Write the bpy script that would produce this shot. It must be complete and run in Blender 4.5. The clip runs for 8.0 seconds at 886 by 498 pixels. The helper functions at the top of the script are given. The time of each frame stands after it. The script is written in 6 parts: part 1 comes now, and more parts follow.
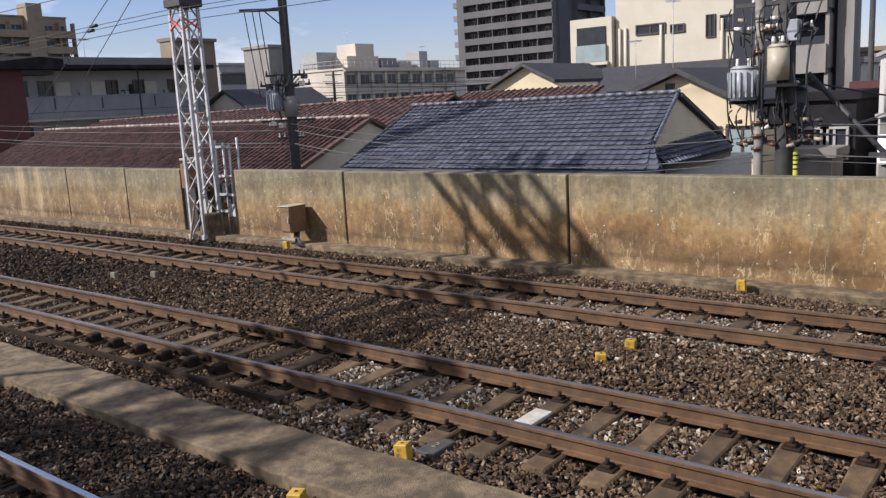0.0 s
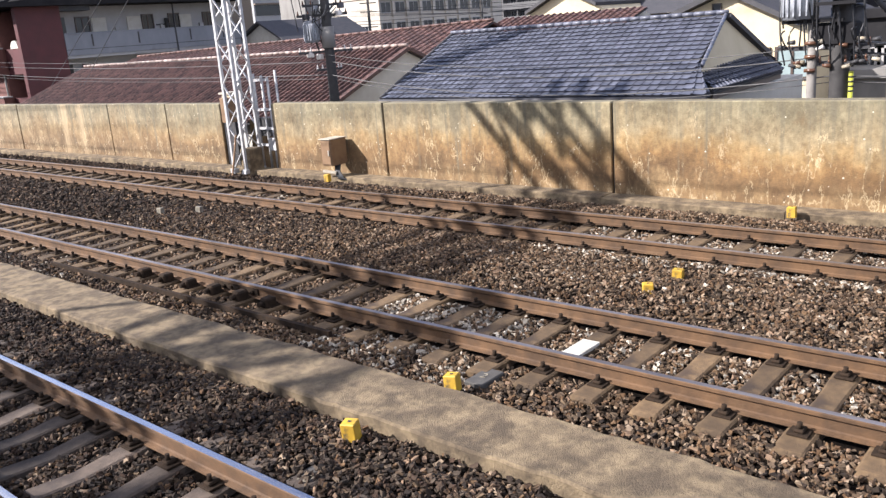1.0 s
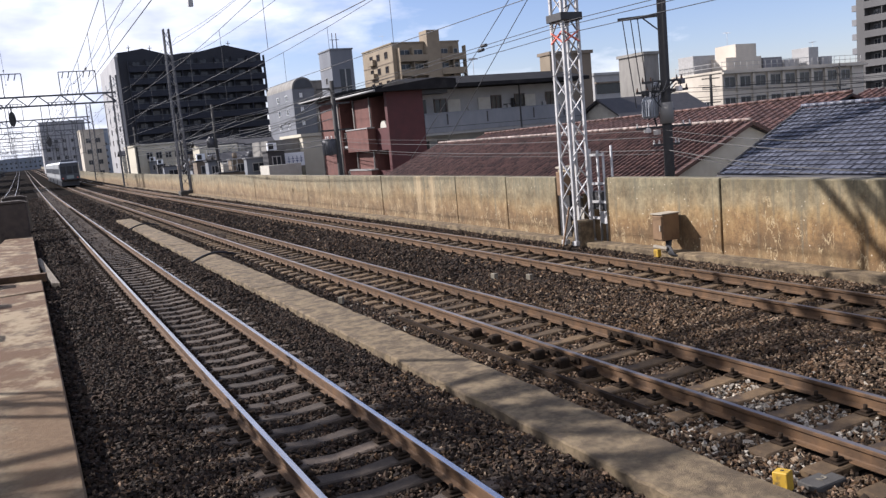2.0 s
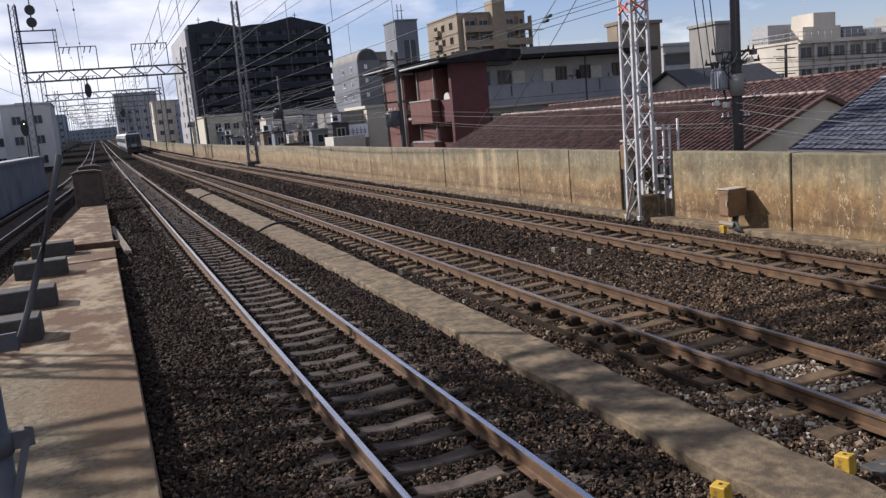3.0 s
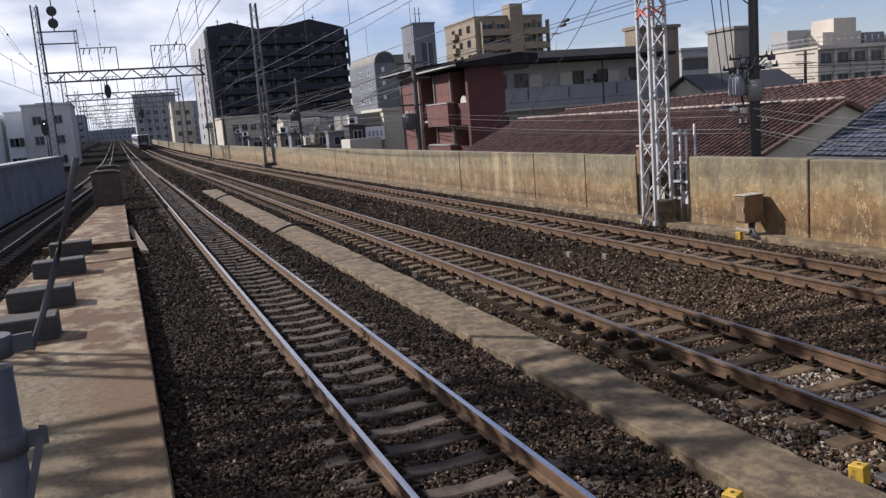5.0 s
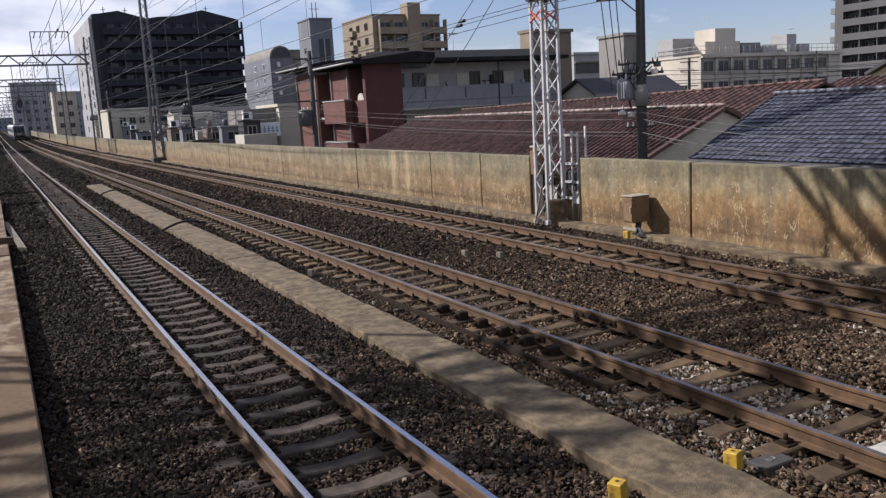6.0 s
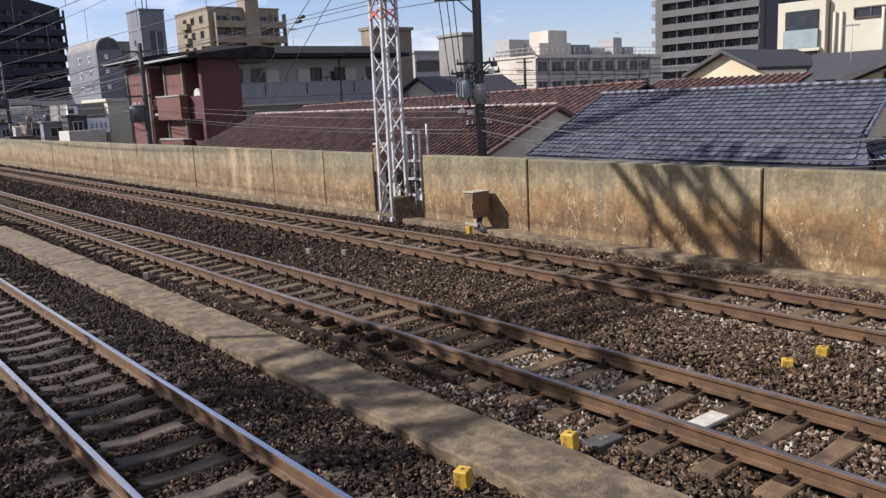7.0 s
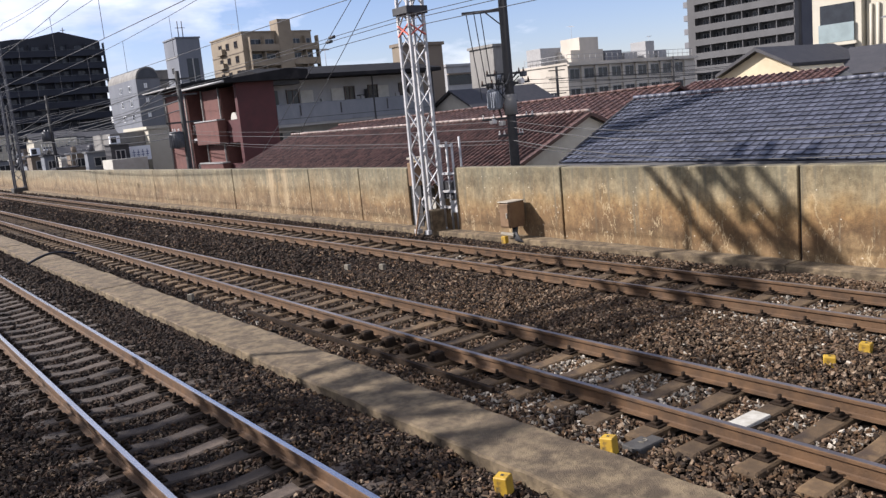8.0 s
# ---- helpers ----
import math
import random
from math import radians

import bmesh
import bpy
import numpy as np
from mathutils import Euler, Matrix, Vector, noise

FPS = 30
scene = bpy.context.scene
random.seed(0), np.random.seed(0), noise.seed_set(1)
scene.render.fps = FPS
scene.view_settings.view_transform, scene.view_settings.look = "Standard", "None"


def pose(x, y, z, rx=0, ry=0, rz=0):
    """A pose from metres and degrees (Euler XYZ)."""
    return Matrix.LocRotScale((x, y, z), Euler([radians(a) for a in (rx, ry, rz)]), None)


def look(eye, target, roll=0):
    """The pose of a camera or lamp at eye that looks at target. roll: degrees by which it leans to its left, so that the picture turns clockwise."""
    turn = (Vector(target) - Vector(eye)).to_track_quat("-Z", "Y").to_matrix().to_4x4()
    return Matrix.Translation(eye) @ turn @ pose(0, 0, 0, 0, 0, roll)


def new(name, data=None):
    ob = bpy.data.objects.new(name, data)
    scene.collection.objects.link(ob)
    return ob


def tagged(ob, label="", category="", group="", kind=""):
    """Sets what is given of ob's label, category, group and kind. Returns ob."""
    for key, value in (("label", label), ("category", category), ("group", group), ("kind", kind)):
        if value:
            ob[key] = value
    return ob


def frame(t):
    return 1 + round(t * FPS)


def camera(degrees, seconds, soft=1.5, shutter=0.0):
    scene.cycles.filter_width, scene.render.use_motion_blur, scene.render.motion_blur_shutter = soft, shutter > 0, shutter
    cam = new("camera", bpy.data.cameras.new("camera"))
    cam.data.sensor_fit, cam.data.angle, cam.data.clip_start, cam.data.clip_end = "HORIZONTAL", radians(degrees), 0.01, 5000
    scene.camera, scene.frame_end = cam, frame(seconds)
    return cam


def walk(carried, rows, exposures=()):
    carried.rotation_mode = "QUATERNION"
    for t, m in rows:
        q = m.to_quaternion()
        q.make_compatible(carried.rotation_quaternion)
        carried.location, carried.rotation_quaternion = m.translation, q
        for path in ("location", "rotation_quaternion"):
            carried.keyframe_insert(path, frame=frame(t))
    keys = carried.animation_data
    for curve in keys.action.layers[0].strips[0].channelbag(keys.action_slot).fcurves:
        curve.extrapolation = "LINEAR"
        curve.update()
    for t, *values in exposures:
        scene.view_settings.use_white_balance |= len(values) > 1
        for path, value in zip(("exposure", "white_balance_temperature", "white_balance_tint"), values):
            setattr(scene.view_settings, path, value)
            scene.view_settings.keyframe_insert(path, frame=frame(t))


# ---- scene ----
cam = camera(56.42, 8.0, soft=1.38)
# seconds, place in metres, turn in degrees
STAND = [
    (0, -1.742, 0.013, 2.801, 79.82, 3.05, -52.19),
    (0.3, -1.742, 0.008, 2.797, 79.34, 3.21, -53.75),
    (0.5, -1.742, 0.005, 2.794, 78.67, 3.49, -53.98),
    (0.7, -1.73, 0.015, 2.786, 77.85, 3.05, -54.3),
    (0.9, -1.73, 0.03, 2.804, 75.28, 3.28, -53.14),
    (1, -1.754, 0.098, 2.817, 75.14, 4.38, -49.78),
    (1.1, -1.748, 0.074, 2.809, 77.01, 5.46, -45.36),
    (1.2, -1.743, 0.077, 2.827, 77.67, 4.97, -44.41),
    (1.5, -1.75, 0.06, 2.834, 79.78, 5.88, -37.65),
    (1.8, -1.773, 0.054, 2.811, 81.96, 6.19, -31.11),
    (2, -1.789, 0.05, 2.796, 82.18, 5.12, -27.03),
    (2.2, -1.784, 0.045, 2.798, 82.02, 4.5, -25.55),
    (3.3, -1.754, 0.019, 2.806, 80.17, 5.1, -22.24),
    (3.5, -1.755, 0.025, 2.811, 80.03, 4.99, -22.18),
    (3.8, -1.752, 0.022, 2.812, 80.23, 4.82, -21.6),
    (4, -1.75, 0.02, 2.813, 80.35, 4.64, -21.53),
    (4.2, -1.75, 0.017, 2.812, 80.47, 4.64, -21.52),
    (5.3, -1.748, 0.001, 2.809, 81.04, 4.34, -21.61),
    (5.5, -1.748, -0.002, 2.808, 80.92, 4.15, -22.51),
    (5.8, -1.741, -0.015, 2.807, 80.77, 3.57, -25.94),
    (6, -1.736, -0.024, 2.807, 80.36, 3.23, -28.49),
    (6.3, -1.742, -0.035, 2.802, 79.86, 2.84, -32.54),
    (6.5, -1.746, -0.042, 2.799, 79.59, 2.89, -34.67),
    (6.7, -1.747, -0.058, 2.805, 79.38, 2.57, -36.95),
    (7, -1.748, -0.082, 2.815, 79.61, 2.68, -39.22),
    (7.2, -1.75, -0.106, 2.813, 79.86, 2.99, -40.3),
    (7.3, -1.751, -0.117, 2.812, 80.09, 3.19, -40.69),
    (7.5, -1.753, -0.141, 2.81, 80.77, 3.77, -39.85),
    (7.8, -1.757, -0.179, 2.809, 80.75, 4.86, -37.64),
    (8, -1.76, -0.205, 2.808, 80.64, 5.41, -36.89),
]
walk(cam, [(t, pose(x, y, z, rx, ry, rz)) for t, x, y, z, rx, ry, rz in STAND],
     exposures=[(t, e, 6150, 15) for t, e in ((0.0, 0.58), (0.8, 0.72), (1.0, 1.5), (1.2, 1.45), (1.6, 1.28), (2.0, 0.84), (3.3, 0.5), (4.2, 0.5), (5.3, 0.45), (6.2, 0.46), (6.5, 0.55), (7.0, 0.74), (7.5, 0.88), (8.0, 0.84))])
# ---- light ----
SUN_GO = Vector((0.55, -0.47, -0.49)).normalized()
sun = new("sun", bpy.data.lights.new("sun", "SUN"))
sun.data.energy, sun.data.angle, sun.data.color = 5.0, radians(0.53), (1.0, 0.95, 0.87)
sun.matrix_world = look((0, 0, 60), Vector((0, 0, 60)) + SUN_GO)

world = bpy.data.worlds.new("sky")
scene.world = world
world.use_nodes = True


def build_sky():
    nt = world.node_tree
    bg = nt.nodes["Background"]
    sky = nt.nodes.new("ShaderNodeTexSky")
    sky.sky_type, sky.sun_disc = "NISHITA", False
    sky.sun_elevation = math.asin(-SUN_GO.z)
    sky.sun_rotation = math.atan2(-SUN_GO.x, -SUN_GO.y)
    sky.air_density, sky.dust_density, sky.ozone_density = 1.0, 0.4, 3.0
    co = nt.nodes.new("ShaderNodeTexCoord")
    sep = nt.nodes.new("ShaderNodeSeparateXYZ")
    nt.links.new(co.outputs["Generated"], sep.inputs[0])
    # broken cumulus over the far end of the line, clear to the side
    mp = nt.nodes.new("ShaderNodeMapping")
    mp.inputs["Scale"].default_value = (2.2, 2.2, 6.5)
    mp.inputs["Location"].default_value = (0.35, 0.2, 0.4)
    nt.links.new(co.outputs["Generated"], mp.inputs[0])
    no = nt.nodes.new("ShaderNodeTexNoise")
    no.inputs["Scale"].default_value, no.inputs["Detail"].default_value, no.inputs["Roughness"].default_value = 1.9, 7, 0.56
    nt.links.new(mp.outputs[0], no.inputs["Vector"])
    side = nt.nodes.new("ShaderNodeMapRange")
    side.inputs["From Min"].default_value, side.inputs["From Max"].default_value = 0.1, 0.85
    side.inputs["To Min"].default_value, side.inputs["To Max"].default_value = 0.17, -0.24
    nt.links.new(sep.outputs["X"], side.inputs["Value"])
    add = nt.nodes.new("ShaderNodeMath")
    nt.links.new(no.outputs["Fac"], add.inputs[0])
    nt.links.new(side.outputs[0], add.inputs[1])
    rm = nt.nodes.new("ShaderNodeValToRGB")
    rm.color_ramp.elements[0].position, rm.color_ramp.elements[1].position = 0.5, 0.68
    nt.links.new(add.outputs[0], rm.inputs[0])
    tone = nt.nodes.new("ShaderNodeValToRGB")
    tone.color_ramp.elements[0].color, tone.color_ramp.elements[1].color = (5.2, 5.7, 7.0, 1), (10.2, 10.3, 10.5, 1)
    tone.color_ramp.elements[0].position, tone.color_ramp.elements[1].position = 0.38, 0.62
    no2 = nt.nodes.new("ShaderNodeTexNoise")
    no2.inputs["Scale"].default_value, no2.inputs["Detail"].default_value = 2.6, 5
    nt.links.new(mp.outputs[0], no2.inputs["Vector"])
    nt.links.new(no2.outputs["Fac"], tone.inputs[0])
    mix = nt.nodes.new("ShaderNodeMix")
    mix.data_type = "RGBA"
    nt.links.new(rm.outputs["Color"], mix.inputs["Factor"])
    tint = nt.nodes.new("ShaderNodeMix")
    tint.data_type, tint.blend_type = "RGBA", "MULTIPLY"
    tint.inputs["Factor"].default_value = 1.0
    nt.links.new(sky.outputs[0], tint.inputs["A"])
    tint.inputs["B"].default_value = (1.10, 1.0, 1.10, 1)
    nt.links.new(tint.outputs["Result"], mix.inputs["A"])
    nt.links.new(tone.outputs[0], mix.inputs["B"])
    nt.links.new(mix.outputs["Result"], bg.inputs["Color"])
    bg.inputs["Strength"].default_value = 0.075


build_sky()


# ---- materials ----
def mat(name, a, b=None, scale=6.0, rough=0.8, bump=0.0, bump_scale=40.0, metal=0.0, spots=None, spot_at=0.62, spot_scale=1.5,
        spot_soft=0.12, rand=0.0, island=0.0, stretch=(1, 1, 1), spec=0.4, coord="Object", pieces=(), band=(0.35, 0.65)):
    """Two-tone grain, patches of a third colour, fine relief; rand: brightness that differs from object to object."""
    m = bpy.data.materials.new(name)
    m.use_nodes = True
    nt = m.node_tree
    bs = nt.nodes["Principled BSDF"]
    bs.inputs["Roughness"].default_value, bs.inputs["Metallic"].default_value = rough, metal
    bs.inputs["Specular IOR Level"].default_value = spec
    co = nt.nodes.new("ShaderNodeTexCoord")
    mp = nt.nodes.new("ShaderNodeMapping")
    mp.inputs["Scale"].default_value = stretch
    if coord == "World":
        ge = nt.nodes.new("ShaderNodeNewGeometry")
        nt.links.new(ge.outputs["Position"], mp.inputs[0])
    else:
        nt.links.new(co.outputs["Object"], mp.inputs[0])

    def noise_tex(s, d=5, r=0.6):
        n = nt.nodes.new("ShaderNodeTexNoise")
        n.inputs["Scale"].default_value, n.inputs["Detail"].default_value, n.inputs["Roughness"].default_value = s, d, r
        nt.links.new(mp.outputs[0], n.inputs["Vector"])
        return n.outputs["Fac"]

    def ramp(f, lo, hi, ca, cb):
        r = nt.nodes.new("ShaderNodeValToRGB")
        e = r.color_ramp.elements
        e[0].position, e[1].position, e[0].color, e[1].color = lo, hi, (*ca, 1), (*cb, 1)
        nt.links.new(f, r.inputs[0])
        return r.outputs[0]

    def mixed(f, ca, cb, how="MIX"):
        x = nt.nodes.new("ShaderNodeMix")
        x.data_type, x.blend_type = "RGBA", how
        if isinstance(f, float):
            x.inputs["Factor"].default_value = f
        else:
            nt.links.new(f, x.inputs["Factor"])
        for k, v in (("A", ca), ("B", cb)):
            if isinstance(v, tuple):
                x.inputs[k].default_value = (*v, 1)
            else:
                nt.links.new(v, x.inputs[k])
        return x.outputs["Result"]

    col = ramp(noise_tex(scale), band[0], band[1], a, b or tuple(c * 0.8 for c in a))
    if pieces:
        # each loose piece takes one of several tones
        r = nt.nodes.new("ShaderNodeValToRGB")
        r.color_ramp.interpolation = "CONSTANT"
        e = r.color_ramp.elements
        while len(e) < len(pieces):
            e.new(0.5)
        for k, c in enumerate(pieces):
            e[k].position, e[k].color = k / len(pieces), (*c, 1)
        nt.links.new(nt.nodes.new("ShaderNodeNewGeometry").outputs["Random Per Island"], r.inputs[0])
        col = mixed(1.0, r.outputs[0], ramp(noise_tex(scale), 0.3, 0.7, (0.65, 0.65, 0.65), (1.3, 1.3, 1.3)), "MULTIPLY")
    if spots:
        col = mixed(ramp(noise_tex(spot_scale, 6, 0.65), spot_at, spot_at + spot_soft, (0, 0, 0), (1, 1, 1)), col, spots)
    for amount, src in ((rand, "obj"), (island, "isl")):
        if amount:
            if src == "obj":
                f = nt.nodes.new("ShaderNodeObjectInfo").outputs["Random"]
            else:
                f = nt.nodes.new("ShaderNodeNewGeometry").outputs["Random Per Island"]
            col = mixed(1.0, col, ramp(f, 0, 1, (1 - amount,) * 3, (1 + amount,) * 3), "MULTIPLY")
    nt.links.new(col, bs.inputs["Base Color"])
    if bump:
        bn = nt.nodes.new("ShaderNodeBump")
        bn.inputs["Strength"].default_value, bn.inputs["Distance"].default_value = bump, 0.02
        nt.links.new(noise_tex(bump_scale, 8, 0.7), bn.inputs["Height"])
        nt.links.new(bn.outputs[0], bs.inputs["Normal"])
    return m


M = {}
# near-black bed: shade in the gaps between stones put into the colour
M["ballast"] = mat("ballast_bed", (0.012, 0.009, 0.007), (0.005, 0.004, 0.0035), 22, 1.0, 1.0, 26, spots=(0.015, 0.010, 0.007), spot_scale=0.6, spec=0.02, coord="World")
M["stone"] = mat("ballast_stone", (0.064, 0.047, 0.034), (0.032, 0.024, 0.017), 34, 0.9, 0.5, 90, coord="World", spec=0.2, spots=(0.062, 0.037, 0.018), spot_scale=0.5, spot_at=0.58, spot_soft=0.3,
                 pieces=((0.028, 0.019, 0.012), (0.114, 0.078, 0.048), (0.067, 0.044, 0.027), (0.088, 0.050, 0.026), (0.022, 0.015, 0.010), (0.168, 0.110, 0.071), (0.078, 0.054, 0.035), (0.102, 0.061, 0.032), (0.053, 0.033, 0.020), (0.209, 0.153, 0.104)))
# darker copy of the stone; shade of backlit ballast put into its colour
M["stone_shaded"] = mat("shaded_ballast_stone", (0.05, 0.036, 0.026), (0.03, 0.022, 0.016), 34, 0.92, 0.5, 90, coord="World", spec=0.2,
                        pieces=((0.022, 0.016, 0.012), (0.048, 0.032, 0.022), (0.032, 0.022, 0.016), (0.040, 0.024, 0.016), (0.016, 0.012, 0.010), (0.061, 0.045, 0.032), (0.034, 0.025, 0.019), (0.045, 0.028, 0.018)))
M["stone_pale"] = mat("dusted_stone", (0.330, 0.290, 0.235), (0.165, 0.140, 0.108), 34, 0.9, 0.4, 90, island=0.6, coord="World")
M["sleeper"] = mat("sleeper_concrete", (0.108, 0.068, 0.033), (0.058, 0.036, 0.018), 9, 0.9, 0.5, 60, rand=0.35, spots=(0.040, 0.025, 0.015), spot_scale=3.0, spot_at=0.55)
M["sleeper_white"] = mat("whitened_concrete", (0.43, 0.405, 0.35), (0.32, 0.295, 0.245), 12, 0.9, 0.3, 60, spots=(0.26, 0.22, 0.16), spot_scale=6, spot_at=0.6)
M["rail_side"] = mat("rusty_steel", (0.104, 0.055, 0.024), (0.052, 0.028, 0.013), 5, 0.8, 0.4, 50, spots=(0.110, 0.064, 0.031), spot_scale=1.2, coord="World")
M["rail_head"] = mat("polished_steel", (0.62, 0.60, 0.60), (0.48, 0.46, 0.46), 5, 0.22, 0.05, 30, metal=1.0, stretch=(1, 0.1, 1), coord="World")
M["rail_head_dull"] = mat("worn_steel", (0.34, 0.30, 0.28), (0.17, 0.145, 0.13), 5, 0.42, 0.05, 30, metal=0.8, stretch=(1, 0.1, 1), coord="World")
M["clip"] = mat("dark_iron", (0.030, 0.019, 0.012), (0.014, 0.010, 0.007), 14, 0.92, 0.3, 60, spec=0.12)
M["strip"] = mat("weathered_concrete", (0.210, 0.155, 0.090), (0.074, 0.053, 0.032), 5.5, 0.92, 1.0, 60, band=(0.34, 0.62), spots=(0.075, 0.054, 0.033), spot_scale=2.2, spot_at=0.52, spot_soft=0.14, coord="World")
M["slab"] = mat("patched_concrete", (0.250, 0.190, 0.118), (0.085, 0.054, 0.032), 2.2, 0.92, 1.0, 40, band=(0.46, 0.60), spots=(0.095, 0.050, 0.023), spot_scale=1.15, spot_at=0.44, spot_soft=0.1, coord="World", stretch=(1, 0.7, 1))
M["slab_near"] = mat("gritty_concrete", (0.205, 0.160, 0.095), (0.080, 0.060, 0.038), 16, 0.92, 1.0, 45, spots=(0.135, 0.100, 0.056), spot_scale=1.6, spot_at=0.48, spot_soft=0.2, coord="World")
M["block"] = mat("grey_concrete", (0.062, 0.058, 0.052), (0.042, 0.038, 0.035), 8, 0.9, 0.4, 60)
M["parapet_grey"] = mat("grey_parapet_concrete", (0.21, 0.205, 0.205), (0.14, 0.135, 0.138), 1.2, 0.9, 0.4, 40, spots=(0.11, 0.105, 0.105), spot_scale=0.9, spot_at=0.55, coord="World", stretch=(1, 1, 0.4))
M["relay_brown"] = mat("dull_brown_cabinet_paint", (0.075, 0.055, 0.040), (0.050, 0.036, 0.027), 3, 0.7, 0.2, 30, spots=(0.035, 0.024, 0.018), spot_scale=4, spot_at=0.58)
M["board"] = mat("weathered_board", (0.17, 0.14, 0.105), (0.10, 0.08, 0.06), 5, 0.9, 0.4, 40, stretch=(4, 0.4, 1))
# darker, greyer sleeper concrete for two of the tracks
M["sleeper_dark"] = mat("dark_sleeper_concrete", (0.078, 0.057, 0.042), (0.042, 0.031, 0.024), 9, 0.9, 0.5, 60, rand=0.35, spots=(0.030, 0.021, 0.016), spot_scale=3.0, spot_at=0.55)
M["yellow"] = mat("yellow_paint", (0.443, 0.276, 0.023), (0.332, 0.197, 0.020), 9, 0.6, 0.2, 40, spots=(0.095, 0.067, 0.032), spot_scale=9, spot_at=0.58)
M["guard_yellow"] = mat("yellow_green_plastic", (0.33, 0.34, 0.04), (0.26, 0.26, 0.03), 6, 0.5)
M["white_mark"] = mat("faded_white_paint", (0.205, 0.180, 0.135), (0.135, 0.115, 0.085), 9, 0.7, 0.2, 40, spots=(0.110, 0.100, 0.080), spot_scale=7, spot_at=0.58)
M["galv"] = mat("galvanised_steel", (0.419, 0.410, 0.405), (0.301, 0.293, 0.288), 6, 0.6, 0.1, 30, metal=0.15, spots=(0.209, 0.193, 0.176), spot_scale=2.5)
M["red_tape"] = mat("red_paint", (0.55, 0.10, 0.07), (0.45, 0.14, 0.1), 8, 0.6)
M["dark_steel"] = mat("dark_painted_steel", (0.038, 0.036, 0.036), (0.021, 0.020, 0.021), 6, 0.6, 0.1, 30)
M["grey_steel"] = mat("grey_painted_steel", (0.078, 0.078, 0.085), (0.054, 0.054, 0.060), 6, 0.55, 0.1, 30)
M["rust_box"] = mat("brown_box_paint", (0.173, 0.105, 0.054), (0.128, 0.073, 0.038), 5, 0.6, 0.2, 30, spots=(0.076, 0.038, 0.019), spot_scale=4, spot_at=0.6)
M["bright_plate"] = mat("pale_sheet_steel", (0.360, 0.320, 0.250), (0.270, 0.235, 0.185), 6, 0.6, spots=(0.18, 0.14, 0.1), spot_scale=9, spot_at=0.6)
M["pole"] = mat("dark_concrete_pole", (0.036, 0.033, 0.031), (0.023, 0.021, 0.020), 5, 0.8, 0.2, 30)
M["pole_light"] = mat("pale_concrete_pole", (0.20, 0.185, 0.165), (0.14, 0.125, 0.11), 5, 0.85, 0.2, 30)
M["ceramic"] = mat("insulator_ceramic", (0.62, 0.58, 0.54), (0.5, 0.46, 0.42), 5, 0.3)
M["brown_ceramic"] = mat("brown_insulator", (0.108, 0.054, 0.030), (0.078, 0.036, 0.021), 5, 0.3)
M["trafo"] = mat("transformer_paint", (0.27, 0.28, 0.30), (0.2, 0.21, 0.225), 5, 0.5)
M["trafo_warm"] = mat("transformer_beige", (0.33, 0.29, 0.22), (0.24, 0.20, 0.14), 3, 0.5, spots=(0.36, 0.20, 0.06), spot_scale=2.5)
M["wire"] = mat("black_cable", (0.018, 0.018, 0.02), (0.014, 0.014, 0.016), 4, 0.6)
M["cable_grey"] = mat("weathered_grey_cable", (0.10, 0.095, 0.09), (0.06, 0.057, 0.055), 4, 0.7)
M["wire_copper"] = mat("weathered_copper_wire", (0.06, 0.058, 0.06), (0.05, 0.048, 0.05), 4, 0.5)
M["tile_blue"] = mat("blue_grey_glazed_tile", (0.100, 0.104, 0.128), (0.066, 0.069, 0.088), 4, 0.45, 0.1, 30, island=0.25, spec=0.5)
M["tile_red"] = mat("dark_red_tile", (0.104, 0.053, 0.042), (0.050, 0.027, 0.022), 9, 0.6, 0.2, 30, island=0.4, spots=(0.048, 0.033, 0.027), spot_scale=0.8, coord="World")
M["tile_cap"] = mat("bleached_ridge_tile", (0.30, 0.25, 0.22), (0.13, 0.085, 0.07), 5, 0.7, island=0.3)
M["plaster"] = mat("white_plaster", (0.432, 0.410, 0.360), (0.374, 0.349, 0.302), 2.5, 0.9, 0.1, 30, coord="World")
M["cream"] = mat("cream_render", (0.494, 0.419, 0.284), (0.449, 0.374, 0.247), 1.6, 0.9, 0.1, 30, coord="World")
M["cream_pale"] = mat("pale_cream_render", (0.434, 0.399, 0.323), (0.399, 0.364, 0.288), 0.8, 0.9, coord="World")
M["roof_dark"] = mat("dark_slate", (0.045, 0.042, 0.044), (0.03, 0.029, 0.032), 3, 0.7, 0.2, 20, coord="World")
M["roof_black"] = mat("dark_flat_roofing", (0.020, 0.019, 0.020), (0.013, 0.0125, 0.0135), 1.5, 0.9, 0.2, 20, spec=0.1, coord="World", spots=(0.032, 0.030, 0.030), spot_scale=0.8, spot_at=0.58)
M["brick_red"] = mat("red_brick_face", (0.122, 0.050, 0.040), (0.092, 0.038, 0.031), 2, 0.85, coord="World", spots=(0.080, 0.038, 0.031), spot_scale=0.7)
M["maroon"] = mat("maroon_tile_face", (0.072, 0.018, 0.019), (0.054, 0.015, 0.015), 1.5, 0.7, coord="World")
M["flat_wall"] = mat("grey_white_render", (0.220, 0.207, 0.189), (0.140, 0.132, 0.121), 0.8, 0.9, coord="World", stretch=(1, 1, 0.35), spots=(0.13, 0.12, 0.105), spot_scale=0.6, spot_at=0.58)
M["parapet"] = mat("grey_panel", (0.066, 0.071, 0.080), (0.050, 0.054, 0.062), 0.9, 0.85, coord="World", stretch=(1, 1, 0.4))
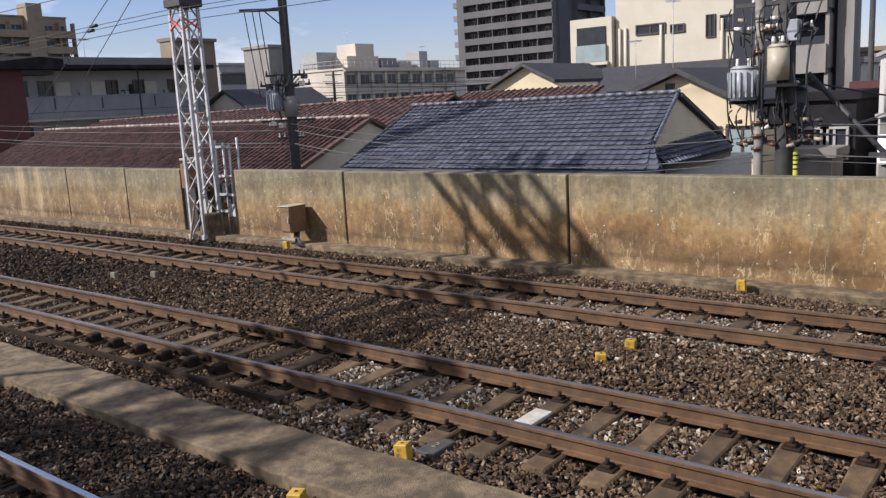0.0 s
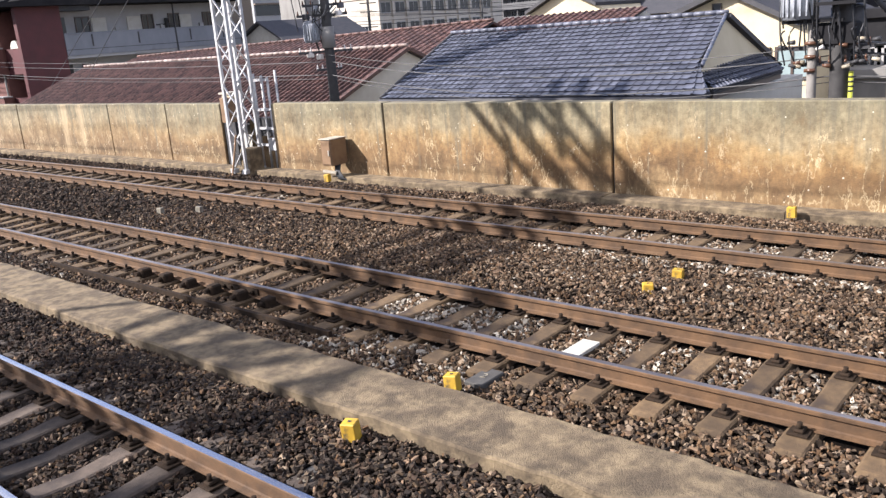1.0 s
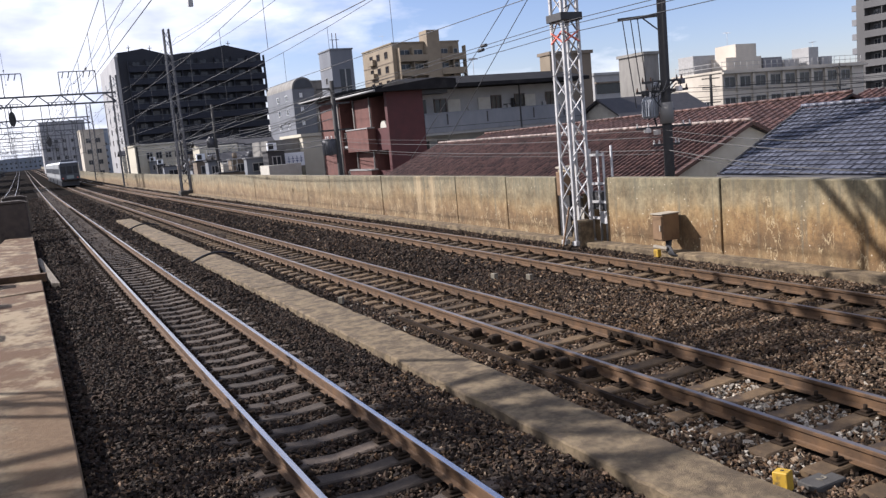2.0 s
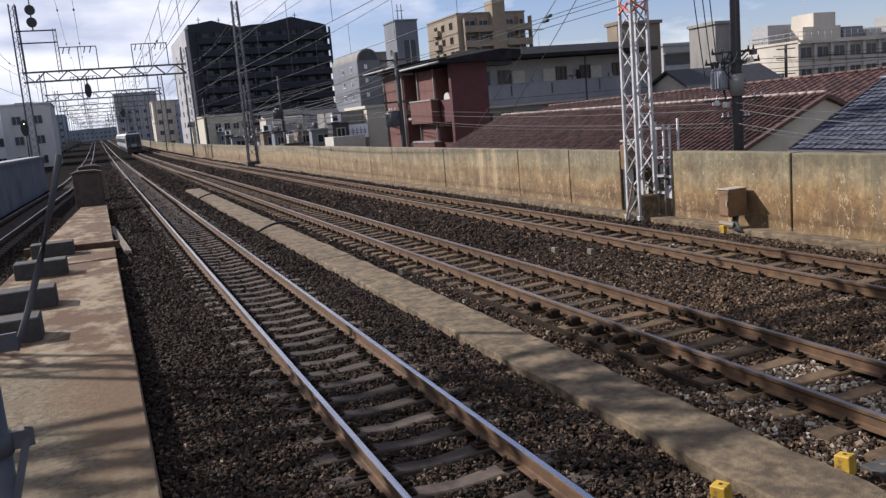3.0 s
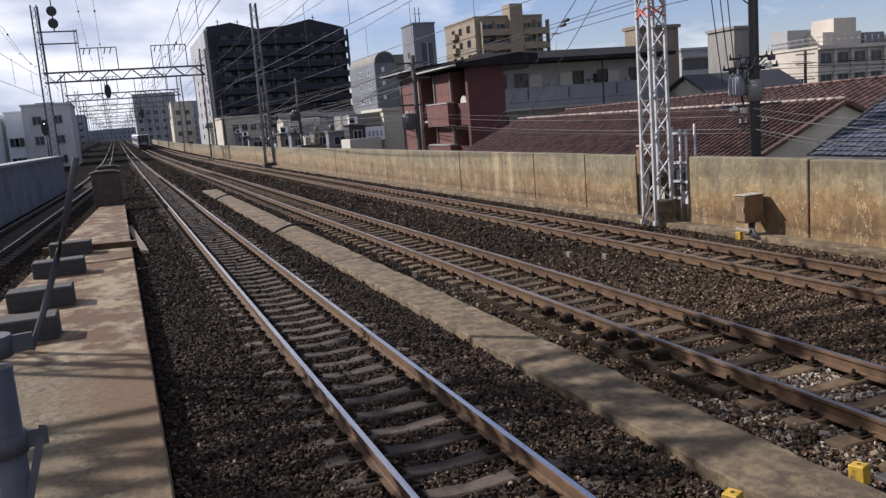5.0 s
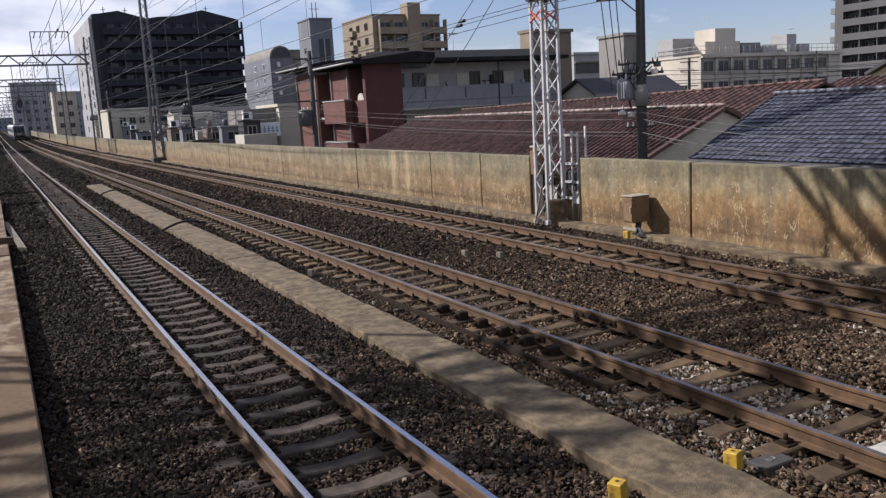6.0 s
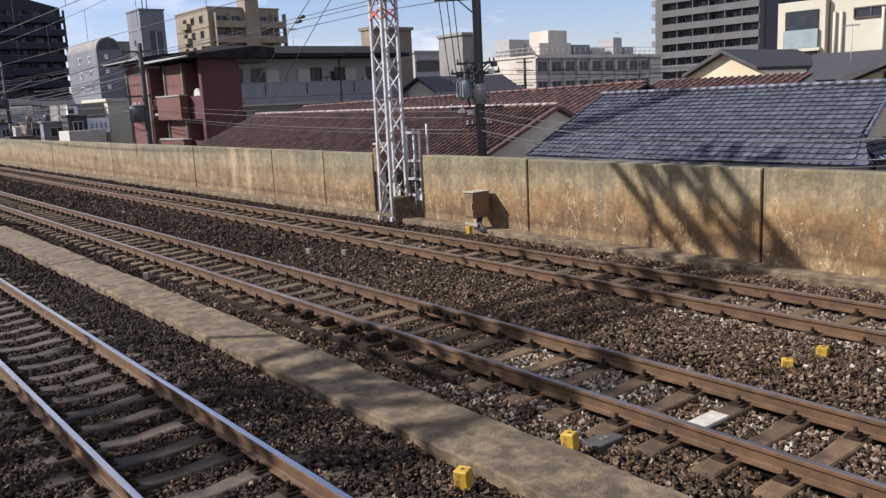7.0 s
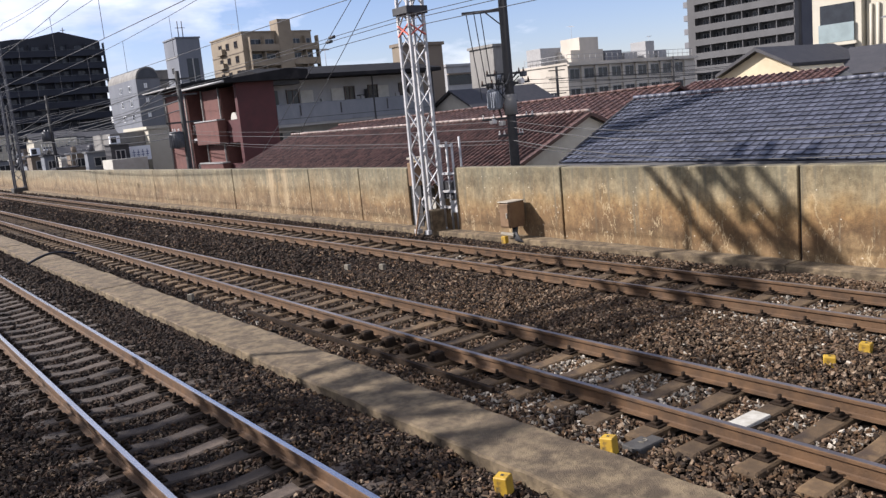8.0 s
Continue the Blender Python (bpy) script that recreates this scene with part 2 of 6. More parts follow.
M["gallery"] = mat("gallery_white", (0.30, 0.295, 0.29), (0.25, 0.245, 0.24), 0.8, 0.9, coord="World")
M["gallery_front"] = mat("gallery_front_render", (0.180, 0.187, 0.205), (0.140, 0.147, 0.162), 0.9, 0.85, coord="World", stretch=(1, 1, 0.4), spots=(0.11, 0.11, 0.115), spot_scale=0.8, spot_at=0.58)
M["charcoal"] = mat("charcoal_cladding", (0.012, 0.014, 0.022), (0.009, 0.0105, 0.016), 0.3, 0.7, coord="World")
M["charcoal_band"] = mat("dark_balcony_face", (0.016, 0.019, 0.029), (0.012, 0.014, 0.022), 0.3, 0.8, coord="World")
M["blue_grey"] = mat("blue_grey_render", (0.150, 0.156, 0.174), (0.120, 0.126, 0.142), 0.3, 0.9, coord="World", stretch=(1, 1, 0.3))
M["tan"] = mat("tan_render", (0.225, 0.182, 0.13), (0.175, 0.14, 0.10), 0.4, 0.9, coord="World")
M["brown"] = mat("brown_panel", (0.17, 0.135, 0.10), (0.14, 0.11, 0.085), 0.5, 0.9, coord="World")
M["school"] = mat("old_white_concrete", (0.46, 0.41, 0.345), (0.36, 0.32, 0.265), 0.4, 0.9, coord="World", stretch=(1, 1, 0.4))
M["tower_grey"] = mat("grey_tower_tile", (0.165, 0.163, 0.170), (0.135, 0.133, 0.140), 0.2, 0.85, coord="World")
M["tower_pale"] = mat("pale_tower_render", (0.30, 0.295, 0.30), (0.24, 0.235, 0.24), 0.25, 0.85, coord="World", stretch=(1, 1, 0.4))
M["tower_mid"] = mat("mid_grey_tower_render", (0.098, 0.095, 0.095), (0.078, 0.075, 0.075), 0.25, 0.85, coord="World", stretch=(1, 1, 0.4))
M["tower_dark"] = mat("shaded_tower_tile", (0.07, 0.07, 0.082), (0.055, 0.055, 0.066), 0.2, 0.8, coord="World")
M["pane"] = mat("window_glass_dark", (0.026, 0.030, 0.036), (0.018, 0.020, 0.025), 1.5, 0.15, spec=0.3, coord="World")
M["pane_pale"] = mat("window_glass_pale", (0.22, 0.27, 0.27), (0.18, 0.22, 0.22), 1.5, 0.15, spec=0.6, coord="World")
M["frame"] = mat("window_frame", (0.30, 0.29, 0.28), (0.25, 0.24, 0.23), 3, 0.5)
M["frame_brown"] = mat("brown_window_frame", (0.06, 0.04, 0.03), (0.05, 0.033, 0.026), 3, 0.5)
M["bark"] = mat("bark", (0.10, 0.075, 0.05), (0.06, 0.045, 0.03), 6, 0.95, 0.6, 20)
M["leaf"] = mat("leaf", (0.05, 0.075, 0.025), (0.035, 0.05, 0.018), 4, 0.7, island=0.3)
M["train_body"] = mat("train_silver", (0.55, 0.56, 0.57), (0.48, 0.49, 0.5), 0.5, 0.35, metal=0.5)
M["train_dark"] = mat("train_dark_end", (0.04, 0.045, 0.055), (0.03, 0.034, 0.042), 0.8, 0.3)
M["street"] = mat("street_asphalt", (0.06, 0.058, 0.056), (0.045, 0.044, 0.043), 2, 0.95, coord="World")
# blue-grey tint puts distance haze into the wall colour
M["haze_block"] = mat("haze_tinted_render", (0.20, 0.225, 0.26), (0.15, 0.17, 0.20), 0.06, 0.9, coord="World")
M["white_render"] = mat("bright_white_render", (0.46, 0.45, 0.43), (0.40, 0.39, 0.37), 1.2, 0.9, 0.1, 30, coord="World", stretch=(1, 1, 0.3))
M["sign_white"] = mat("white_sign_board", (0.78, 0.79, 0.80), (0.72, 0.73, 0.75), 2, 0.5)
M["sign_blue"] = mat("blue_sign_paint", (0.07, 0.10, 0.22), (0.06, 0.085, 0.19), 3, 0.5)


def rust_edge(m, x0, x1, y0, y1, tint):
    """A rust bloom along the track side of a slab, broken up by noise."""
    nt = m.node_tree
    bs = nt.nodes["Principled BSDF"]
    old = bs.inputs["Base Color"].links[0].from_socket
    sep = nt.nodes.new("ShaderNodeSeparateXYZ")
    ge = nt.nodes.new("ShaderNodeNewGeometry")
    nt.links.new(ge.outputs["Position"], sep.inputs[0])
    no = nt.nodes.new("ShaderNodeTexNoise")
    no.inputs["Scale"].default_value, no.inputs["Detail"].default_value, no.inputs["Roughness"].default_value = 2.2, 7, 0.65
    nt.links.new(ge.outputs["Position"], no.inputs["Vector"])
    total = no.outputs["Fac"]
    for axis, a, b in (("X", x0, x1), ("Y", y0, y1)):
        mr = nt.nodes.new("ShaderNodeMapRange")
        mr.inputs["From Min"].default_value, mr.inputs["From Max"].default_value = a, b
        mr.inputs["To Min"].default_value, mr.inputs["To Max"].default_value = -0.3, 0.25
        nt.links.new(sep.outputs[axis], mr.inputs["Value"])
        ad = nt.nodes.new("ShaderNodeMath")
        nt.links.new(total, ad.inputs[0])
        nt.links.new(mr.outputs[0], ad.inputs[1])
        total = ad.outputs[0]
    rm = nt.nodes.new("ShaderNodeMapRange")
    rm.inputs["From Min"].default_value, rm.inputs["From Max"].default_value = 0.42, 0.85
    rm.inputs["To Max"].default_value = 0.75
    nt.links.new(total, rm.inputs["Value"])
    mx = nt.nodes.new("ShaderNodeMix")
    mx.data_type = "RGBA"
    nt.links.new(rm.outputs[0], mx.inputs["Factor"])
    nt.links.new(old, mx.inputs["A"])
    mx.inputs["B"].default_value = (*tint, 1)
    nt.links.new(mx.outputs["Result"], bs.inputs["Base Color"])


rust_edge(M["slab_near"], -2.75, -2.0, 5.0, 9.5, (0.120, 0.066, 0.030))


def wall_material():
    """Old concrete: grey-green runs from the top, ochre and rust low down, pale scrapes."""
    m = bpy.data.materials.new("rust_stained_concrete")
    m.use_nodes = True
    nt = m.node_tree
    bs = nt.nodes["Principled BSDF"]
    bs.inputs["Roughness"].default_value = 0.92
    ge = nt.nodes.new("ShaderNodeNewGeometry")
    sep = nt.nodes.new("ShaderNodeSeparateXYZ")
    nt.links.new(ge.outputs["Position"], sep.inputs[0])

    def tex(scale, stretch, detail=6, rough=0.62):
        mp = nt.nodes.new("ShaderNodeMapping")
        mp.inputs["Scale"].default_value = stretch
        nt.links.new(ge.outputs["Position"], mp.inputs[0])
        n = nt.nodes.new("ShaderNodeTexNoise")
        n.inputs["Scale"].default_value, n.inputs["Detail"].default_value, n.inputs["Roughness"].default_value = scale, detail, rough
        nt.links.new(mp.outputs[0], n.inputs["Vector"])
        return n.outputs["Fac"]

    def ramp(f, *stops):
        r = nt.nodes.new("ShaderNodeValToRGB")
        e = r.color_ramp.elements
        while len(e) < len(stops):
            e.new(0.5)
        for k, (p, c) in enumerate(stops):
            e[k].position, e[k].color = p, (*c, 1)
        nt.links.new(f, r.inputs[0])
        return r.outputs[0]

    def mixed(f, a, b, how="MIX"):
        x = nt.nodes.new("ShaderNodeMix")
        x.data_type, x.blend_type = "RGBA", how
        if isinstance(f, float):
            x.inputs["Factor"].default_value = f
        else:
            nt.links.new(f, x.inputs["Factor"])
        nt.links.new(a, x.inputs["A"])
        if isinstance(b, tuple):
            x.inputs["B"].default_value = (*b, 1)
        else:
            nt.links.new(b, x.inputs["B"])
        return x.outputs["Result"]

    def sums(a, b, how="ADD"):
        x = nt.nodes.new("ShaderNodeMath")
        x.operation = how
        nt.links.new(a, x.inputs[0])
        if isinstance(b, float):
            x.inputs[1].default_value = b
        else:
            nt.links.new(b, x.inputs[1])
        return x.outputs[0]

    high = nt.nodes.new("ShaderNodeMapRange")
    high.inputs["From Min"].default_value, high.inputs["From Max"].default_value = -0.1, 1.45
    nt.links.new(sep.outputs["Z"], high.inputs["Value"])
    wob = sums(tex(1.0, (1, 0.7, 1.0)), 0.5, "SUBTRACT")
    wob2 = sums(tex(3.0, (1, 2.2, 0.35)), 0.5, "SUBTRACT")
    lvl = sums(sums(high.outputs[0], sums(wob, 0.95, "MULTIPLY")), sums(wob2, 0.28, "MULTIPLY"))
    col = ramp(lvl, (0.0, (0.205, 0.138, 0.068)), (0.18, (0.118, 0.070, 0.031)), (0.38, (0.190, 0.112, 0.045)), (0.54, (0.235, 0.160, 0.074)),
               (0.7, (0.228, 0.180, 0.105)), (1.0, (0.168, 0.146, 0.092)))
    away = nt.nodes.new("ShaderNodeMapRange")
    away.inputs["From Min"].default_value, away.inputs["From Max"].default_value = 7.0, 32.0
    away.inputs["To Max"].default_value = 0.62
    nt.links.new(sep.outputs["Y"], away.inputs["Value"])
    col = mixed(away.outputs[0], col, ramp(lvl, (0.1, (0.150, 0.108, 0.062)), (0.5, (0.222, 0.172, 0.105)), (1.0, (0.178, 0.156, 0.108))))
    col = mixed(1.0, col, ramp(tex(2.4, (1, 1, 0.7), 8, 0.7), (0.32, (0.55, 0.52, 0.48)), (0.68, (1.28, 1.28, 1.26))), "MULTIPLY")
    col = mixed(1.0, col, ramp(tex(11, (1, 1, 0.9), 8, 0.72), (0.3, (0.62, 0.60, 0.57)), (0.7, (1.28, 1.27, 1.25))), "MULTIPLY")
    # scraped pale flecks
    col = mixed(ramp(tex(5.0, (1, 1.3, 0.55), 10, 0.74), (0.62, (0, 0, 0)), (0.68, (0.6, 0.6, 0.6))), col, (0.38, 0.30, 0.19))
    # dark runs that hang from the coping
    runs = ramp(sums(tex(2.6, (1, 3.4, 0.16), 5, 0.6), sums(high.outputs[0], 0.22, "MULTIPLY")), (0.66, (0, 0, 0)), (0.84, (0.75, 0.75, 0.75)))
    col = mixed(runs, col, (0.105, 0.092, 0.062))
    # two pale lime runs down one panel
    for at, wide in ((25.45, 0.25), (26.52, 0.28)):
        gap = sums(sep.outputs["Y"], at, "SUBTRACT")
        dist = nt.nodes.new("ShaderNodeMath")
        dist.operation = "ABSOLUTE"
        nt.links.new(sums(gap, sums(wob2, 0.9, "MULTIPLY")), dist.inputs[0])
        col = mixed(ramp(sums(dist.outputs[0], sums(tex(7.0, (1, 1.5, 0.5)), 0.22, "MULTIPLY")), (wide * 0.55, (0.62, 0.62, 0.62)), (wide * 1.5, (0, 0, 0))), col, (0.37, 0.28, 0.165))
    # pale efflorescence low down
    eff = ramp(sums(tex(4.2, (1, 1.8, 0.7), 7, 0.7), sums(high.outputs[0], 0.16, "MULTIPLY"), "SUBTRACT"), (0.6, (0, 0, 0)), (0.7, (0.55, 0.55, 0.55)))
    col = mixed(eff, col, (0.46, 0.36, 0.23))
    # thin pale lime trails that climb from the foot
    trail = sums(sums(tex(2.3, (1, 1.9, 0.8), 5, 0.6), 0.5, "SUBTRACT"), 0.0, "ADD")
    ab = nt.nodes.new("ShaderNodeMath")
    ab.operation = "ABSOLUTE"
    nt.links.new(trail, ab.inputs[0])
    line = ramp(ab.outputs[0], (0.005, (1, 1, 1)), (0.018, (0, 0, 0)))
    where = ramp(sums(tex(1.7, (1, 1.2, 1.0), 4, 0.6), sums(high.outputs[0], 0.22, "MULTIPLY"), "SUBTRACT"), (0.38, (0, 0, 0)), (0.50, (0.8, 0.8, 0.8)))
    col = mixed(mixed(1.0, line, where, "MULTIPLY"), col, (0.40, 0.31, 0.18))
    # rust-brown blooms low down
    col = mixed(ramp(sums(tex(1.9, (1, 1.0, 0.8), 7, 0.7), sums(high.outputs[0], 0.2, "MULTIPLY"), "SUBTRACT"), (0.42, (0, 0, 0)), (0.58, (0.55, 0.55, 0.55))), col, (0.120, 0.066, 0.026))
    vo = nt.nodes.new("ShaderNodeTexVoronoi")
    vo.inputs["Scale"].default_value = 5.5
    nt.links.new(ge.outputs["Position"], vo.inputs["Vector"])
    col = mixed(ramp(vo.outputs["Distance"], (0.055, (0.8, 0.8, 0.8)), (0.085, (0, 0, 0))), col, (0.52, 0.46, 0.36))
    nt.links.new(col, bs.inputs["Base Color"])
    bn = nt.nodes.new("ShaderNodeBump")
    bn.inputs["Strength"].default_value, bn.inputs["Distance"].default_value = 0.45, 0.02
    nt.links.new(tex(24, (1, 1, 1), 8, 0.7), bn.inputs["Height"])
    nt.links.new(bn.outputs[0], bs.inputs["Normal"])
    return m


M["wall"] = wall_material()


# ---- mesh helpers ----
def box_bm(bm, x0, x1, y0, y1, z0, z1, bevel=0.0):
    r = bmesh.ops.create_cube(bm, size=1)
    bmesh.ops.scale(bm, vec=(x1 - x0, y1 - y0, z1 - z0), verts=r["verts"])
    bmesh.ops.translate(bm, vec=((x0 + x1) / 2, (y0 + y1) / 2, (z0 + z1) / 2), verts=r["verts"])
    if bevel:
        es = list({e for v in r["verts"] for e in v.link_edges})
        bmesh.ops.bevel(bm, geom=es, offset=bevel, segments=1, affect="EDGES")


def bar_bm(bm, a, b, w, d=None, up=(0, 0, 1)):
    """A straight bar of square section from a to b."""
    a, b = Vector(a), Vector(b)
    d = d or w
    ax = (b - a).normalized()
    u = Vector(up)
    if abs(ax.dot(u)) > 0.98:
        u = Vector((1, 0, 0))
    s = ax.cross(u).normalized()
    t = s.cross(ax)
    vs = [bm.verts.new(p + s * i * w / 2 + t * j * d / 2) for p in (a, b) for i, j in ((-1, -1), (1, -1), (1, 1), (-1, 1))]
    for f in ((3, 2, 1, 0), (4, 5, 6, 7), (0, 1, 5, 4), (1, 2, 6, 5), (2, 3, 7, 6), (3, 0, 4, 7)):
        bm.faces.new([vs[k] for k in f])


def rod_bm(bm, a, b, ra, rb=None, n=10, caps=True):
    """A round rod from a to b, tapered if rb is given."""
    a, b = Vector(a), Vector(b)
    rb = ra if rb is None else rb
    q = (b - a).to_track_quat("Z", "Y").to_matrix()
    rings = []
    for p, r in ((a, ra), (b, rb)):
        rings.append([bm.verts.new(p + q @ Vector((r * math.cos(6.28319 * k / n), r * math.sin(6.28319 * k / n), 0))) for k in range(n)])
    for k in range(n):
        f = bm.faces.new((rings[0][k], rings[0][(k + 1) % n], rings[1][(k + 1) % n], rings[1][k]))
        f.smooth = True
    if caps:
        bm.faces.new(rings[0][::-1])
        bm.faces.new(rings[1])


def poly_bm(bm, pts):
    return bm.faces.new([bm.verts.new(p) for p in pts])


def prism_bm(bm, pts, way):
    """A flat outline pushed along way into a solid."""
    w = Vector(way)
    lo = [bm.verts.new(p) for p in pts]
    hi = [bm.verts.new(Vector(p) + w) for p in pts]
    n = len(pts)
    bm.faces.new(lo[::-1])
    bm.faces.new(hi)
    for k in range(n):
        bm.faces.new((lo[k], lo[(k + 1) % n], hi[(k + 1) % n], hi[k]))


def mesh_of(name, bm, material):
    bmesh.ops.recalc_face_normals(bm, faces=bm.faces)
    me = bpy.data.meshes.new(name)
    bm.to_mesh(me)
    bm.free()
    for m in (material if isinstance(material, (list, tuple)) else (material,)):
        me.materials.append(m)
    return me


def part(name, bm, material, parent=None, label=""):
    ob = new(name, mesh_of(name, bm, material))
    if parent is not None:
        ob.parent = parent
    return tagged(ob, label)


def thing(name, label, category, group="", kind="", at=None):
    ob = new(name)
    if at is not None:
        ob.matrix_world = at
    return tagged(ob, label, category, group, kind)


def one_box(name, dims, material, parent=None, label="", bevel=0.0):
    bm = bmesh.new()
    box_bm(bm, *dims, bevel=bevel)
    return part(name, bm, material, parent, label)

# ---- the line: ground, bed, tracks, walls ----
GAUGE = 1.132
WALL_X, WALL_TOP, LEDGE = 10.55, 1.455, -0.07


def curve_at(table, y):
    """Smooth side offset of a track along the line."""
    ys, xs = [r[0] for r in table], [r[1] for r in table]
    return float(np.interp(y, ys, xs))


TRACK4 = [(-80, -7.6), (0, -7.0), (20, -6.2), (30, -5.67), (40, -5.22), (50, -4.78), (61, -4.3), (72, -3.98), (85, -3.75), (100, -3.6), (150, -3.45), (700, -3.4)]


def grade(y):
    """The gentle climb of the line far away."""
    d = max(0.0, y - 60)
    return 3.2e-5 * d * d if d < 160 else 0.8192 + 0.01024 * (d - 160)


def bed_height(x, y):
    """Top of the ballast."""
    z = -0.205 + grade(y)
    z += 0.075 * math.exp(-((x - 6.35) / 0.75) ** 2)
    z += 0.05 * math.exp(-((x - 1.85) / 0.3) ** 2) + 0.03 * math.exp(-((x + 1.0) / 0.5) ** 2)
    z += 0.05 * math.exp(-((x - 9.65) / 0.4) ** 2)
    for c, up in ((0.566, 0.038), (4.53, 0.012), (8.22, 0.045)):
        z += up * math.exp(-((abs(x - c) - 0.92) / 0.2) ** 2)
    return z + 0.018 * noise.noise((x * 1.3, y * 1.3, 0.0))


def build_ground():
    one_box("ground", (-900, 1500, -300, 2500, -5.6, -5.2), M["street"])
    tagged(bpy.data.objects["ground"], "grey asphalt street level below the railway", "ground", kind="structure")
    one_box("embankment", (-15.0, 11.05, -60, 700, -5.2, -0.34), M["strip"])
    tagged(bpy.data.objects["embankment"], "concrete railway embankment under the tracks", "embankment", kind="structure")
    xs = np.concatenate([np.arange(-15, -2, 1.0), np.arange(-2, 10.7, 0.16)])
    ys = np.concatenate([np.arange(-12, 30, 0.3), np.arange(30, 90, 3.0), np.arange(90, 701, 10.0)])
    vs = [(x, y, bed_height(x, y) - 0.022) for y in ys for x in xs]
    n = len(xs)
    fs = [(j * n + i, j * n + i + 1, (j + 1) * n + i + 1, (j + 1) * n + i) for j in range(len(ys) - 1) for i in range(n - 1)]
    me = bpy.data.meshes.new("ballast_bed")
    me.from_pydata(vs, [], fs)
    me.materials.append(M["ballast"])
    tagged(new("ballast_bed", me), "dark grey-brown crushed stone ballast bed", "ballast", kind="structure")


def rail_profile():
    h = [(0.0, 0.0), (0.027, -0.001), (0.0325, -0.008), (0.0325, -0.034), (0.022, -0.044), (0.0085, -0.056), (0.0085, -0.125), (0.02, -0.135), (0.0635, -0.143), (0.0635, -0.153)]
    return h + [(-x, z) for x, z in h[:0:-1]]


def rail(parent, table, side, y0, y1, head, label):
    prof = rail_profile()
    step = [y0]
    while step[-1] < y1:
        step.append(min(y1, step[-1] + (1.5 if table else 20)))
    bm = bmesh.new()
    rings = []
    for y in step:
        cx = (curve_at(table, y) if table else 0.0) + side
        rings.append([bm.verts.new((cx + px, y, pz + grade(y))) for px, pz in prof])
    n = len(prof)
    for a, b in zip(rings, rings[1:]):
        for k in range(n):
            f = bm.faces.new((a[k], a[(k + 1) % n], b[(k + 1) % n], b[k]))
            f.material_index = 1 if k in (0, n - 1) else 0
    bm.faces.new(rings[0])
    bm.faces.new(rings[-1][::-1])
    return part("rail", bm, (M["rail_side"], head), parent, label)


def sleeper_mesh(dip, material):
    """Precast sleeper, 2 m long, waisted and lower in the middle."""
    bm = bmesh.new()
    rows = []
    for u in (-1.0, -0.95, -0.55, -0.3, 0.0, 0.3, 0.55, 0.95, 1.0):
        mid = max(0.0, 1 - abs(u) / 0.5)
        top = -0.157 - dip * mid - (0.02 if abs(u) > 0.99 else 0)
        w = 0.112 - 0.016 * mid
        rows.append([bm.verts.new((u, s * ww, zz)) for s, ww, zz in ((-1, w + 0.02, -0.33), (-1, w, top - 0.012), (-1, w - 0.018, top), (1, w - 0.018, top), (1, w, top - 0.012), (1, w + 0.02, -0.33))])
    for a, b in zip(rows, rows[1:]):
        for k in range(5):
            bm.faces.new((a[k], a[k + 1], b[k + 1], b[k]))
    bm.faces.new(rows[0])
    bm.faces.new(rows[-1][::-1])
    return mesh_of("sleeper", bm, material)


def clip_mesh():
    """A bolted rail clip with its plate."""
    bm = bmesh.new()
    box_bm(bm, -0.07, 0.07, -0.075, 0.075, -0.158, -0.14, 0.004)
    box_bm(bm, -0.055, 0.045, -0.04, 0.04, -0.142, -0.112, 0.01)
    rod_bm(bm, (0.01, 0, -0.12), (0.01, 0, -0.065), 0.02, n=6)
    return mesh_of("rail_clip", bm, M["clip"])


CLIP = clip_mesh()


def track(name, table, centre, y0, y1, pitch, phase, near_to, dip, head, label, clips_to, concrete="sleeper"):
    t = thing(name, label, "railway track", group="railway tracks")
    for s in (-1, 1):
        rail(t, table, (0 if table else centre) + s * GAUGE / 2, y0, y1, head, "")
    sl = sleeper_mesh(dip, M[concrete])
    far = []
    count = clips = 0
    k0 = math.ceil((y0 - phase) / pitch)
    for k in range(k0, int((y1 - phase) / pitch)):
        y = phase + k * pitch + random.uniform(-0.02, 0.02)
        if y > 160:
            break
        cx = curve_at(table, y) if table else centre
        turn = random.uniform(-0.8, 0.8)
        if 0 < y < near_to and count < 290:
            ob = new("sleeper", sl)
            ob.parent = t
            ob.matrix_basis = pose(cx + random.uniform(-0.02, 0.02), y, random.uniform(-0.006, 0.004), 0, 0, turn)
            count += 1
        else:
            far.append((cx, y))
        if 0.5 < y < clips_to and clips < 296:
            for s in (-1, 1):
                for o in (-1, 1):
                    c = new("rail_clip", CLIP)
                    c.parent = t
                    c.matrix_basis = pose(cx + s * GAUGE / 2 + o * 0.115, y, 0, 0, 0, 0 if o > 0 else 180)
                    clips += 1
    bm = bmesh.new()
    for cx, y in far:
        box_bm(bm, cx - 1, cx + 1, y - 0.11, y + 0.11, -0.33 + grade(y), -0.16 + grade(y))
    tagged(part("far_sleeper", bm, M[concrete], t, "brown concrete sleepers far along the track"), kind="stuff")
    bm = bmesh.new()
    for cx, y in [(curve_at(table, y) if table else centre, y) for y in [phase + k * pitch for k in range(max(k0, 1), int((70 - phase) / pitch))] if y > clips_to]:
        for s in (-1, 1):
            bar_bm(bm, (cx + s * GAUGE / 2 - 0.17, y, grade(y) - 0.135), (cx + s * GAUGE / 2 + 0.17, y, grade(y) - 0.135), 0.12, 0.05)
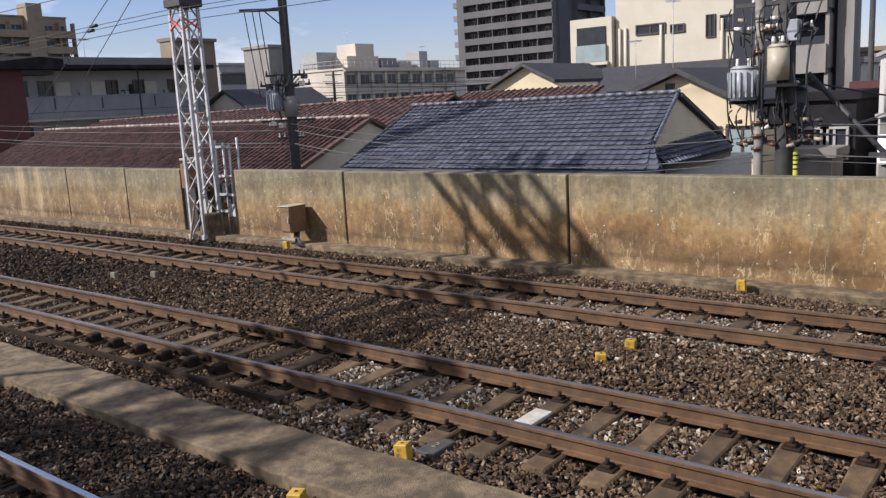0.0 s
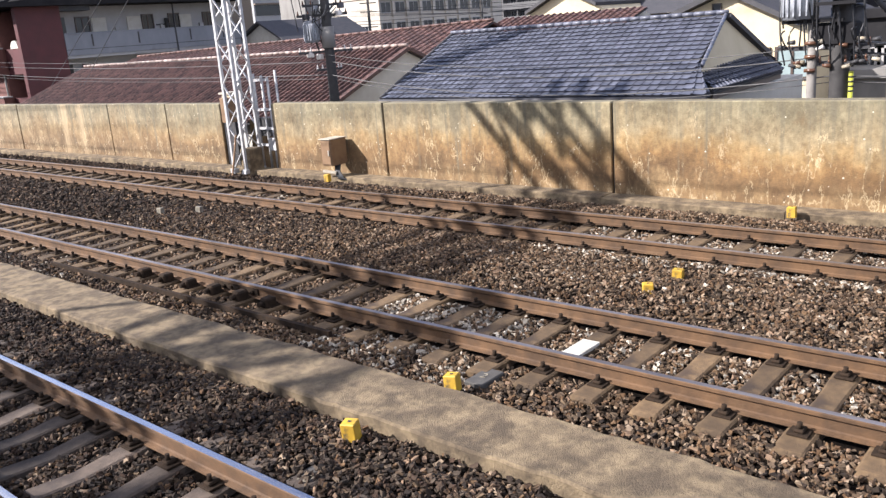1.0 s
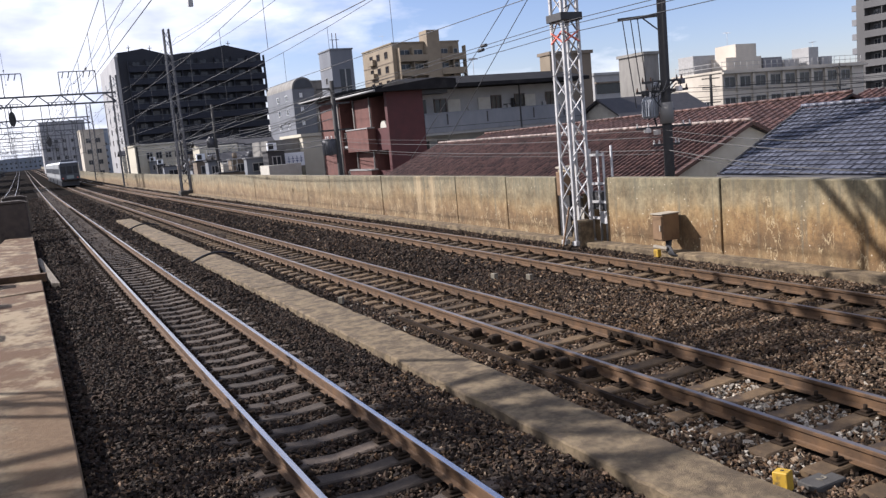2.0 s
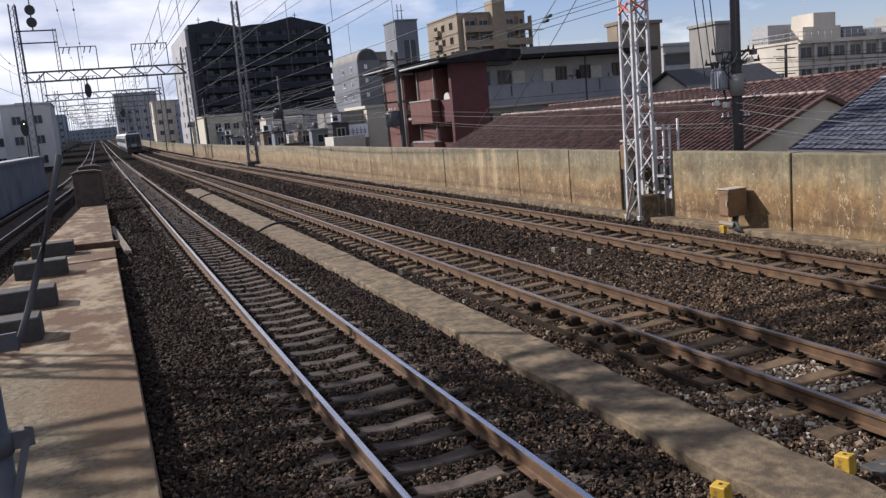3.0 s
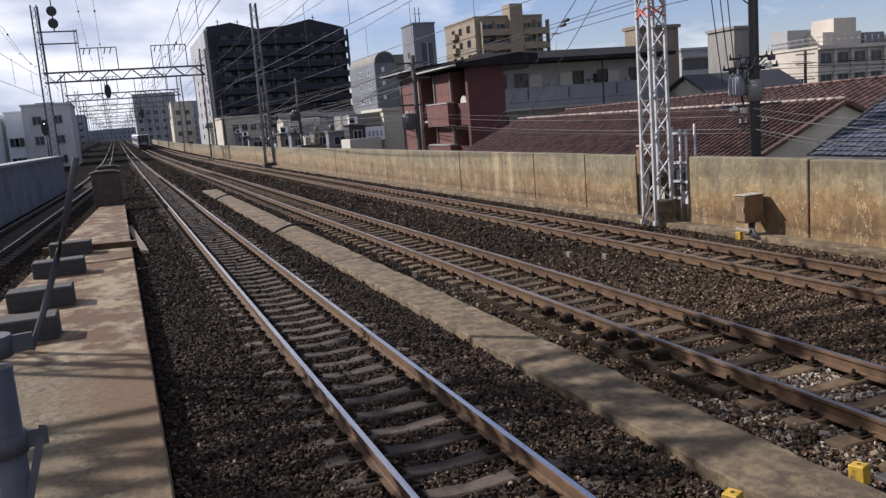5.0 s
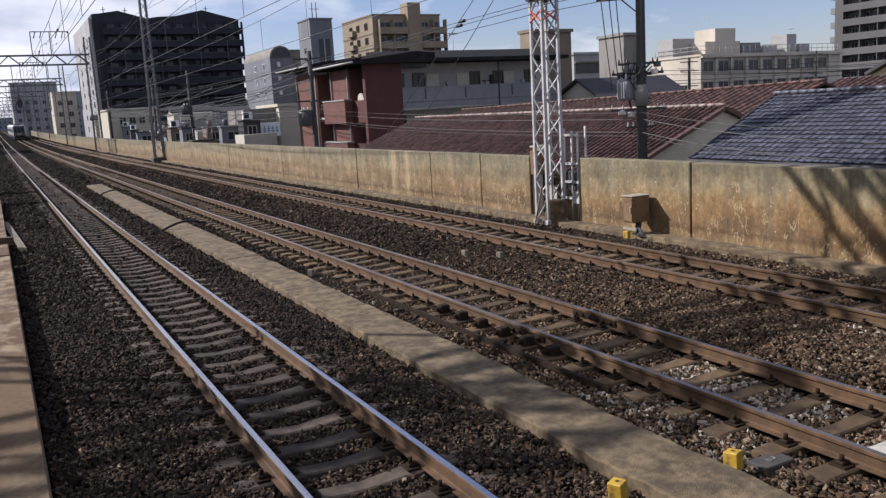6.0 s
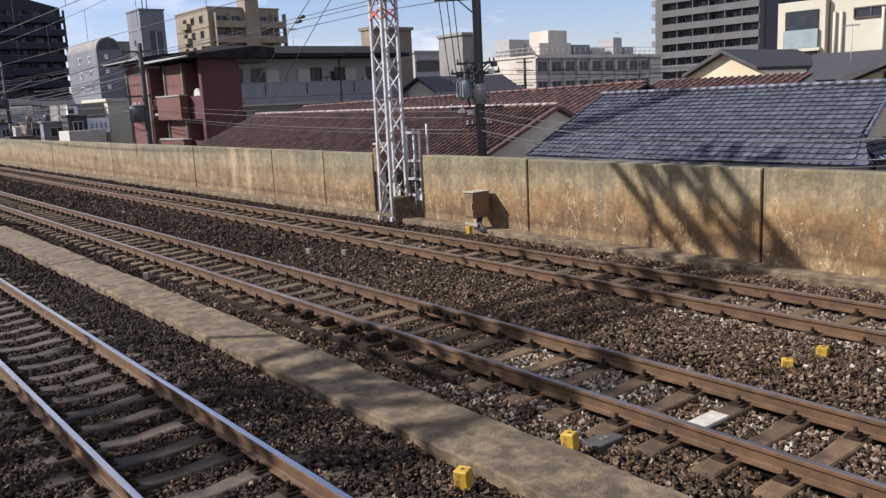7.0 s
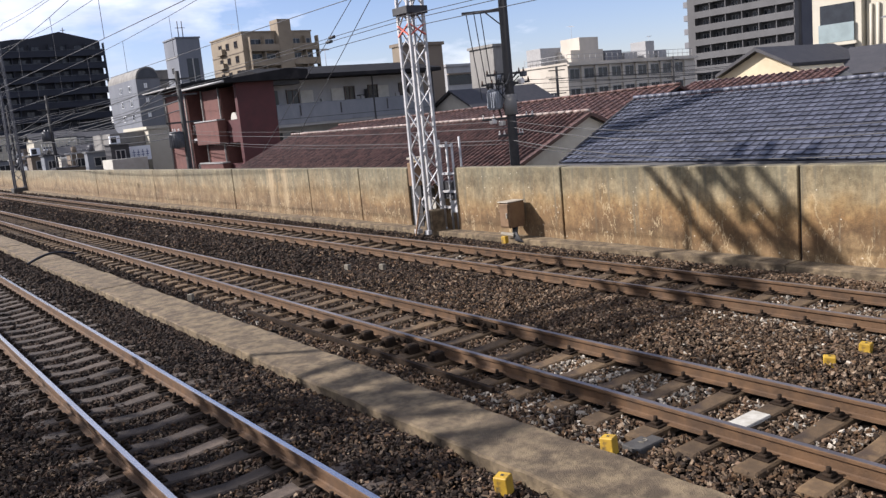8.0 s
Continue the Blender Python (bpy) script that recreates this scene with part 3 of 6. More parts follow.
    if bm.verts:
        tagged(part("far_rail_clip", bm, M["clip"], t, "dark iron rail clips"), kind="stuff")
    else:
        bm.free()
    return t


def build_tracks():
    track("railway_track", None, 0.566, -12, 700, 0.527, 6.46, 60, 0.035, M["rail_head"], "railway track with polished steel rails on bowed concrete sleepers", 38, "sleeper_dark")
    track("railway_track", None, 4.53, -12, 700, 0.545, 3.97, 60, 0.02, M["rail_head_dull"], "railway track with rust-brown rails beside a concrete strip", 38)
    track("railway_track", None, 8.22, -12, 700, 0.6, 5.76, 60, 0.015, M["rail_head_dull"], "rusty railway track along the stained concrete wall", 38)
    track("railway_track", TRACK4, 0, -12, 700, 0.56, 3.0, 10, 0.02, M["rail_head"], "curving railway track between the walkway and a parapet", 0, "sleeper_dark")


def worn_slab(x0, x1, y0, y1, z0, z1, chip=0.02):
    """A long cast strip whose arrises are chipped and wavy."""
    bm = bmesh.new()
    n = max(2, int((y1 - y0) / 0.14))
    rows = []
    for k in range(n + 1):
        y = y0 + (y1 - y0) * k / n
        a = chip * noise.noise((x0 * 3.1, y * 2.3, 1.7)) + chip * 0.7 * noise.noise((x0, y * 8.1, 4.2))
        b = chip * noise.noise((x1 * 3.1, y * 2.3, 7.9)) + chip * 0.7 * noise.noise((x1, y * 8.1, 2.4))
        lift = 0.006 * noise.noise((x0, y * 1.1, 9.0))
        drop = 0.012 + 0.016 * abs(noise.noise((x1, y * 5.0, 3.3)))
        rows.append([bm.verts.new(p) for p in ((x0, y, z0), (x0 + a, y, z1 - drop + lift), (x0 + a + 0.022, y, z1 + lift), ((x0 + x1) / 2, y, z1 + lift * 0.5), (x1 + b - 0.022, y, z1 + lift), (x1 + b, y, z1 - drop + lift), (x1, y, z0))])
    for p, q in zip(rows, rows[1:]):
        for i in range(6):
            bm.faces.new((p[i], p[i + 1], q[i + 1], q[i]))
    bm.faces.new(rows[0])
    bm.faces.new(rows[-1][::-1])
    return bm


def build_walls():
    """The boundary wall in cast lengths with open joints, a notch behind the mast."""
    w = thing("wall_east", "long concrete boundary wall stained ochre and rust beside the tracks", "wall", kind="structure")
    joints = [-14, -8.9, -3.6, 1.68, 6.98, 12.31, 16.0]
    after = [18.02, 20.55, 23.68, 29.88, 36.02, 39.36]
    y = 39.36
    while y < 690:
        y += 10.4 if y < 300 else 30
        after.append(y)
    spans = list(zip(joints, joints[1:])) + list(zip(after, after[1:]))
    for k, (a, b) in enumerate(spans):
        g = 0.022 if b < 14 else 0.02
        bm = bmesh.new()
        box_bm(bm, WALL_X + 0.004 * (k % 3), WALL_X + 0.32, a + g, b - g, -1.2, WALL_TOP + grade((a + b) / 2) + 0.006 * (k % 2), 0.015)
        part("panel", bm, M["wall"], w)
    bm = bmesh.new()
    box_bm(bm, WALL_X + 0.06, WALL_X + 0.24, -14, 16.05, -1.2, WALL_TOP - 0.03)
    box_bm(bm, WALL_X + 0.06, WALL_X + 0.24, 17.55, 690, -1.2, WALL_TOP - 0.03)
    part("joint_filler", bm, M["dark_steel"], w, "dark joint filler")
    bm = bmesh.new()
    box_bm(bm, WALL_X + 0.75, WALL_X + 0.95, 15.8, 17.9, -1.2, WALL_TOP - 0.5)
    part("recess_wall", bm, M["wall"], w)
    ld = thing("kerb_east", "low weathered concrete kerb along the foot of the wall", "kerb", kind="structure")
    y = -14.0
    while y < 120:
        e = y + (3.0 if y < 40 else 20)
        bm = worn_slab(WALL_X - 0.42, WALL_X + 0.02, y + 0.006, e - 0.006, -0.5, LEDGE + random.uniform(-0.012, 0.012), 0.025)
        part("kerb_block", bm, M["strip"], ld)
        y = e
    # duct between the first two tracks
    d = thing("cable_duct", "weathered concrete cable duct strip between two tracks", "cable duct", kind="structure")
    y = -12.0
    while y < 46:
        e = y + 5.9
        bm = worn_slab(2.30, 3.05, y + 0.004, e - 0.004, -0.5, -0.095 + random.uniform(-0.006, 0.006), 0.03)
        part("duct_cover", bm, M["strip"], d)
        y = e
    # low walkway beyond the platform end
    s = thing("walkway", "low concrete walkway with rust stains beyond the platform end", "walkway", kind="structure")
    for k, (a, b) in enumerate(((-4, 11.4), (11.4, 20.9), (21.2, 39.9))):
        la, lb = -5.1 + 0.0566 * a, -5.1 + 0.0566 * b
        bm = bmesh.new()
        prism_bm(bm, [(la, a, -0.5), (-1.67 - 0.002 * a, a, -0.5), (-1.67 - 0.002 * b, b - 0.01, -0.5), (lb, b - 0.01, -0.5)], (0, 0, 0.6 - 0.012 * k))
        bmesh.ops.bevel(bm, geom=bm.edges[:], offset=0.02, segments=1, affect="EDGES")
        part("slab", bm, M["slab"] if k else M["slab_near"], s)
    # parapet left of the curving track
    p = thing("parapet_west", "grey concrete parapet beside the curving track", "wall", kind="structure")
    ys = [-30, 0, 20, 30, 40, 50, 58, 66]
    bm = bmesh.new()
    prism_bm(bm, [(curve_at(TRACK4, y) - 1.35, y, -0.4) for y in ys] + [(curve_at(TRACK4, y) - 2.3, y, -0.4) for y in ys[::-1]], (0, 0, 2.55))
    part("parapet_body", bm, M["parapet_grey"], p)
    bm = bmesh.new()
    prism_bm(bm, [(curve_at(TRACK4, y) - 1.25, y, 2.15) for y in ys] + [(curve_at(TRACK4, y) - 2.4, y, 2.15) for y in ys[::-1]], (0, 0, 0.12))
    part("coping", bm, M["gallery"], p)
    # far boundary on the other side
    bm = bmesh.new()
    for a, b in ((66, 120), (120, 180), (180, 250), (250, 350), (350, 690)):
        box_bm(bm, -12.5, -12.2, a + 0.002, b - 0.002, -1, 1.4 + grade((a + b) / 2))
    tagged(part("wall_west", bm, M["wall"]), "distant stained concrete boundary wall", "wall", kind="structure")


build_ground()
build_tracks()
build_walls()

# ---- masts, poles and wires of the railway ----
def lattice_bm(bm, w0, w1, z0, z1, pitch, leg=0.06, brace=0.035, cx=0.0, cy=0.0):
    """Legs and zigzag bracing of a square lattice mast."""
    def corner(i, z):
        w = w0 + (w1 - w0) * (z - z0) / (z1 - z0)
        sx, sy = ((-1, -1), (1, -1), (1, 1), (-1, 1))[i % 4]
        return Vector((cx + sx * w / 2, cy + sy * w / 2, z))
    for i in range(4):
        bar_bm(bm, corner(i, z0), corner(i, z1), leg)
    n = max(1, round((z1 - z0) / pitch))
    for k in range(n):
        a, b = z0 + (z1 - z0) * k / n, z0 + (z1 - z0) * (k + 1) / n
        for i in range(4):
            p, q = (i, i + 1) if k % 2 == 0 else (i + 1, i)
            bar_bm(bm, corner(p, a), corner(q, b), brace, brace * 0.5)


def build_near_mast():
    t = thing("lattice_mast", "white galvanised steel lattice mast on a concrete foot", "mast", group="line masts", at=pose(10.2, 16.68, -0.1))
    bm = bmesh.new()
    lattice_bm(bm, 0.47, 0.40, 0.06, 13.0, 0.5, 0.066, 0.042)
    part("lattice", bm, M["galv"], t)
    bm = bmesh.new()
    box_bm(bm, -0.2, 0.24, -0.34, 0.0, -0.3, 0.55, 0.03)
    part("foot", bm, M["strip"], t, "weathered concrete foot")
    for sx, sy in ((-1, -1), (1, -1), (1, 1), (-1, 1)):
        bm = bmesh.new()
        box_bm(bm, sx * 0.23 - 0.08, sx * 0.23 + 0.08, sy * 0.23 - 0.08, sy * 0.23 + 0.08, -0.04, 0.07, 0.01)
        part("base_plate", bm, M["galv"], t)
    bm = bmesh.new()
    box_bm(bm, -0.31, 0.31, -0.31, 0.31, 5.32, 5.5, 0.01)
    part("collar", bm, M["dark_steel"], t, "dark steel collar")
    bm = bmesh.new()
    for s in (-1, 1):
        bar_bm(bm, (-0.25, s * 0.22, 4.82), (-0.235, -s * 0.22, 5.08), 0.05, 0.03)
        bar_bm(bm, (s * 0.22, -0.25, 4.82), (-s * 0.22, -0.235, 5.08), 0.05, 0.03)
    part("marker_band", bm, M["red_tape"], t, "faded red marker band")
    bm = bmesh.new()
    bar_bm(bm, (-0.55, -0.02, -0.25), (-0.3, -0.1, 0.9), 0.06, 0.03)
    part("prop", bm, M["rust_box"], t, "leaning brown timber prop")
    bm = bmesh.new()
    box_bm(bm, 0.08, 0.34, 0.66, 0.92, 1.12, 1.72, 0.01)
    part("side_box", bm, M["rust_box"], t, "small brown cabinet")
    # the white frame with cable terminals beside it
    f = thing("cable_rack", "white steel cable rack with pipes beside the mast", "cable rack", at=pose(10.72, 16.62, -0.1))
    for k, (dx, dy) in enumerate(((0, -0.42), (0, -0.2), (0.0, 0.1), (0.25, -0.42))):
        bm = bmesh.new()
        rod_bm(bm, (dx, dy, -0.1), (dx, dy, 2.15 + 0.05 * k), 0.03, n=8)
        part("pipe", bm, M["galv"], f)
    for z in (0.55, 0.95, 1.4, 2.1):
        bm = bmesh.new()
        bar_bm(bm, (-0.04, -0.5, z), (-0.04, 0.2, z), 0.04, 0.06)
        part("rung", bm, M["galv"], f)
    bm = bmesh.new()
    box_bm(bm, -0.07, 0.14, -0.58, -0.28, 0.42, 0.72, 0.01)
    part("terminal", bm, M["galv"], f)
    bm = bmesh.new()
    box_bm(bm, 0.0, 0.2, -0.38, 0.1, 0.75, 1.2, 0.01)
    part("junction_box", bm, M["dark_steel"], f, "dark junction box")


def mast_far(x, y, top, lamp=False, w=0.75):
    t = thing("lattice_mast", "dark steel lattice mast standing at the wall" if x > 0 else "dark steel lattice mast beyond the parapet", "mast", group="line masts", at=pose(x, y, -0.3))
    bm = bmesh.new()
    lattice_bm(bm, w, w * 0.55, 0, top, 0.8, 0.11, 0.07)
    part("lattice", bm, M["grey_steel"], t)
    bm = bmesh.new()
    box_bm(bm, -0.6, 0.6, -0.6, 0.6, -0.3, 0.5, 0.05)
    part("foot", bm, M["block"], t)
    return t


def gantry(y, x0, x1, z0, z1, top):
    t = thing("catenary_gantry", "dark steel lattice gantry spanning all the tracks", "gantry", group="catenary gantries", at=pose(0, y, -0.3))
    for x in (x0, x1):
        bm = bmesh.new()
        lattice_bm(bm, 0.95, 0.7, 0, top if x == x0 else z1 + 2.2, 0.95, 0.13, 0.08, cx=x)
        part("mast", bm, M["grey_steel"], t)
    bm = bmesh.new()
    for yy in (-0.4, 0.4):
        bar_bm(bm, (x0, yy, z0), (x1, yy, z0), 0.16)
        bar_bm(bm, (x0, yy, z1), (x1, yy, z1), 0.16)
        n = max(6, round((x1 - x0) / 1.3))
        for k in range(n):
            a, b = x0 + (x1 - x0) * k / n, x0 + (x1 - x0) * (k + 1) / n
            bar_bm(bm, (a, yy, z0 if k % 2 else z1), (b, yy, z1 if k % 2 else z0), 0.09)
    part("beam", bm, M["grey_steel"], t)
    # line supports above the beam
    for cx in (-2.4, 6.3):
        bm = bmesh.new()
        for dx in (-2.2, 0, 2.2):
            bar_bm(bm, (cx + dx, 0, z1), (cx + dx, 0, z1 + 2.9), 0.11)
        bar_bm(bm, (cx - 2.2, 0, z1 + 2.9), (cx + 2.2, 0, z1 + 2.9), 0.11)
        for dx in (-1.6, -0.9, 0.9, 1.6):
            rod_bm(bm, (cx + dx, 0, z1 + 2.9), (cx + dx - 0.25, 0, z1 + 2.1), 0.07, n=6)
        part("line_frame", bm, M["grey_steel"], t)
    for cx in (-3.5, 0.566, 4.53, 8.22):
        bm = bmesh.new()
        bar_bm(bm, (cx + 0.9, 0, z0), (cx + 0.9, 0, 5.6), 0.09)
        bar_bm(bm, (cx + 0.9, 0, 6.0), (cx, 0, 5.7), 0.06)
        part("drop_arm", bm, M["grey_steel"], t)
    return t


def signal(x, y, z, to, lit=None):
    t = thing("railway_signal", "dark railway signal head with round hood", "signal", group="railway signals", at=pose(x, y, z))
    bm = bmesh.new()
    rod_bm(bm, (0, 0.08, -0.75), (0, 0.08, 0.75), 0.02, n=6)
    prism_bm(bm, [(0.42 * math.cos(a), 0, 0.95 * math.sin(a)) for a in [k * 0.5236 for k in range(12)]], (0, 0.15, 0))
    part("backboard", bm, M["dark_steel"], t)
    bm = bmesh.new()
    rod_bm(bm, (0, 0.2, to - z), (0, 0.2, 0), 0.08, n=8)
    rod_bm(bm, (0, 0.2, 0.3), (0, 0.05, 0.3), 0.05, n=8)
    part("signal_post", bm, M["dark_steel"], t)
    for k in (-0.45, 0, 0.45):
        bm = bmesh.new()
        rod_bm(bm, (0, -0.25, k), (0, 0.02, k), 0.15, n=12)
        part("hood", bm, M["dark_steel"], t)
    if lit:
        g = bpy.data.materials.new("signal_lamp")
        g.use_nodes = True
        b = g.node_tree.nodes["Principled BSDF"]
        b.inputs["Base Color"].default_value = b.inputs["Emission Color"].default_value = (*lit, 1)
        b.inputs["Emission Strength"].default_value = 4
        bm = bmesh.new()
        rod_bm(bm, (0, -0.262, 0.45), (0, -0.252, 0.45), 0.06, n=12)
        part("lamp_lens", bm, g, t, "small glowing pale lens")
    return t


def tube_bm(bm, line, r, n=5):
    """One tube through all the points."""
    rings = []
    for k, p in enumerate(line):
        d = (Vector(line[min(k + 1, len(line) - 1)]) - Vector(line[max(k - 1, 0)])).normalized()
        s = d.cross(Vector((0, 0, 1)) if abs(d.z) < 0.95 else Vector((1, 0, 0))).normalized()
        t = s.cross(d)
        rings.append([bm.verts.new(Vector(p) + s * r * math.cos(math.tau * i / n) + t * r * math.sin(math.tau * i / n)) for i in range(n)])
    for a, b in zip(rings, rings[1:]):
        for i in range(n):
            bm.faces.new((a[i], a[(i + 1) % n], b[(i + 1) % n], b[i])).smooth = True


def wire_obj(name, pts, r, material, label, sag=0.0, parent=None, beads=()):
    """A hanging wire through its supports."""
    bm = bmesh.new()
    line = []
    for (a, b) in zip(pts, pts[1:]):
        a, b = Vector(a), Vector(b)
        n = 10 if sag else 1
        for k in range(n):
            u = k / n
            line.append(a.lerp(b, u) - Vector((0, 0, sag * 4 * u * (1 - u))))
    line.append(Vector(pts[-1]))
    tube_bm(bm, line, r)
    for u in beads:
        k = u * (len(line) - 1)
        p = line[int(k)].lerp(line[min(int(k) + 1, len(line) - 1)], k - int(k))
        d = (line[min(int(k) + 1, len(line) - 1)] - line[int(k)]).normalized() * 0.14
        rod_bm(bm, p - d, p + d, r * 5, n=6)
    ob = part(name, bm, material, parent)
    if parent is None:
        tagged(ob, label, "wire", group="overhead wires")
    return ob


def build_catenary():
    stops = [-40, 16.85, 71, 118, 165, 215, 270, 330, 400]
    for cx in (-3.5, 0.566, 4.53, 8.22):
        t = thing("catenary", "overhead contact line with its carrier wire and droppers", "overhead line", group="overhead lines")
        off = (lambda y: curve_at(TRACK4, y)) if cx < 0 else (lambda y, c=cx: c)
        wire_obj("carrier_wire", [(off(y), y, 7.3) for y in stops], 0.01, M["wire_copper"], "", 0.75, t)
        wire_obj("contact_wire", [(off(y), y, 5.5) for y in stops], 0.01, M["wire_copper"], "", 0.0, t)
        bm = bmesh.new()
        for a, b in zip(stops[1:6], stops[2:7]):
            for k in range(1, 10):
                u = k / 10
                y = a + (b - a) * u
                rod_bm(bm, (off(y), y, 5.5), (off(y), y, 7.3 - 0.75 * 4 * u * (1 - u)), 0.008, n=4, caps=False)
        tagged(part("dropper", bm, M["wire_copper"], t), kind="stuff")
    for dx, z in ((-0.05, 5.0), (0.05, 5.12), (0.1, 4.85)):
        wire_obj("feeder_wire", [(9.85 + dx, -40, z), (9.85 + dx, 16.85, z + 0.05), (9.85 + dx, 71, z + 0.1), (9.85 + dx, 118, z + 0.2)], 0.009, M["wire"],
                 "thin black wire clamped to the masts along the wall", 0.25, beads=(0.353,) if dx < 0.08 else ())
    feeders = [(10.2, 10.6, 0.014), (9.6, 11.6, 0.013), (10.9, 12.6, 0.013), (6.3, 13.4, 0.015), (5.2, 13.4, 0.015), (-2.0, 13.6, 0.015), (-3.2, 13.6, 0.013), (-8.5, 12.0, 0.014), (-9.3, 13.0, 0.014), (2.4, 9.2, 0.013)]
    for x, z, r in feeders:
        wire_obj("feeder_wire", [(x, y, z + (0.0 if y > 60 else 0.4)) for y in (stops[1:] if x > 5 else stops)], r, M["wire"], "black overhead feeder cable along the line", 0.9,
                 beads=[0.21 + 0.047 * k for k in range(9)])


def pole(name, x, y, z0, z1, r0, r1, material, label, lift=0.0, size=1.0):
    t = thing(name, label, "utility pole", group="utility poles", at=pose(x, y, lift))
    t.scale = (size, size, size)
    bm = bmesh.new()
    rod_bm(bm, (0, 0, z0), (0, 0, z1), r0, r1, 14)
    part("shaft", bm, material, t)
    return t


def transformer(parent, x, y, z, r, h, fins, material, label=""):
    bm = bmesh.new()
    rod_bm(bm, (x, y, z), (x, y, z + h), r, n=16)
    rod_bm(bm, (x, y, z + h), (x, y, z + h + 0.06), r * 1.06, r * 0.7, n=16)
    body = part("transformer", bm, material, parent, label)
    for k in range(3):
        a = 2.1 * k
        bm = bmesh.new()
        rod_bm(bm, (x + r * 0.5 * math.cos(a), y + r * 0.5 * math.sin(a), z + h), (x + r * 0.5 * math.cos(a), y + r * 0.5 * math.sin(a), z + h + 0.2), 0.04, 0.025, 8)
        part("bushing", bm, M["ceramic"], body)
    for k in range(18 if fins else 0):
        a = k * math.tau / 18
        p = (x + r * 1.06 * math.cos(a), y + r * 1.06 * math.sin(a))
        bm = bmesh.new()
        bar_bm(bm, (*p, z + 0.06), (*p, z + h * 0.9), 0.03)
        part("fin", bm, material, body)
    return body


def insulator_row(t, pts, material, r=0.036, h=0.13):
    for p in pts:
        bm = bmesh.new()
        x, y, z = p
        rod_bm(bm, (x, y, z), (x, y, z + h * 0.4), r, r * 0.8, 8)
        rod_bm(bm, (x, y, z + h * 0.4), (x, y, z + h), r * 0.7, r * 0.4, 8)
        part("insulator", bm, material, t)


def build_poles():
    t = pole("utility_pole", 11.75, 15.05, -7.87, 9.0, 0.19, 0.13, M["pole"], "dark utility pole with a transformer behind the wall", 0.70, 0.75)
    transformer(t, -0.35, 0.35, 2.75, 0.22, 0.6, True, M["trafo"], "blue-grey finned transformer")
    bm = bmesh.new()
    rod_bm(bm, (0, 0, 2.55), (0, 0, 3.2), 0.21, n=14)
    part("sleeve", bm, M["flat_wall"], t, "pale sleeve round the shaft")
    for z, l in ((5.85, 1.25), ):
        bm = bmesh.new()
        bar_bm(bm, (0.05, -0.05, z), (-l * 0.75, l * 0.75, z), 0.09)
        bar_bm(bm, (0, 0, z - 0.55), (-0.4, 0.4, z - 0.04), 0.04)
        part("arm", bm, M["dark_steel"], t)
    for z, l in ((3.55, 0.7), (3.85, 0.55), (2.45, 0.75), (1.9, 0.35)):
        bm = bmesh.new()
        bar_bm(bm, (-l, l * 0.8, z), (l * 0.75, -l * 0.6, z), 0.07)
        part("crossarm", bm, M["dark_steel"], t)
        insulator_row(t, [(-l * u, l * 0.8 * u, z + 0.03) for u in (0.95, 0.6, -0.5, -0.7)], M["ceramic"] if z < 3 else M["brown_ceramic"])
    for k in range(18):
        a = Vector((random.uniform(-0.6, 0.5), random.uniform(-0.4, 0.6), random.uniform(3.3, 3.95)))
        b = Vector((random.uniform(-0.5, 0.4), random.uniform(-0.3, 0.5), random.uniform(2.4, 3.9)))
        m = a.lerp(b, 0.5) + Vector((-0.15, random.uniform(-0.2, 0.2), -0.2))
        bm = bmesh.new()
        tube_bm(bm, [a.lerp(m, u).lerp(m.lerp(b, u), u) for u in [i / 6 for i in range(7)]], 0.018)
        part("lead_wire", bm, M["wire"], t)
    for x, y, z, m in ((-0.5, 0.35, 3.45, "dark_steel"), (0.3, -0.25, 3.5, "ceramic"), (0.38, -0.3, 3.72, "grey_steel"), (-0.25, 0.2, 3.68, "trafo"), (-0.45, 0.4, 2.3, "ceramic"), (-0.2, 0.25, 2.22, "ceramic")):
        bm = bmesh.new()
        box_bm(bm, x - 0.08, x + 0.08, y - 0.1, y + 0.1, z, z + 0.16, 0.02)
        part("terminal_box", bm, M[m], t)
    # the loaded double pole near the gable house
    t = pole("utility_pole", 11.756, 3.79, -7.2, 9.5, 0.2, 0.15, M["pole"], "dark utility pole crowded with transformers and cables", 0.56, 0.8)
    transformer(t, -0.3, 0.06, 2.84, 0.2, 0.62, False, M["trafo_warm"], "beige rust-streaked transformer")
    transformer(t, -0.15, 0.72, 2.5, 0.31, 0.6, True, M["trafo"], "grey finned transformer")
    transformer(t, 0.4, 0.0, 2.05, 0.3, 0.6, False, M["dark_steel"], "dark grey transformer")
    bm = bmesh.new()
    box_bm(bm, -0.28, -0.2, -0.1, 1.0, 2.42, 2.48)
    box_bm(bm, 0.0, 0.08, -0.1, 1.0, 2.42, 2.48)
    box_bm(bm, -0.48, 0.3, -0.35, 0.34, 2.72, 2.78)
    part("platform", bm, M["roof_black"], t)
    bm = bmesh.new()
    box_bm(bm, -0.2, 0.25, -0.3, 0.5, 1.98, 2.4, 0.04)
    part("switch_cabinet", bm, M["roof_black"], t, "dark switch cabinet")
    for z, l in ((4.3, 0.62), (3.75, 0.5), (1.95, 0.55), (1.65, 0.5)):
        bm = bmesh.new()
        bar_bm(bm, (-0.1, -l, z), (-0.1, l + 0.3, z), 0.075)
        bar_bm(bm, (0.12, -l, z), (0.12, l, z), 0.075)
        part("crossarm", bm, M["dark_steel"], t)
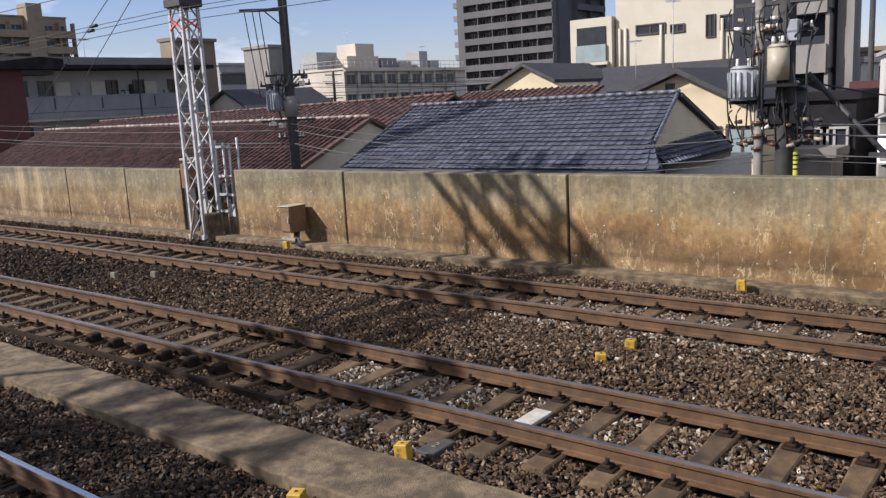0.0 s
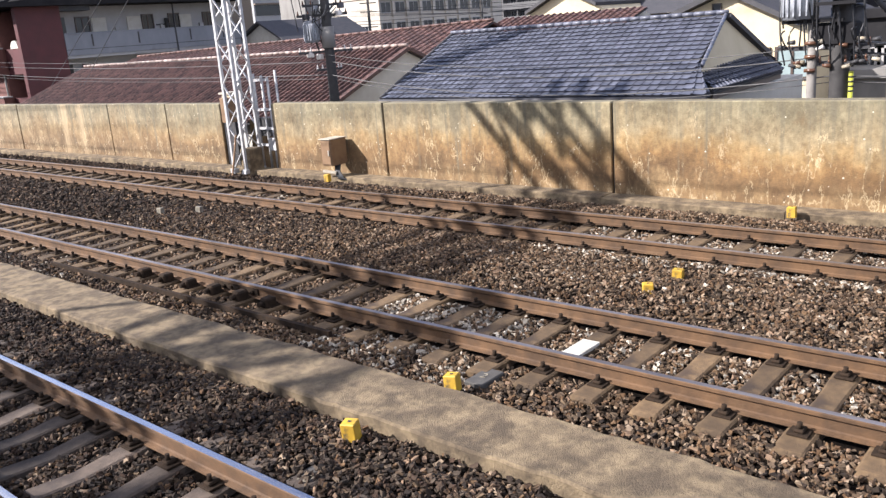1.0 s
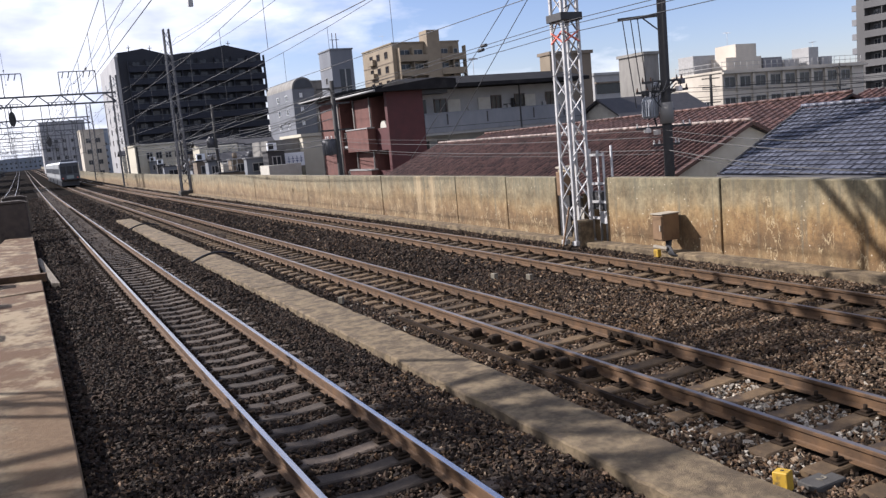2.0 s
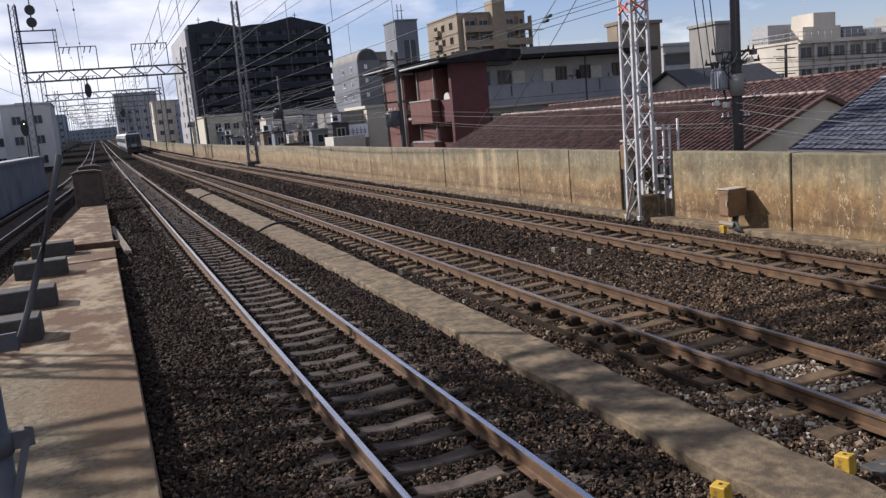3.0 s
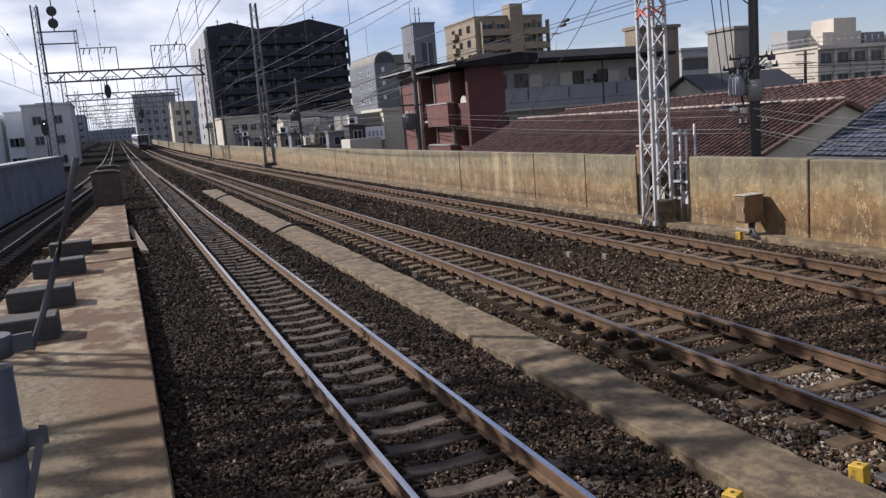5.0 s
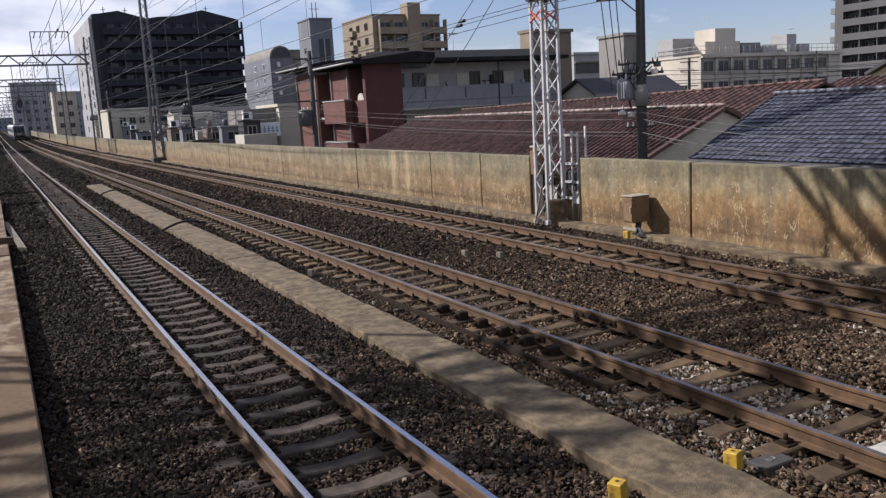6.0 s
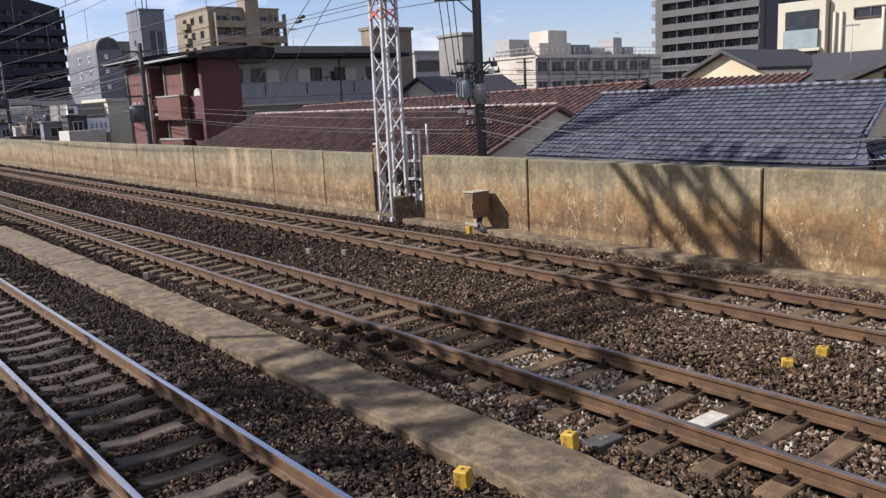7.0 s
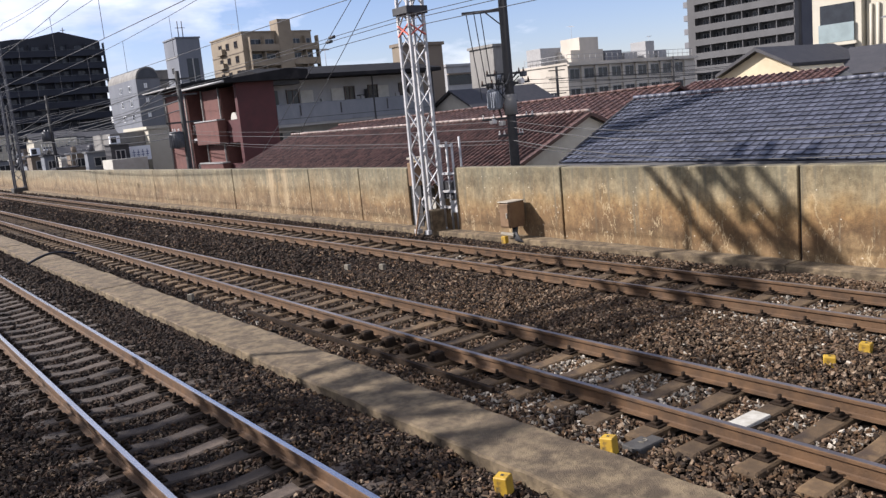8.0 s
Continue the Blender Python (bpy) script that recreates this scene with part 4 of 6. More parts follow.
        insulator_row(t, [(-0.12, l * u, z + 0.03) for u in (-0.95, -0.6, -0.25, 0.3, 0.65, 0.95)], M["ceramic"] if z > 3 else M["brown_ceramic"])
    for k in range(34):
        bm = bmesh.new()
        a = Vector((-0.25 + 0.05 * (k % 3), -0.5 + 0.045 * k + random.uniform(-0.1, 0.1), (3.5 if k % 3 else 2.3) + 0.05 * (k % 2)))
        b = Vector((-0.15, -0.65 + 0.052 * k, (4.25, 3.75, 1.95, 1.65)[k % 4]))
        m = a.lerp(b, 0.5) + Vector((-0.3, random.uniform(-0.2, 0.2), random.uniform(-0.1, 0.2)))
        pts = [a.lerp(m, u).lerp(m.lerp(b, u), u) for u in [i / 6 for i in range(7)]]
        tube_bm(bm, pts, 0.016)
        part("lead_wire", bm, M["wire"], t)
    for k in range(30):
        bm = bmesh.new()
        y, z = random.uniform(-0.75, 1.0), random.choice((1.62, 1.7, 1.98, 2.08, 4.0, 3.85))
        rod_bm(bm, (-0.2, y, z), (-0.2, y + 0.14, z + random.uniform(-0.05, 0.05)), 0.045, 0.03, 8)
        part("terminal_sleeve", bm, random.choice((M["ceramic"], M["brown_ceramic"], M["dark_steel"], M["trafo_warm"])), t)
    bm = bmesh.new()
    box_bm(bm, -0.28, -0.05, -0.28, -0.06, 3.55, 3.95, 0.02)
    part("switch_box", bm, M["trafo"], t)
    t2 = pole("utility_pole", 11.65, 4.16, -7.2, 6.5, 0.1, 0.085, M["pole_light"], "slim pale steel pole beside the loaded pole", 0.56, 0.8)
    for z in (1.8, 2.05, 1.55, 3.4):
        bm = bmesh.new()
        rod_bm(bm, (-0.12, -0.1, z), (-0.12, 0.1, z), 0.035, n=8)
        rod_bm(bm, (0, 0, z), (-0.12, 0, z), 0.03, n=6)
        part("insulator", bm, M["brown_ceramic"], t2)
    t3 = pole("utility_pole", 34.0, 6.9, -5.2, 6.2, 0.14, 0.1, M["pole"], "distant dark utility pole with a street arm")
    bm = bmesh.new()
    bar_bm(bm, (0, 0, 5.8), (0.2, -1.3, 5.9), 0.12)
    part("arm", bm, M["dark_steel"], t3)
    for x, y, h in ((13.5, 42.5, 6.2), (14.5, 78, 7.5), (15.0, 100, 8.0), (30, 51, 5.0), (56, 58, 6.2), (84, 66, 7.0), (13.5, 128, 8)):
        t4 = pole("utility_pole", x, y, -5.2, h, 0.17, 0.12, M["pole"], "dark concrete utility pole among the houses")
        for z in (h - 0.4, h - 1.2, h - 2.6):
            bm = bmesh.new()
            bar_bm(bm, (-0.8, 0.3, z), (0.8, -0.3, z), 0.09)
            part("crossarm", bm, M["dark_steel"], t4)
        if x in (13.5, 14.5) and y < 90:
            transformer(t4, -0.45, 0.1, h - 3.9, 0.35, 0.8, True, M["grey_steel"])
    # cables along the street behind the wall
    for k, (z, dx, r) in enumerate(((2.0, 0, 0.009), (1.8, 0.1, 0.013), (1.42, 0.05, 0.014), (1.3, 0.2, 0.008))):
        z1 = 0.56 + 0.8 * z
        wire_obj("street_cable", [(11.9 + dx * 0.6, -30, z1 + 0.2), (11.7 + dx * 0.6, 3.9, z1), (11.65 + dx * 0.6, 15.0, z1 + 0.3), (18.0 + dx, 62, z + 1.8)], r * 0.75, M["cable_grey"],
                 "grey street cable strung between utility poles", 0.32 + 0.03 * k)
    rng = random.Random(21)
    posts = [(13.5, 42.5), (14.5, 78), (15.0, 100), (13.5, 128), (20.0, 92), (24, 112), (28, 140), (18, 160)]
    for k in range(26):
        (xa, ya), (xb, yb) = rng.sample(posts, 2)
        wire_obj("street_cable", [(xa, ya, rng.uniform(2.6, 5.8)), (xb, yb, rng.uniform(2.6, 6.5))], 0.010 + 0.0001 * (ya + yb), M["wire"], "black street cable strung between utility poles", rng.uniform(0.3, 1.0))
    for k in range(8):
        x, y = rng.uniform(60, 100), rng.uniform(58, 70)
        wire_obj("street_cable", [(x - 22, y + 8, rng.uniform(4, 6.2)), (x + 14, y - 12, rng.uniform(4, 6.2))], 0.03, M["wire"], "black street cable over distant roofs", rng.uniform(0.3, 1.0))
    t5 = thing("guy_strut", "dark slanting strut and cross beam beside the loaded pole", "strut")
    bm = bmesh.new()
    rod_bm(bm, (12.13, 3.56, 2.92), (12.13, 1.76, 0.9), 0.04, n=8)
    part("strut", bm, M["dark_steel"], t5)
    bm = bmesh.new()
    bar_bm(bm, (12.02, 2.64, 1.66), (12.02, -2.5, 1.65), 0.07)
    bar_bm(bm, (12.12, -2.4, -5.2), (12.12, -2.4, 1.75), 0.1)
    part("beam", bm, M["dark_steel"], t5)
    bm = bmesh.new()
    rod_bm(bm, (11.7, 3.61, -5.2), (11.7, 3.61, 1.76), 0.036, n=10)
    t6 = thing("pole_guard", "yellow guard tube with black bands beside the pole", "guard")
    part("tube", bm, M["guard_yellow"], t6)
    for z in (1.46, 1.53, 1.6, 1.67):
        bm = bmesh.new()
        rod_bm(bm, (11.7, 3.61, z), (11.7, 3.61, z + 0.025), 0.039, n=10)
        part("band", bm, M["wire"], t6)
    t7 = thing("junction_box", "cream junction box with a pale lid beside the lattice mast", "junction box")
    one_box("box", (10.85, 11.1, 17.93, 18.3, 0.85, 1.66), M["cream"], t7)
    one_box("lid", (10.8, 11.15, 17.86, 18.36, 1.661, 1.71), M["bright_plate"], t7)
    one_box("post", (10.95, 11.03, 18.2, 18.28, -5.2, 0.849), M["dark_steel"], t7)
    for a, b in (((11.75, 3.8, 2.88), (17.5, -1.5, 2.0)), ((11.8, 3.75, 2.24), (24.0, 4.3, 2.0)), ((11.8, 3.75, 2.16), (24.0, 3.5, 2.2)), ((11.75, 3.7, 2.04), (11.8, -6, 2.1))):
        wire_obj("guy_cable", [a, b], 0.014, M["wire"], "black cable running off from the loaded pole", 0.25)
    for p, q in (((10.3, 16.8, 7.6), (15.5, 38, 1.6)), ((10.3, 16.9, 7.0), (15.0, 34, 1.6)), ((10.2, 16.8, 5.5), (11.75, 15.05, 6.7)), ((11.106, 15.66, 5.085), (11.256, 15.51, 3.02)), ((11.256, 15.55, 5.085), (11.405, 15.44, 3.1)), ((11.368, 15.44, 5.085), (11.518, 15.36, 2.95))):
        wire_obj("stay_wire", [p, q], 0.012, M["wire"], "thin steel stay wire", 0.02)


# ---- trackside things ----
def build_trackside():
    # equipment cabinet at the wall
    t = thing("equipment_cabinet", "rusty brown steel trackside cabinet on a post by the wall", "cabinet", at=pose(10.2, 13.56, 0.18))
    bm = bmesh.new()
    box_bm(bm, -0.21, 0.25, -0.16, 0.15, 0, 0.56, 0.012)
    part("body", bm, M["rust_box"], t)
    bm = bmesh.new()
    box_bm(bm, -0.24, 0.27, -0.17, 0.18, 0.56, 0.58, 0.006)
    part("lid", bm, M["bright_plate"], t, "pale overhanging lid")
    bm = bmesh.new()
    box_bm(bm, -0.228, -0.209, -0.14, 0.13, 0.03, 0.53, 0.006)
    d = part("door", bm, M["rust_box"], t)
    bm = bmesh.new()
    box_bm(bm, -0.25, -0.224, -0.12, -0.09, 0.22, 0.34, 0.004)
    part("handle", bm, M["bright_plate"], d)
    bm = bmesh.new()
    rod_bm(bm, (0.05, -0.02, -0.36), (0.05, -0.02, 0), 0.06, n=10)
    part("stand", bm, M["dark_steel"], t)
    bm = bmesh.new()
    bar_bm(bm, (-0.2, 0.16, -0.12), (-0.12, -0.16, -0.15), 0.05)
    part("bracket", bm, M["bright_plate"], t)
    for k in range(4):
        bm = bmesh.new()
        tube_bm(bm, [(0.0, -0.04 - 0.04 * k, 0), (-0.08, -0.1 - 0.04 * k, -0.12), (-0.1, -0.2 - 0.05 * k, -0.28), (0.0, -0.3 - 0.05 * k, -0.33)], 0.022, 6)
        part("conduit", bm, M["wire"], t)
    # concrete kilometre blocks, painted yellow
    bm = bmesh.new()
    box_bm(bm, -0.055, 0.055, -0.06, 0.06, -0.16, 0.0, 0.008)
    me = mesh_of("marker_block", bm, M["yellow"])
    bm = bmesh.new()
    box_bm(bm, -0.012, 0.012, -0.012, 0.012, 0.001, 0.004)
    bolt = mesh_of("mark", bm, M["dark_steel"])
    for x, y, top, turn, s, m in ((3.13, 4.42, -0.01, 18, 1, 0), (6.22, 4.16, -0.05, 30, 1, 0), (6.86, 4.10, -0.055, 12, 1, 0), (10.0, 3.86, 0.04, 8, 1, 0), (2.04, 4.53, -0.01, 22, 1, 0), (9.85, 13.45, 0.03, 10, 1, 0),
                                (6.33, 14.25, -0.02, 15, 0.95, 1), (6.75, 13.6, -0.03, 20, 0.9, 1), (3.25, 14.76, -0.05, 40, 0.8, 1)):
        ob = tagged(new("marker_block", me), "small worn yellow-painted concrete marker block in the ballast" if not m else "small faded whitish marker block in the ballast", "marker", group="marker blocks")
        ob.matrix_world = pose(x, y, top, random.uniform(-5, 5), random.uniform(-5, 5), turn)
        if m:
            ob.data = me.copy()
            ob.data.materials[0] = M["white_mark"]
            ob.scale = (s, s, s)
        b = new("mark", bolt)
        b.parent = ob
    # whitened middle of one sleeper
    bm = bmesh.new()
    box_bm(bm, 4.28, 4.68, 3.875, 4.065, -0.19, -0.152, 0.006)
    tagged(part("white_plate", bm, M["sleeper_white"]), "white-painted plate on a sleeper between rails", "plate")
    # joint plates on the second track
    for x in (3.964, 5.096):
        t = thing("rail_joint", "dark bolted joint plates on a rail", "rail joint", group="rail joints", at=pose(x, 8.6, 0))
        for s in (-1, 1):
            bm = bmesh.new()
            box_bm(bm, s * 0.02 - 0.012, s * 0.02 + 0.012, -0.45, 0.45, -0.125, -0.045, 0.005)
            p = part("splice_plate", bm, M["clip"], t)
            for k in range(6):
                bm = bmesh.new()
                rod_bm(bm, (s * 0.03, -0.36 + 0.144 * k, -0.085), (s * 0.065, -0.36 + 0.144 * k, -0.085), 0.022, n=6)
                part("bolt", bm, M["clip"], p)
    # side rail piece lying along the second track
    bm = bmesh.new()
    bar_bm(bm, (3.52, 6.4, -0.15), (3.47, 12.6, -0.15), 0.05, 0.06)
    tagged(part("guard_bar", bm, M["clip"]), "dark steel bar lying beside a rail", "steel bar")
    for k in range(6):
        bm = bmesh.new()
        y = 7.78 + 0.545 * k
        box_bm(bm, 3.72, 3.88, y - 0.07, y + 0.07, -0.17, -0.04, 0.02)
        rod_bm(bm, (3.74, y, -0.1), (3.66, y, -0.1), 0.035, n=8)
        tagged(part("rail_brace", bm, M["clip"]), "black iron brace clamped beside a rail", "rail brace", group="rail braces")
    for x, y, turn, text in ((3.5, 4.36, -84, "2"), (1.45, 4.39, -84, "10")):
        t = thing("number_plate_block", "dark sleeper end with a painted white number", "sleeper mark", group="sleeper marks", at=pose(x, y, -0.158))
        bm = bmesh.new()
        box_bm(bm, -0.17, 0.17, -0.1, 0.1, -0.1, 0.0, 0.01)
        part("end_block", bm, M["block"], t)
        cu = bpy.data.curves.new("painted_number", "FONT")
        cu.body, cu.size, cu.align_x, cu.align_y, cu.extrude = text, 0.13, "CENTER", "CENTER", 0.002
        cu.materials.append(M["white_mark"])
        nb = new("painted_number", cu)
        nb.parent = t
        nb.matrix_basis = pose(0, 0, 0.003, 0, 0, turn)
    # bent cables across the duct
    for y in (24.1, 39.5):
        pts = [(2.1 + 0.15 * k, y - 0.25 + 0.06 * k, -0.1 + 0.16 * math.sin(math.pi * k / 9)) for k in range(10)]
        bm = bmesh.new()
        tube_bm(bm, pts, 0.035, 6)
        tagged(part("cable_loop", bm, M["wire"]), "black cable arched over the concrete duct", "cable", group="cable loops")
    # walkway blocks
    for x, y, w in ((-3.42, 13.25, 1.08), (-3.32, 15.9, 1.06), (-3.25, 19.65, 1.04), (-3.18, 23.1, 1.0)):
        bm = bmesh.new()
        box_bm(bm, x - w / 2, x + w / 2, y - 0.28, y + 0.28, 0.08, 0.43, 0.02)
        tagged(part("concrete_block", bm, M["block"]), "dark grey concrete block standing on the walkway", "concrete block", group="walkway blocks")
    bm = bmesh.new()
    bar_bm(bm, (-3.9, 23.9, 0.16), (-1.6, 23.5, 0.12), 0.22, 0.2)
    tagged(part("cross_beam", bm, M["rail_side"]), "dark rusty beam laid across the walkway", "beam")
    bm = bmesh.new()
    prism_bm(bm, [(-1.5, 23.6, -0.2), (-1.32, 23.4, -0.2), (-1.62, 31.0, -0.2), (-1.8, 31.0, -0.2)], (0, 0, 0.12))
    tagged(part("edge_board", bm, M["board"]), "weathered grey-brown board lying beside the walkway", "board")
    # relay cabinets at the walkway's end
    for x, y, w, h in ((-2.42, 40.6, 1.2, 1.72), (-2.35, 48.0, 1.1, 1.75)):
        t = thing("relay_cabinet", "brown steel relay cabinet at the end of the walkway", "cabinet", group="relay cabinets", at=pose(x, y, -0.15))
        bm = bmesh.new()
        box_bm(bm, -w / 2, w / 2, -0.4, 0.4, 0, h, 0.03)
        part("body", bm, M["relay_brown"], t)
        bm = bmesh.new()
        prism_bm(bm, [(-w / 2 - 0.06, -0.46, h), (w / 2 + 0.06, -0.46, h), (w * 0.3, -0.46, h + 0.09), (-w * 0.3, -0.46, h + 0.09)], (0, 0.92, 0))
        part("lid", bm, M["relay_brown"], t)
        bm = bmesh.new()
        box_bm(bm, -w / 2 + 0.05, w / 2 - 0.05, -0.42, -0.398, 0.1, h - 0.08, 0.005)
        part("door", bm, M["relay_brown"], t)
    # the stayed post at the platform's end
    t = thing("stayed_post", "grey steel post with clamped flat stays at the platform end", "post")
    bm = bmesh.new()
    rod_bm(bm, (-2.155, 2.55, 0.05), (-2.155, 2.55, 2.22), 0.055, n=20)
    part("post", bm, M["grey_steel"], t)
    for z in (2.28, 2.0):
        bm = bmesh.new()
        rod_bm(bm, (-2.155, 2.55, z - 0.03), (-2.155, 2.55, z + 0.03), 0.063, n=20)
        bar_bm(bm, (-2.11, 2.55, z), (-2.04, 2.56, z), 0.014, 0.05)
        part("clamp", bm, M["grey_steel"], t)
    bm = bmesh.new()
    tube_bm(bm, [(-2.05 + 0.19 * u, 2.58, 2.25 + 0.40 * u + 0.13 * u * u) for u in (0, 0.25, 0.5, 0.75, 1)], 0.0105, 6)
    part("stay", bm, M["grey_steel"], t)
    bm = bmesh.new()
    bar_bm(bm, (-2.05, 2.56, 2.03), (-2.13, 2.5, 1.76), 0.022, 0.006, up=(0, 1, 0))
    part("stay", bm, M["grey_steel"], t)
    # platform under the camera
    bm = bmesh.new()
    box_bm(bm, -3.6, -0.75, -30, 0.9, -0.3, 1.12, 0.02)
    tagged(part("platform", bm, M["strip"]), "concrete station platform end", "platform", kind="structure")


def shadow_gantry():
    """Unseen gantry added to cast wall shadows, with line frames and strings of insulators."""
    t = thing("catenary_gantry", "unseen galvanised lattice cantilever gantry added to cast shadows on the line", "gantry", group="catenary gantries", at=pose(0, 16.85, 0))
    x0, x1, xm = -18.0, 3.9, -9.2
    bm = bmesh.new()
    lattice_bm(bm, 0.7, 0.55, -0.3, 12.2, 0.6, 0.085, 0.06, cx=xm)
    part("mast", bm, M["galv"], t)
    bm = bmesh.new()
    for yy in (-0.3, 0.3):
        for z in (8.9, 9.7):
            bar_bm(bm, (x0, yy, z), (x1, yy, z), 0.13)
        for k in range(22):
            a, b = x0 + (x1 - x0) * k / 22, x0 + (x1 - x0) * (k + 1) / 22
            bar_bm(bm, (a, yy, 8.9 if k % 2 else 9.7), (b, yy, 9.7 if k % 2 else 8.9), 0.07)
    part("beam", bm, M["galv"], t)
    for cx, tops in ((0.2, (10.35, 10.95)), (-4.6, (10.5,)), (-9.8, (10.6, 11.9)), (-14.6, (10.6, 11.9))):
        bm = bmesh.new()
        for dx in (-1.5, 0, 1.5):
            bar_bm(bm, (cx + dx, 0, 9.7), (cx + dx, 0, tops[-1]), 0.12)
        for z in tops:
            bar_bm(bm, (cx - 2.1, 0, z), (cx + 2.1, 0, z), 0.12)
        part("line_frame", bm, M["galv"], t)
        for dx in (-1.8, -0.9, 0.8, 1.8):
            for z in tops:
                bm = bmesh.new()
                for k in range(5):
                    rod_bm(bm, (cx + dx, 0, z - 0.14 * k - 0.05), (cx + dx, 0, z - 0.14 * k - 0.16), 0.14, 0.06, 10)
                part("insulator_string", bm, M["brown_ceramic"], t)
    for cx in (-6.8, 0.566):
        bm = bmesh.new()
        bar_bm(bm, (cx + 1.0, 0, 8.9), (cx + 1.0, 0, 5.7), 0.09)
        bar_bm(bm, (cx + 1.0, 0, 6.4), (cx, 0, 5.9), 0.06)
        part("drop_arm", bm, M["galv"], t)


shadow_gantry()
build_near_mast()
mast_far(10.15, 71.0, 13.6)
for gy, gx0, gx1, gz0, gz1, gt in ((118, -9.2, 10.6, 11.4, 12.6, 21), (165, -9.2, 10.6, 11.2, 12.3, 16), (215, -9, 10.6, 11.2, 12.3, 16), (270, -9, 10.6, 11.2, 12.3, 16), (330, -9, 10.6, 11, 12.2, 15), (400, -9, 10.6, 11, 12.2, 15), (480, -9, 10.6, 11, 12.2, 15)):
    gantry(gy, gx0, gx1, gz0, gz1, gt)
def side_frame():
    t = thing("disc_signal_mast", "dark steel line structure with two round discs on top", "signal mast")
    for x in (-8.9, -4.8):
        bm = bmesh.new()
        lattice_bm(bm, 0.4, 0.34, 12.0, 17.6 if x > -6 else 20.5, 0.6, 0.08, 0.05, cx=x, cy=118.0)
        part("upright", bm, M["grey_steel"], t)
    for z in (15.9, 17.4):
        bm = bmesh.new()
        bar_bm(bm, (-9.2, 118, z), (-4.6, 118, z), 0.16)
        part("crossbar", bm, M["grey_steel"], t)
    for z in (18.4, 19.9):
        bm = bmesh.new()
        rod_bm(bm, (-7.2, 117.5, z), (-7.2, 118.0, z), 0.6, n=20)
        part("disc", bm, M["dark_steel"], t)
    bm = bmesh.new()
    rod_bm(bm, (-7.2, 118.1, 17.4), (-7.2, 118.1, 21.5), 0.08, n=8)
    part("disc_post", bm, M["dark_steel"], t)


side_frame()
signal(-1.9, 117.3, 9.6, 11.45)
signal(-9.0, 104.0, 5.2, -0.3, (0.95, 0.72, 0.62))
signal(3.3, 164.3, 8.0, 11.3)
build_catenary()
build_poles()
build_trackside()


# ---- the town behind the wall ----
def roof_slope(parent, name, eave0, eave1, ridge0, ridge1, rows, cols, material, lift=0.05, wave=1.0, flat=False):
    """A tiled slope: courses that overlap, each tile a curved piece of its own island. Corners in plan and height."""
    e0, e1, r0, r1 = (Vector(p) for p in (eave0, eave1, ridge0, ridge1))
    nrm = (e1 - e0).cross(r0 - e0).normalized()
    if nrm.z < 0:
        nrm = -nrm
    vs, fs = [], []
    for j in range(rows):
        u0, u1 = j / rows, (j + 1.12) / rows
        for i in range(cols):
            a, b = i / cols, (i + 1) / cols
            base = len(vs)
            prof = ((a, 0.55), (a + (b - a) * 0.3, 0.0), (a + (b - a) * 0.62, 0.1), (a + (b - a) * 0.85, 1.0), (b, 0.6))
            if flat == "pan":
                prof = ((a, 0.0), (a + (b - a) * 0.6, 0.0), (a + (b - a) * 0.66, 0.9), (a + (b - a) * 0.82, 1.1), (b, 0.1))
            elif flat:
                prof = ((a, 1.0), (a + (b - a) * 0.13, 0.9), (a + (b - a) * 0.2, 0.0), (a + (b - a) * 0.6, 0.12), (b, 0.35))
            wob = random.uniform(-0.004, 0.004)
            for u, up in ((u0, 1.0), (u1, 0.15)):
                for c, h in prof:
                    p = e0.lerp(e1, c).lerp(r0.lerp(r1, c), min(u, 1.0))
                    vs.append(p + nrm * (lift * (up + wave * h) + wob))
            # the underside runs back below the course above the next one
            for c, h in prof:
                p = e0.lerp(e1, c).lerp(r0.lerp(r1, c), u0 + 0.16 / rows)
                vs.append(p + nrm * (-0.012))
            for k in range(4):
                fs.append((base + k, base + k + 1, base + 6 + k, base + 5 + k))
                fs.append((base + 10 + k, base + 11 + k, base + k + 1, base + k))
    me = bpy.data.meshes.new(name)
    me.from_pydata([tuple(v) for v in vs], [], fs)
    me.materials.append(material)
    ob = new(name, me)
    ob.parent = parent
    bm = bmesh.new()
    prism_bm(bm, [e0 - nrm * 0.02, e1 - nrm * 0.02, r1 - nrm * 0.02, r0 - nrm * 0.02], -nrm * 0.05)
    part("roof_deck", bm, M["roof_dark"], parent)
    return tagged(ob, kind="stuff")


def ridge_caps(parent, a, b, n, material, r=0.10):
    a, b = Vector(a), Vector(b)
    bm = bmesh.new()
    for k in range(n):
        p, q = a.lerp(b, k / n), a.lerp(b, (k + 1.05) / n)
        rod_bm(bm, p, q, r, r * 0.96, 8)
    tagged(part("ridge_cap", bm, material, parent), kind="stuff")


def solid(parent, name, pts, way, material, label=""):
    bm = bmesh.new()
    prism_bm(bm, pts, way)
    return part(name, bm, material, parent, label)


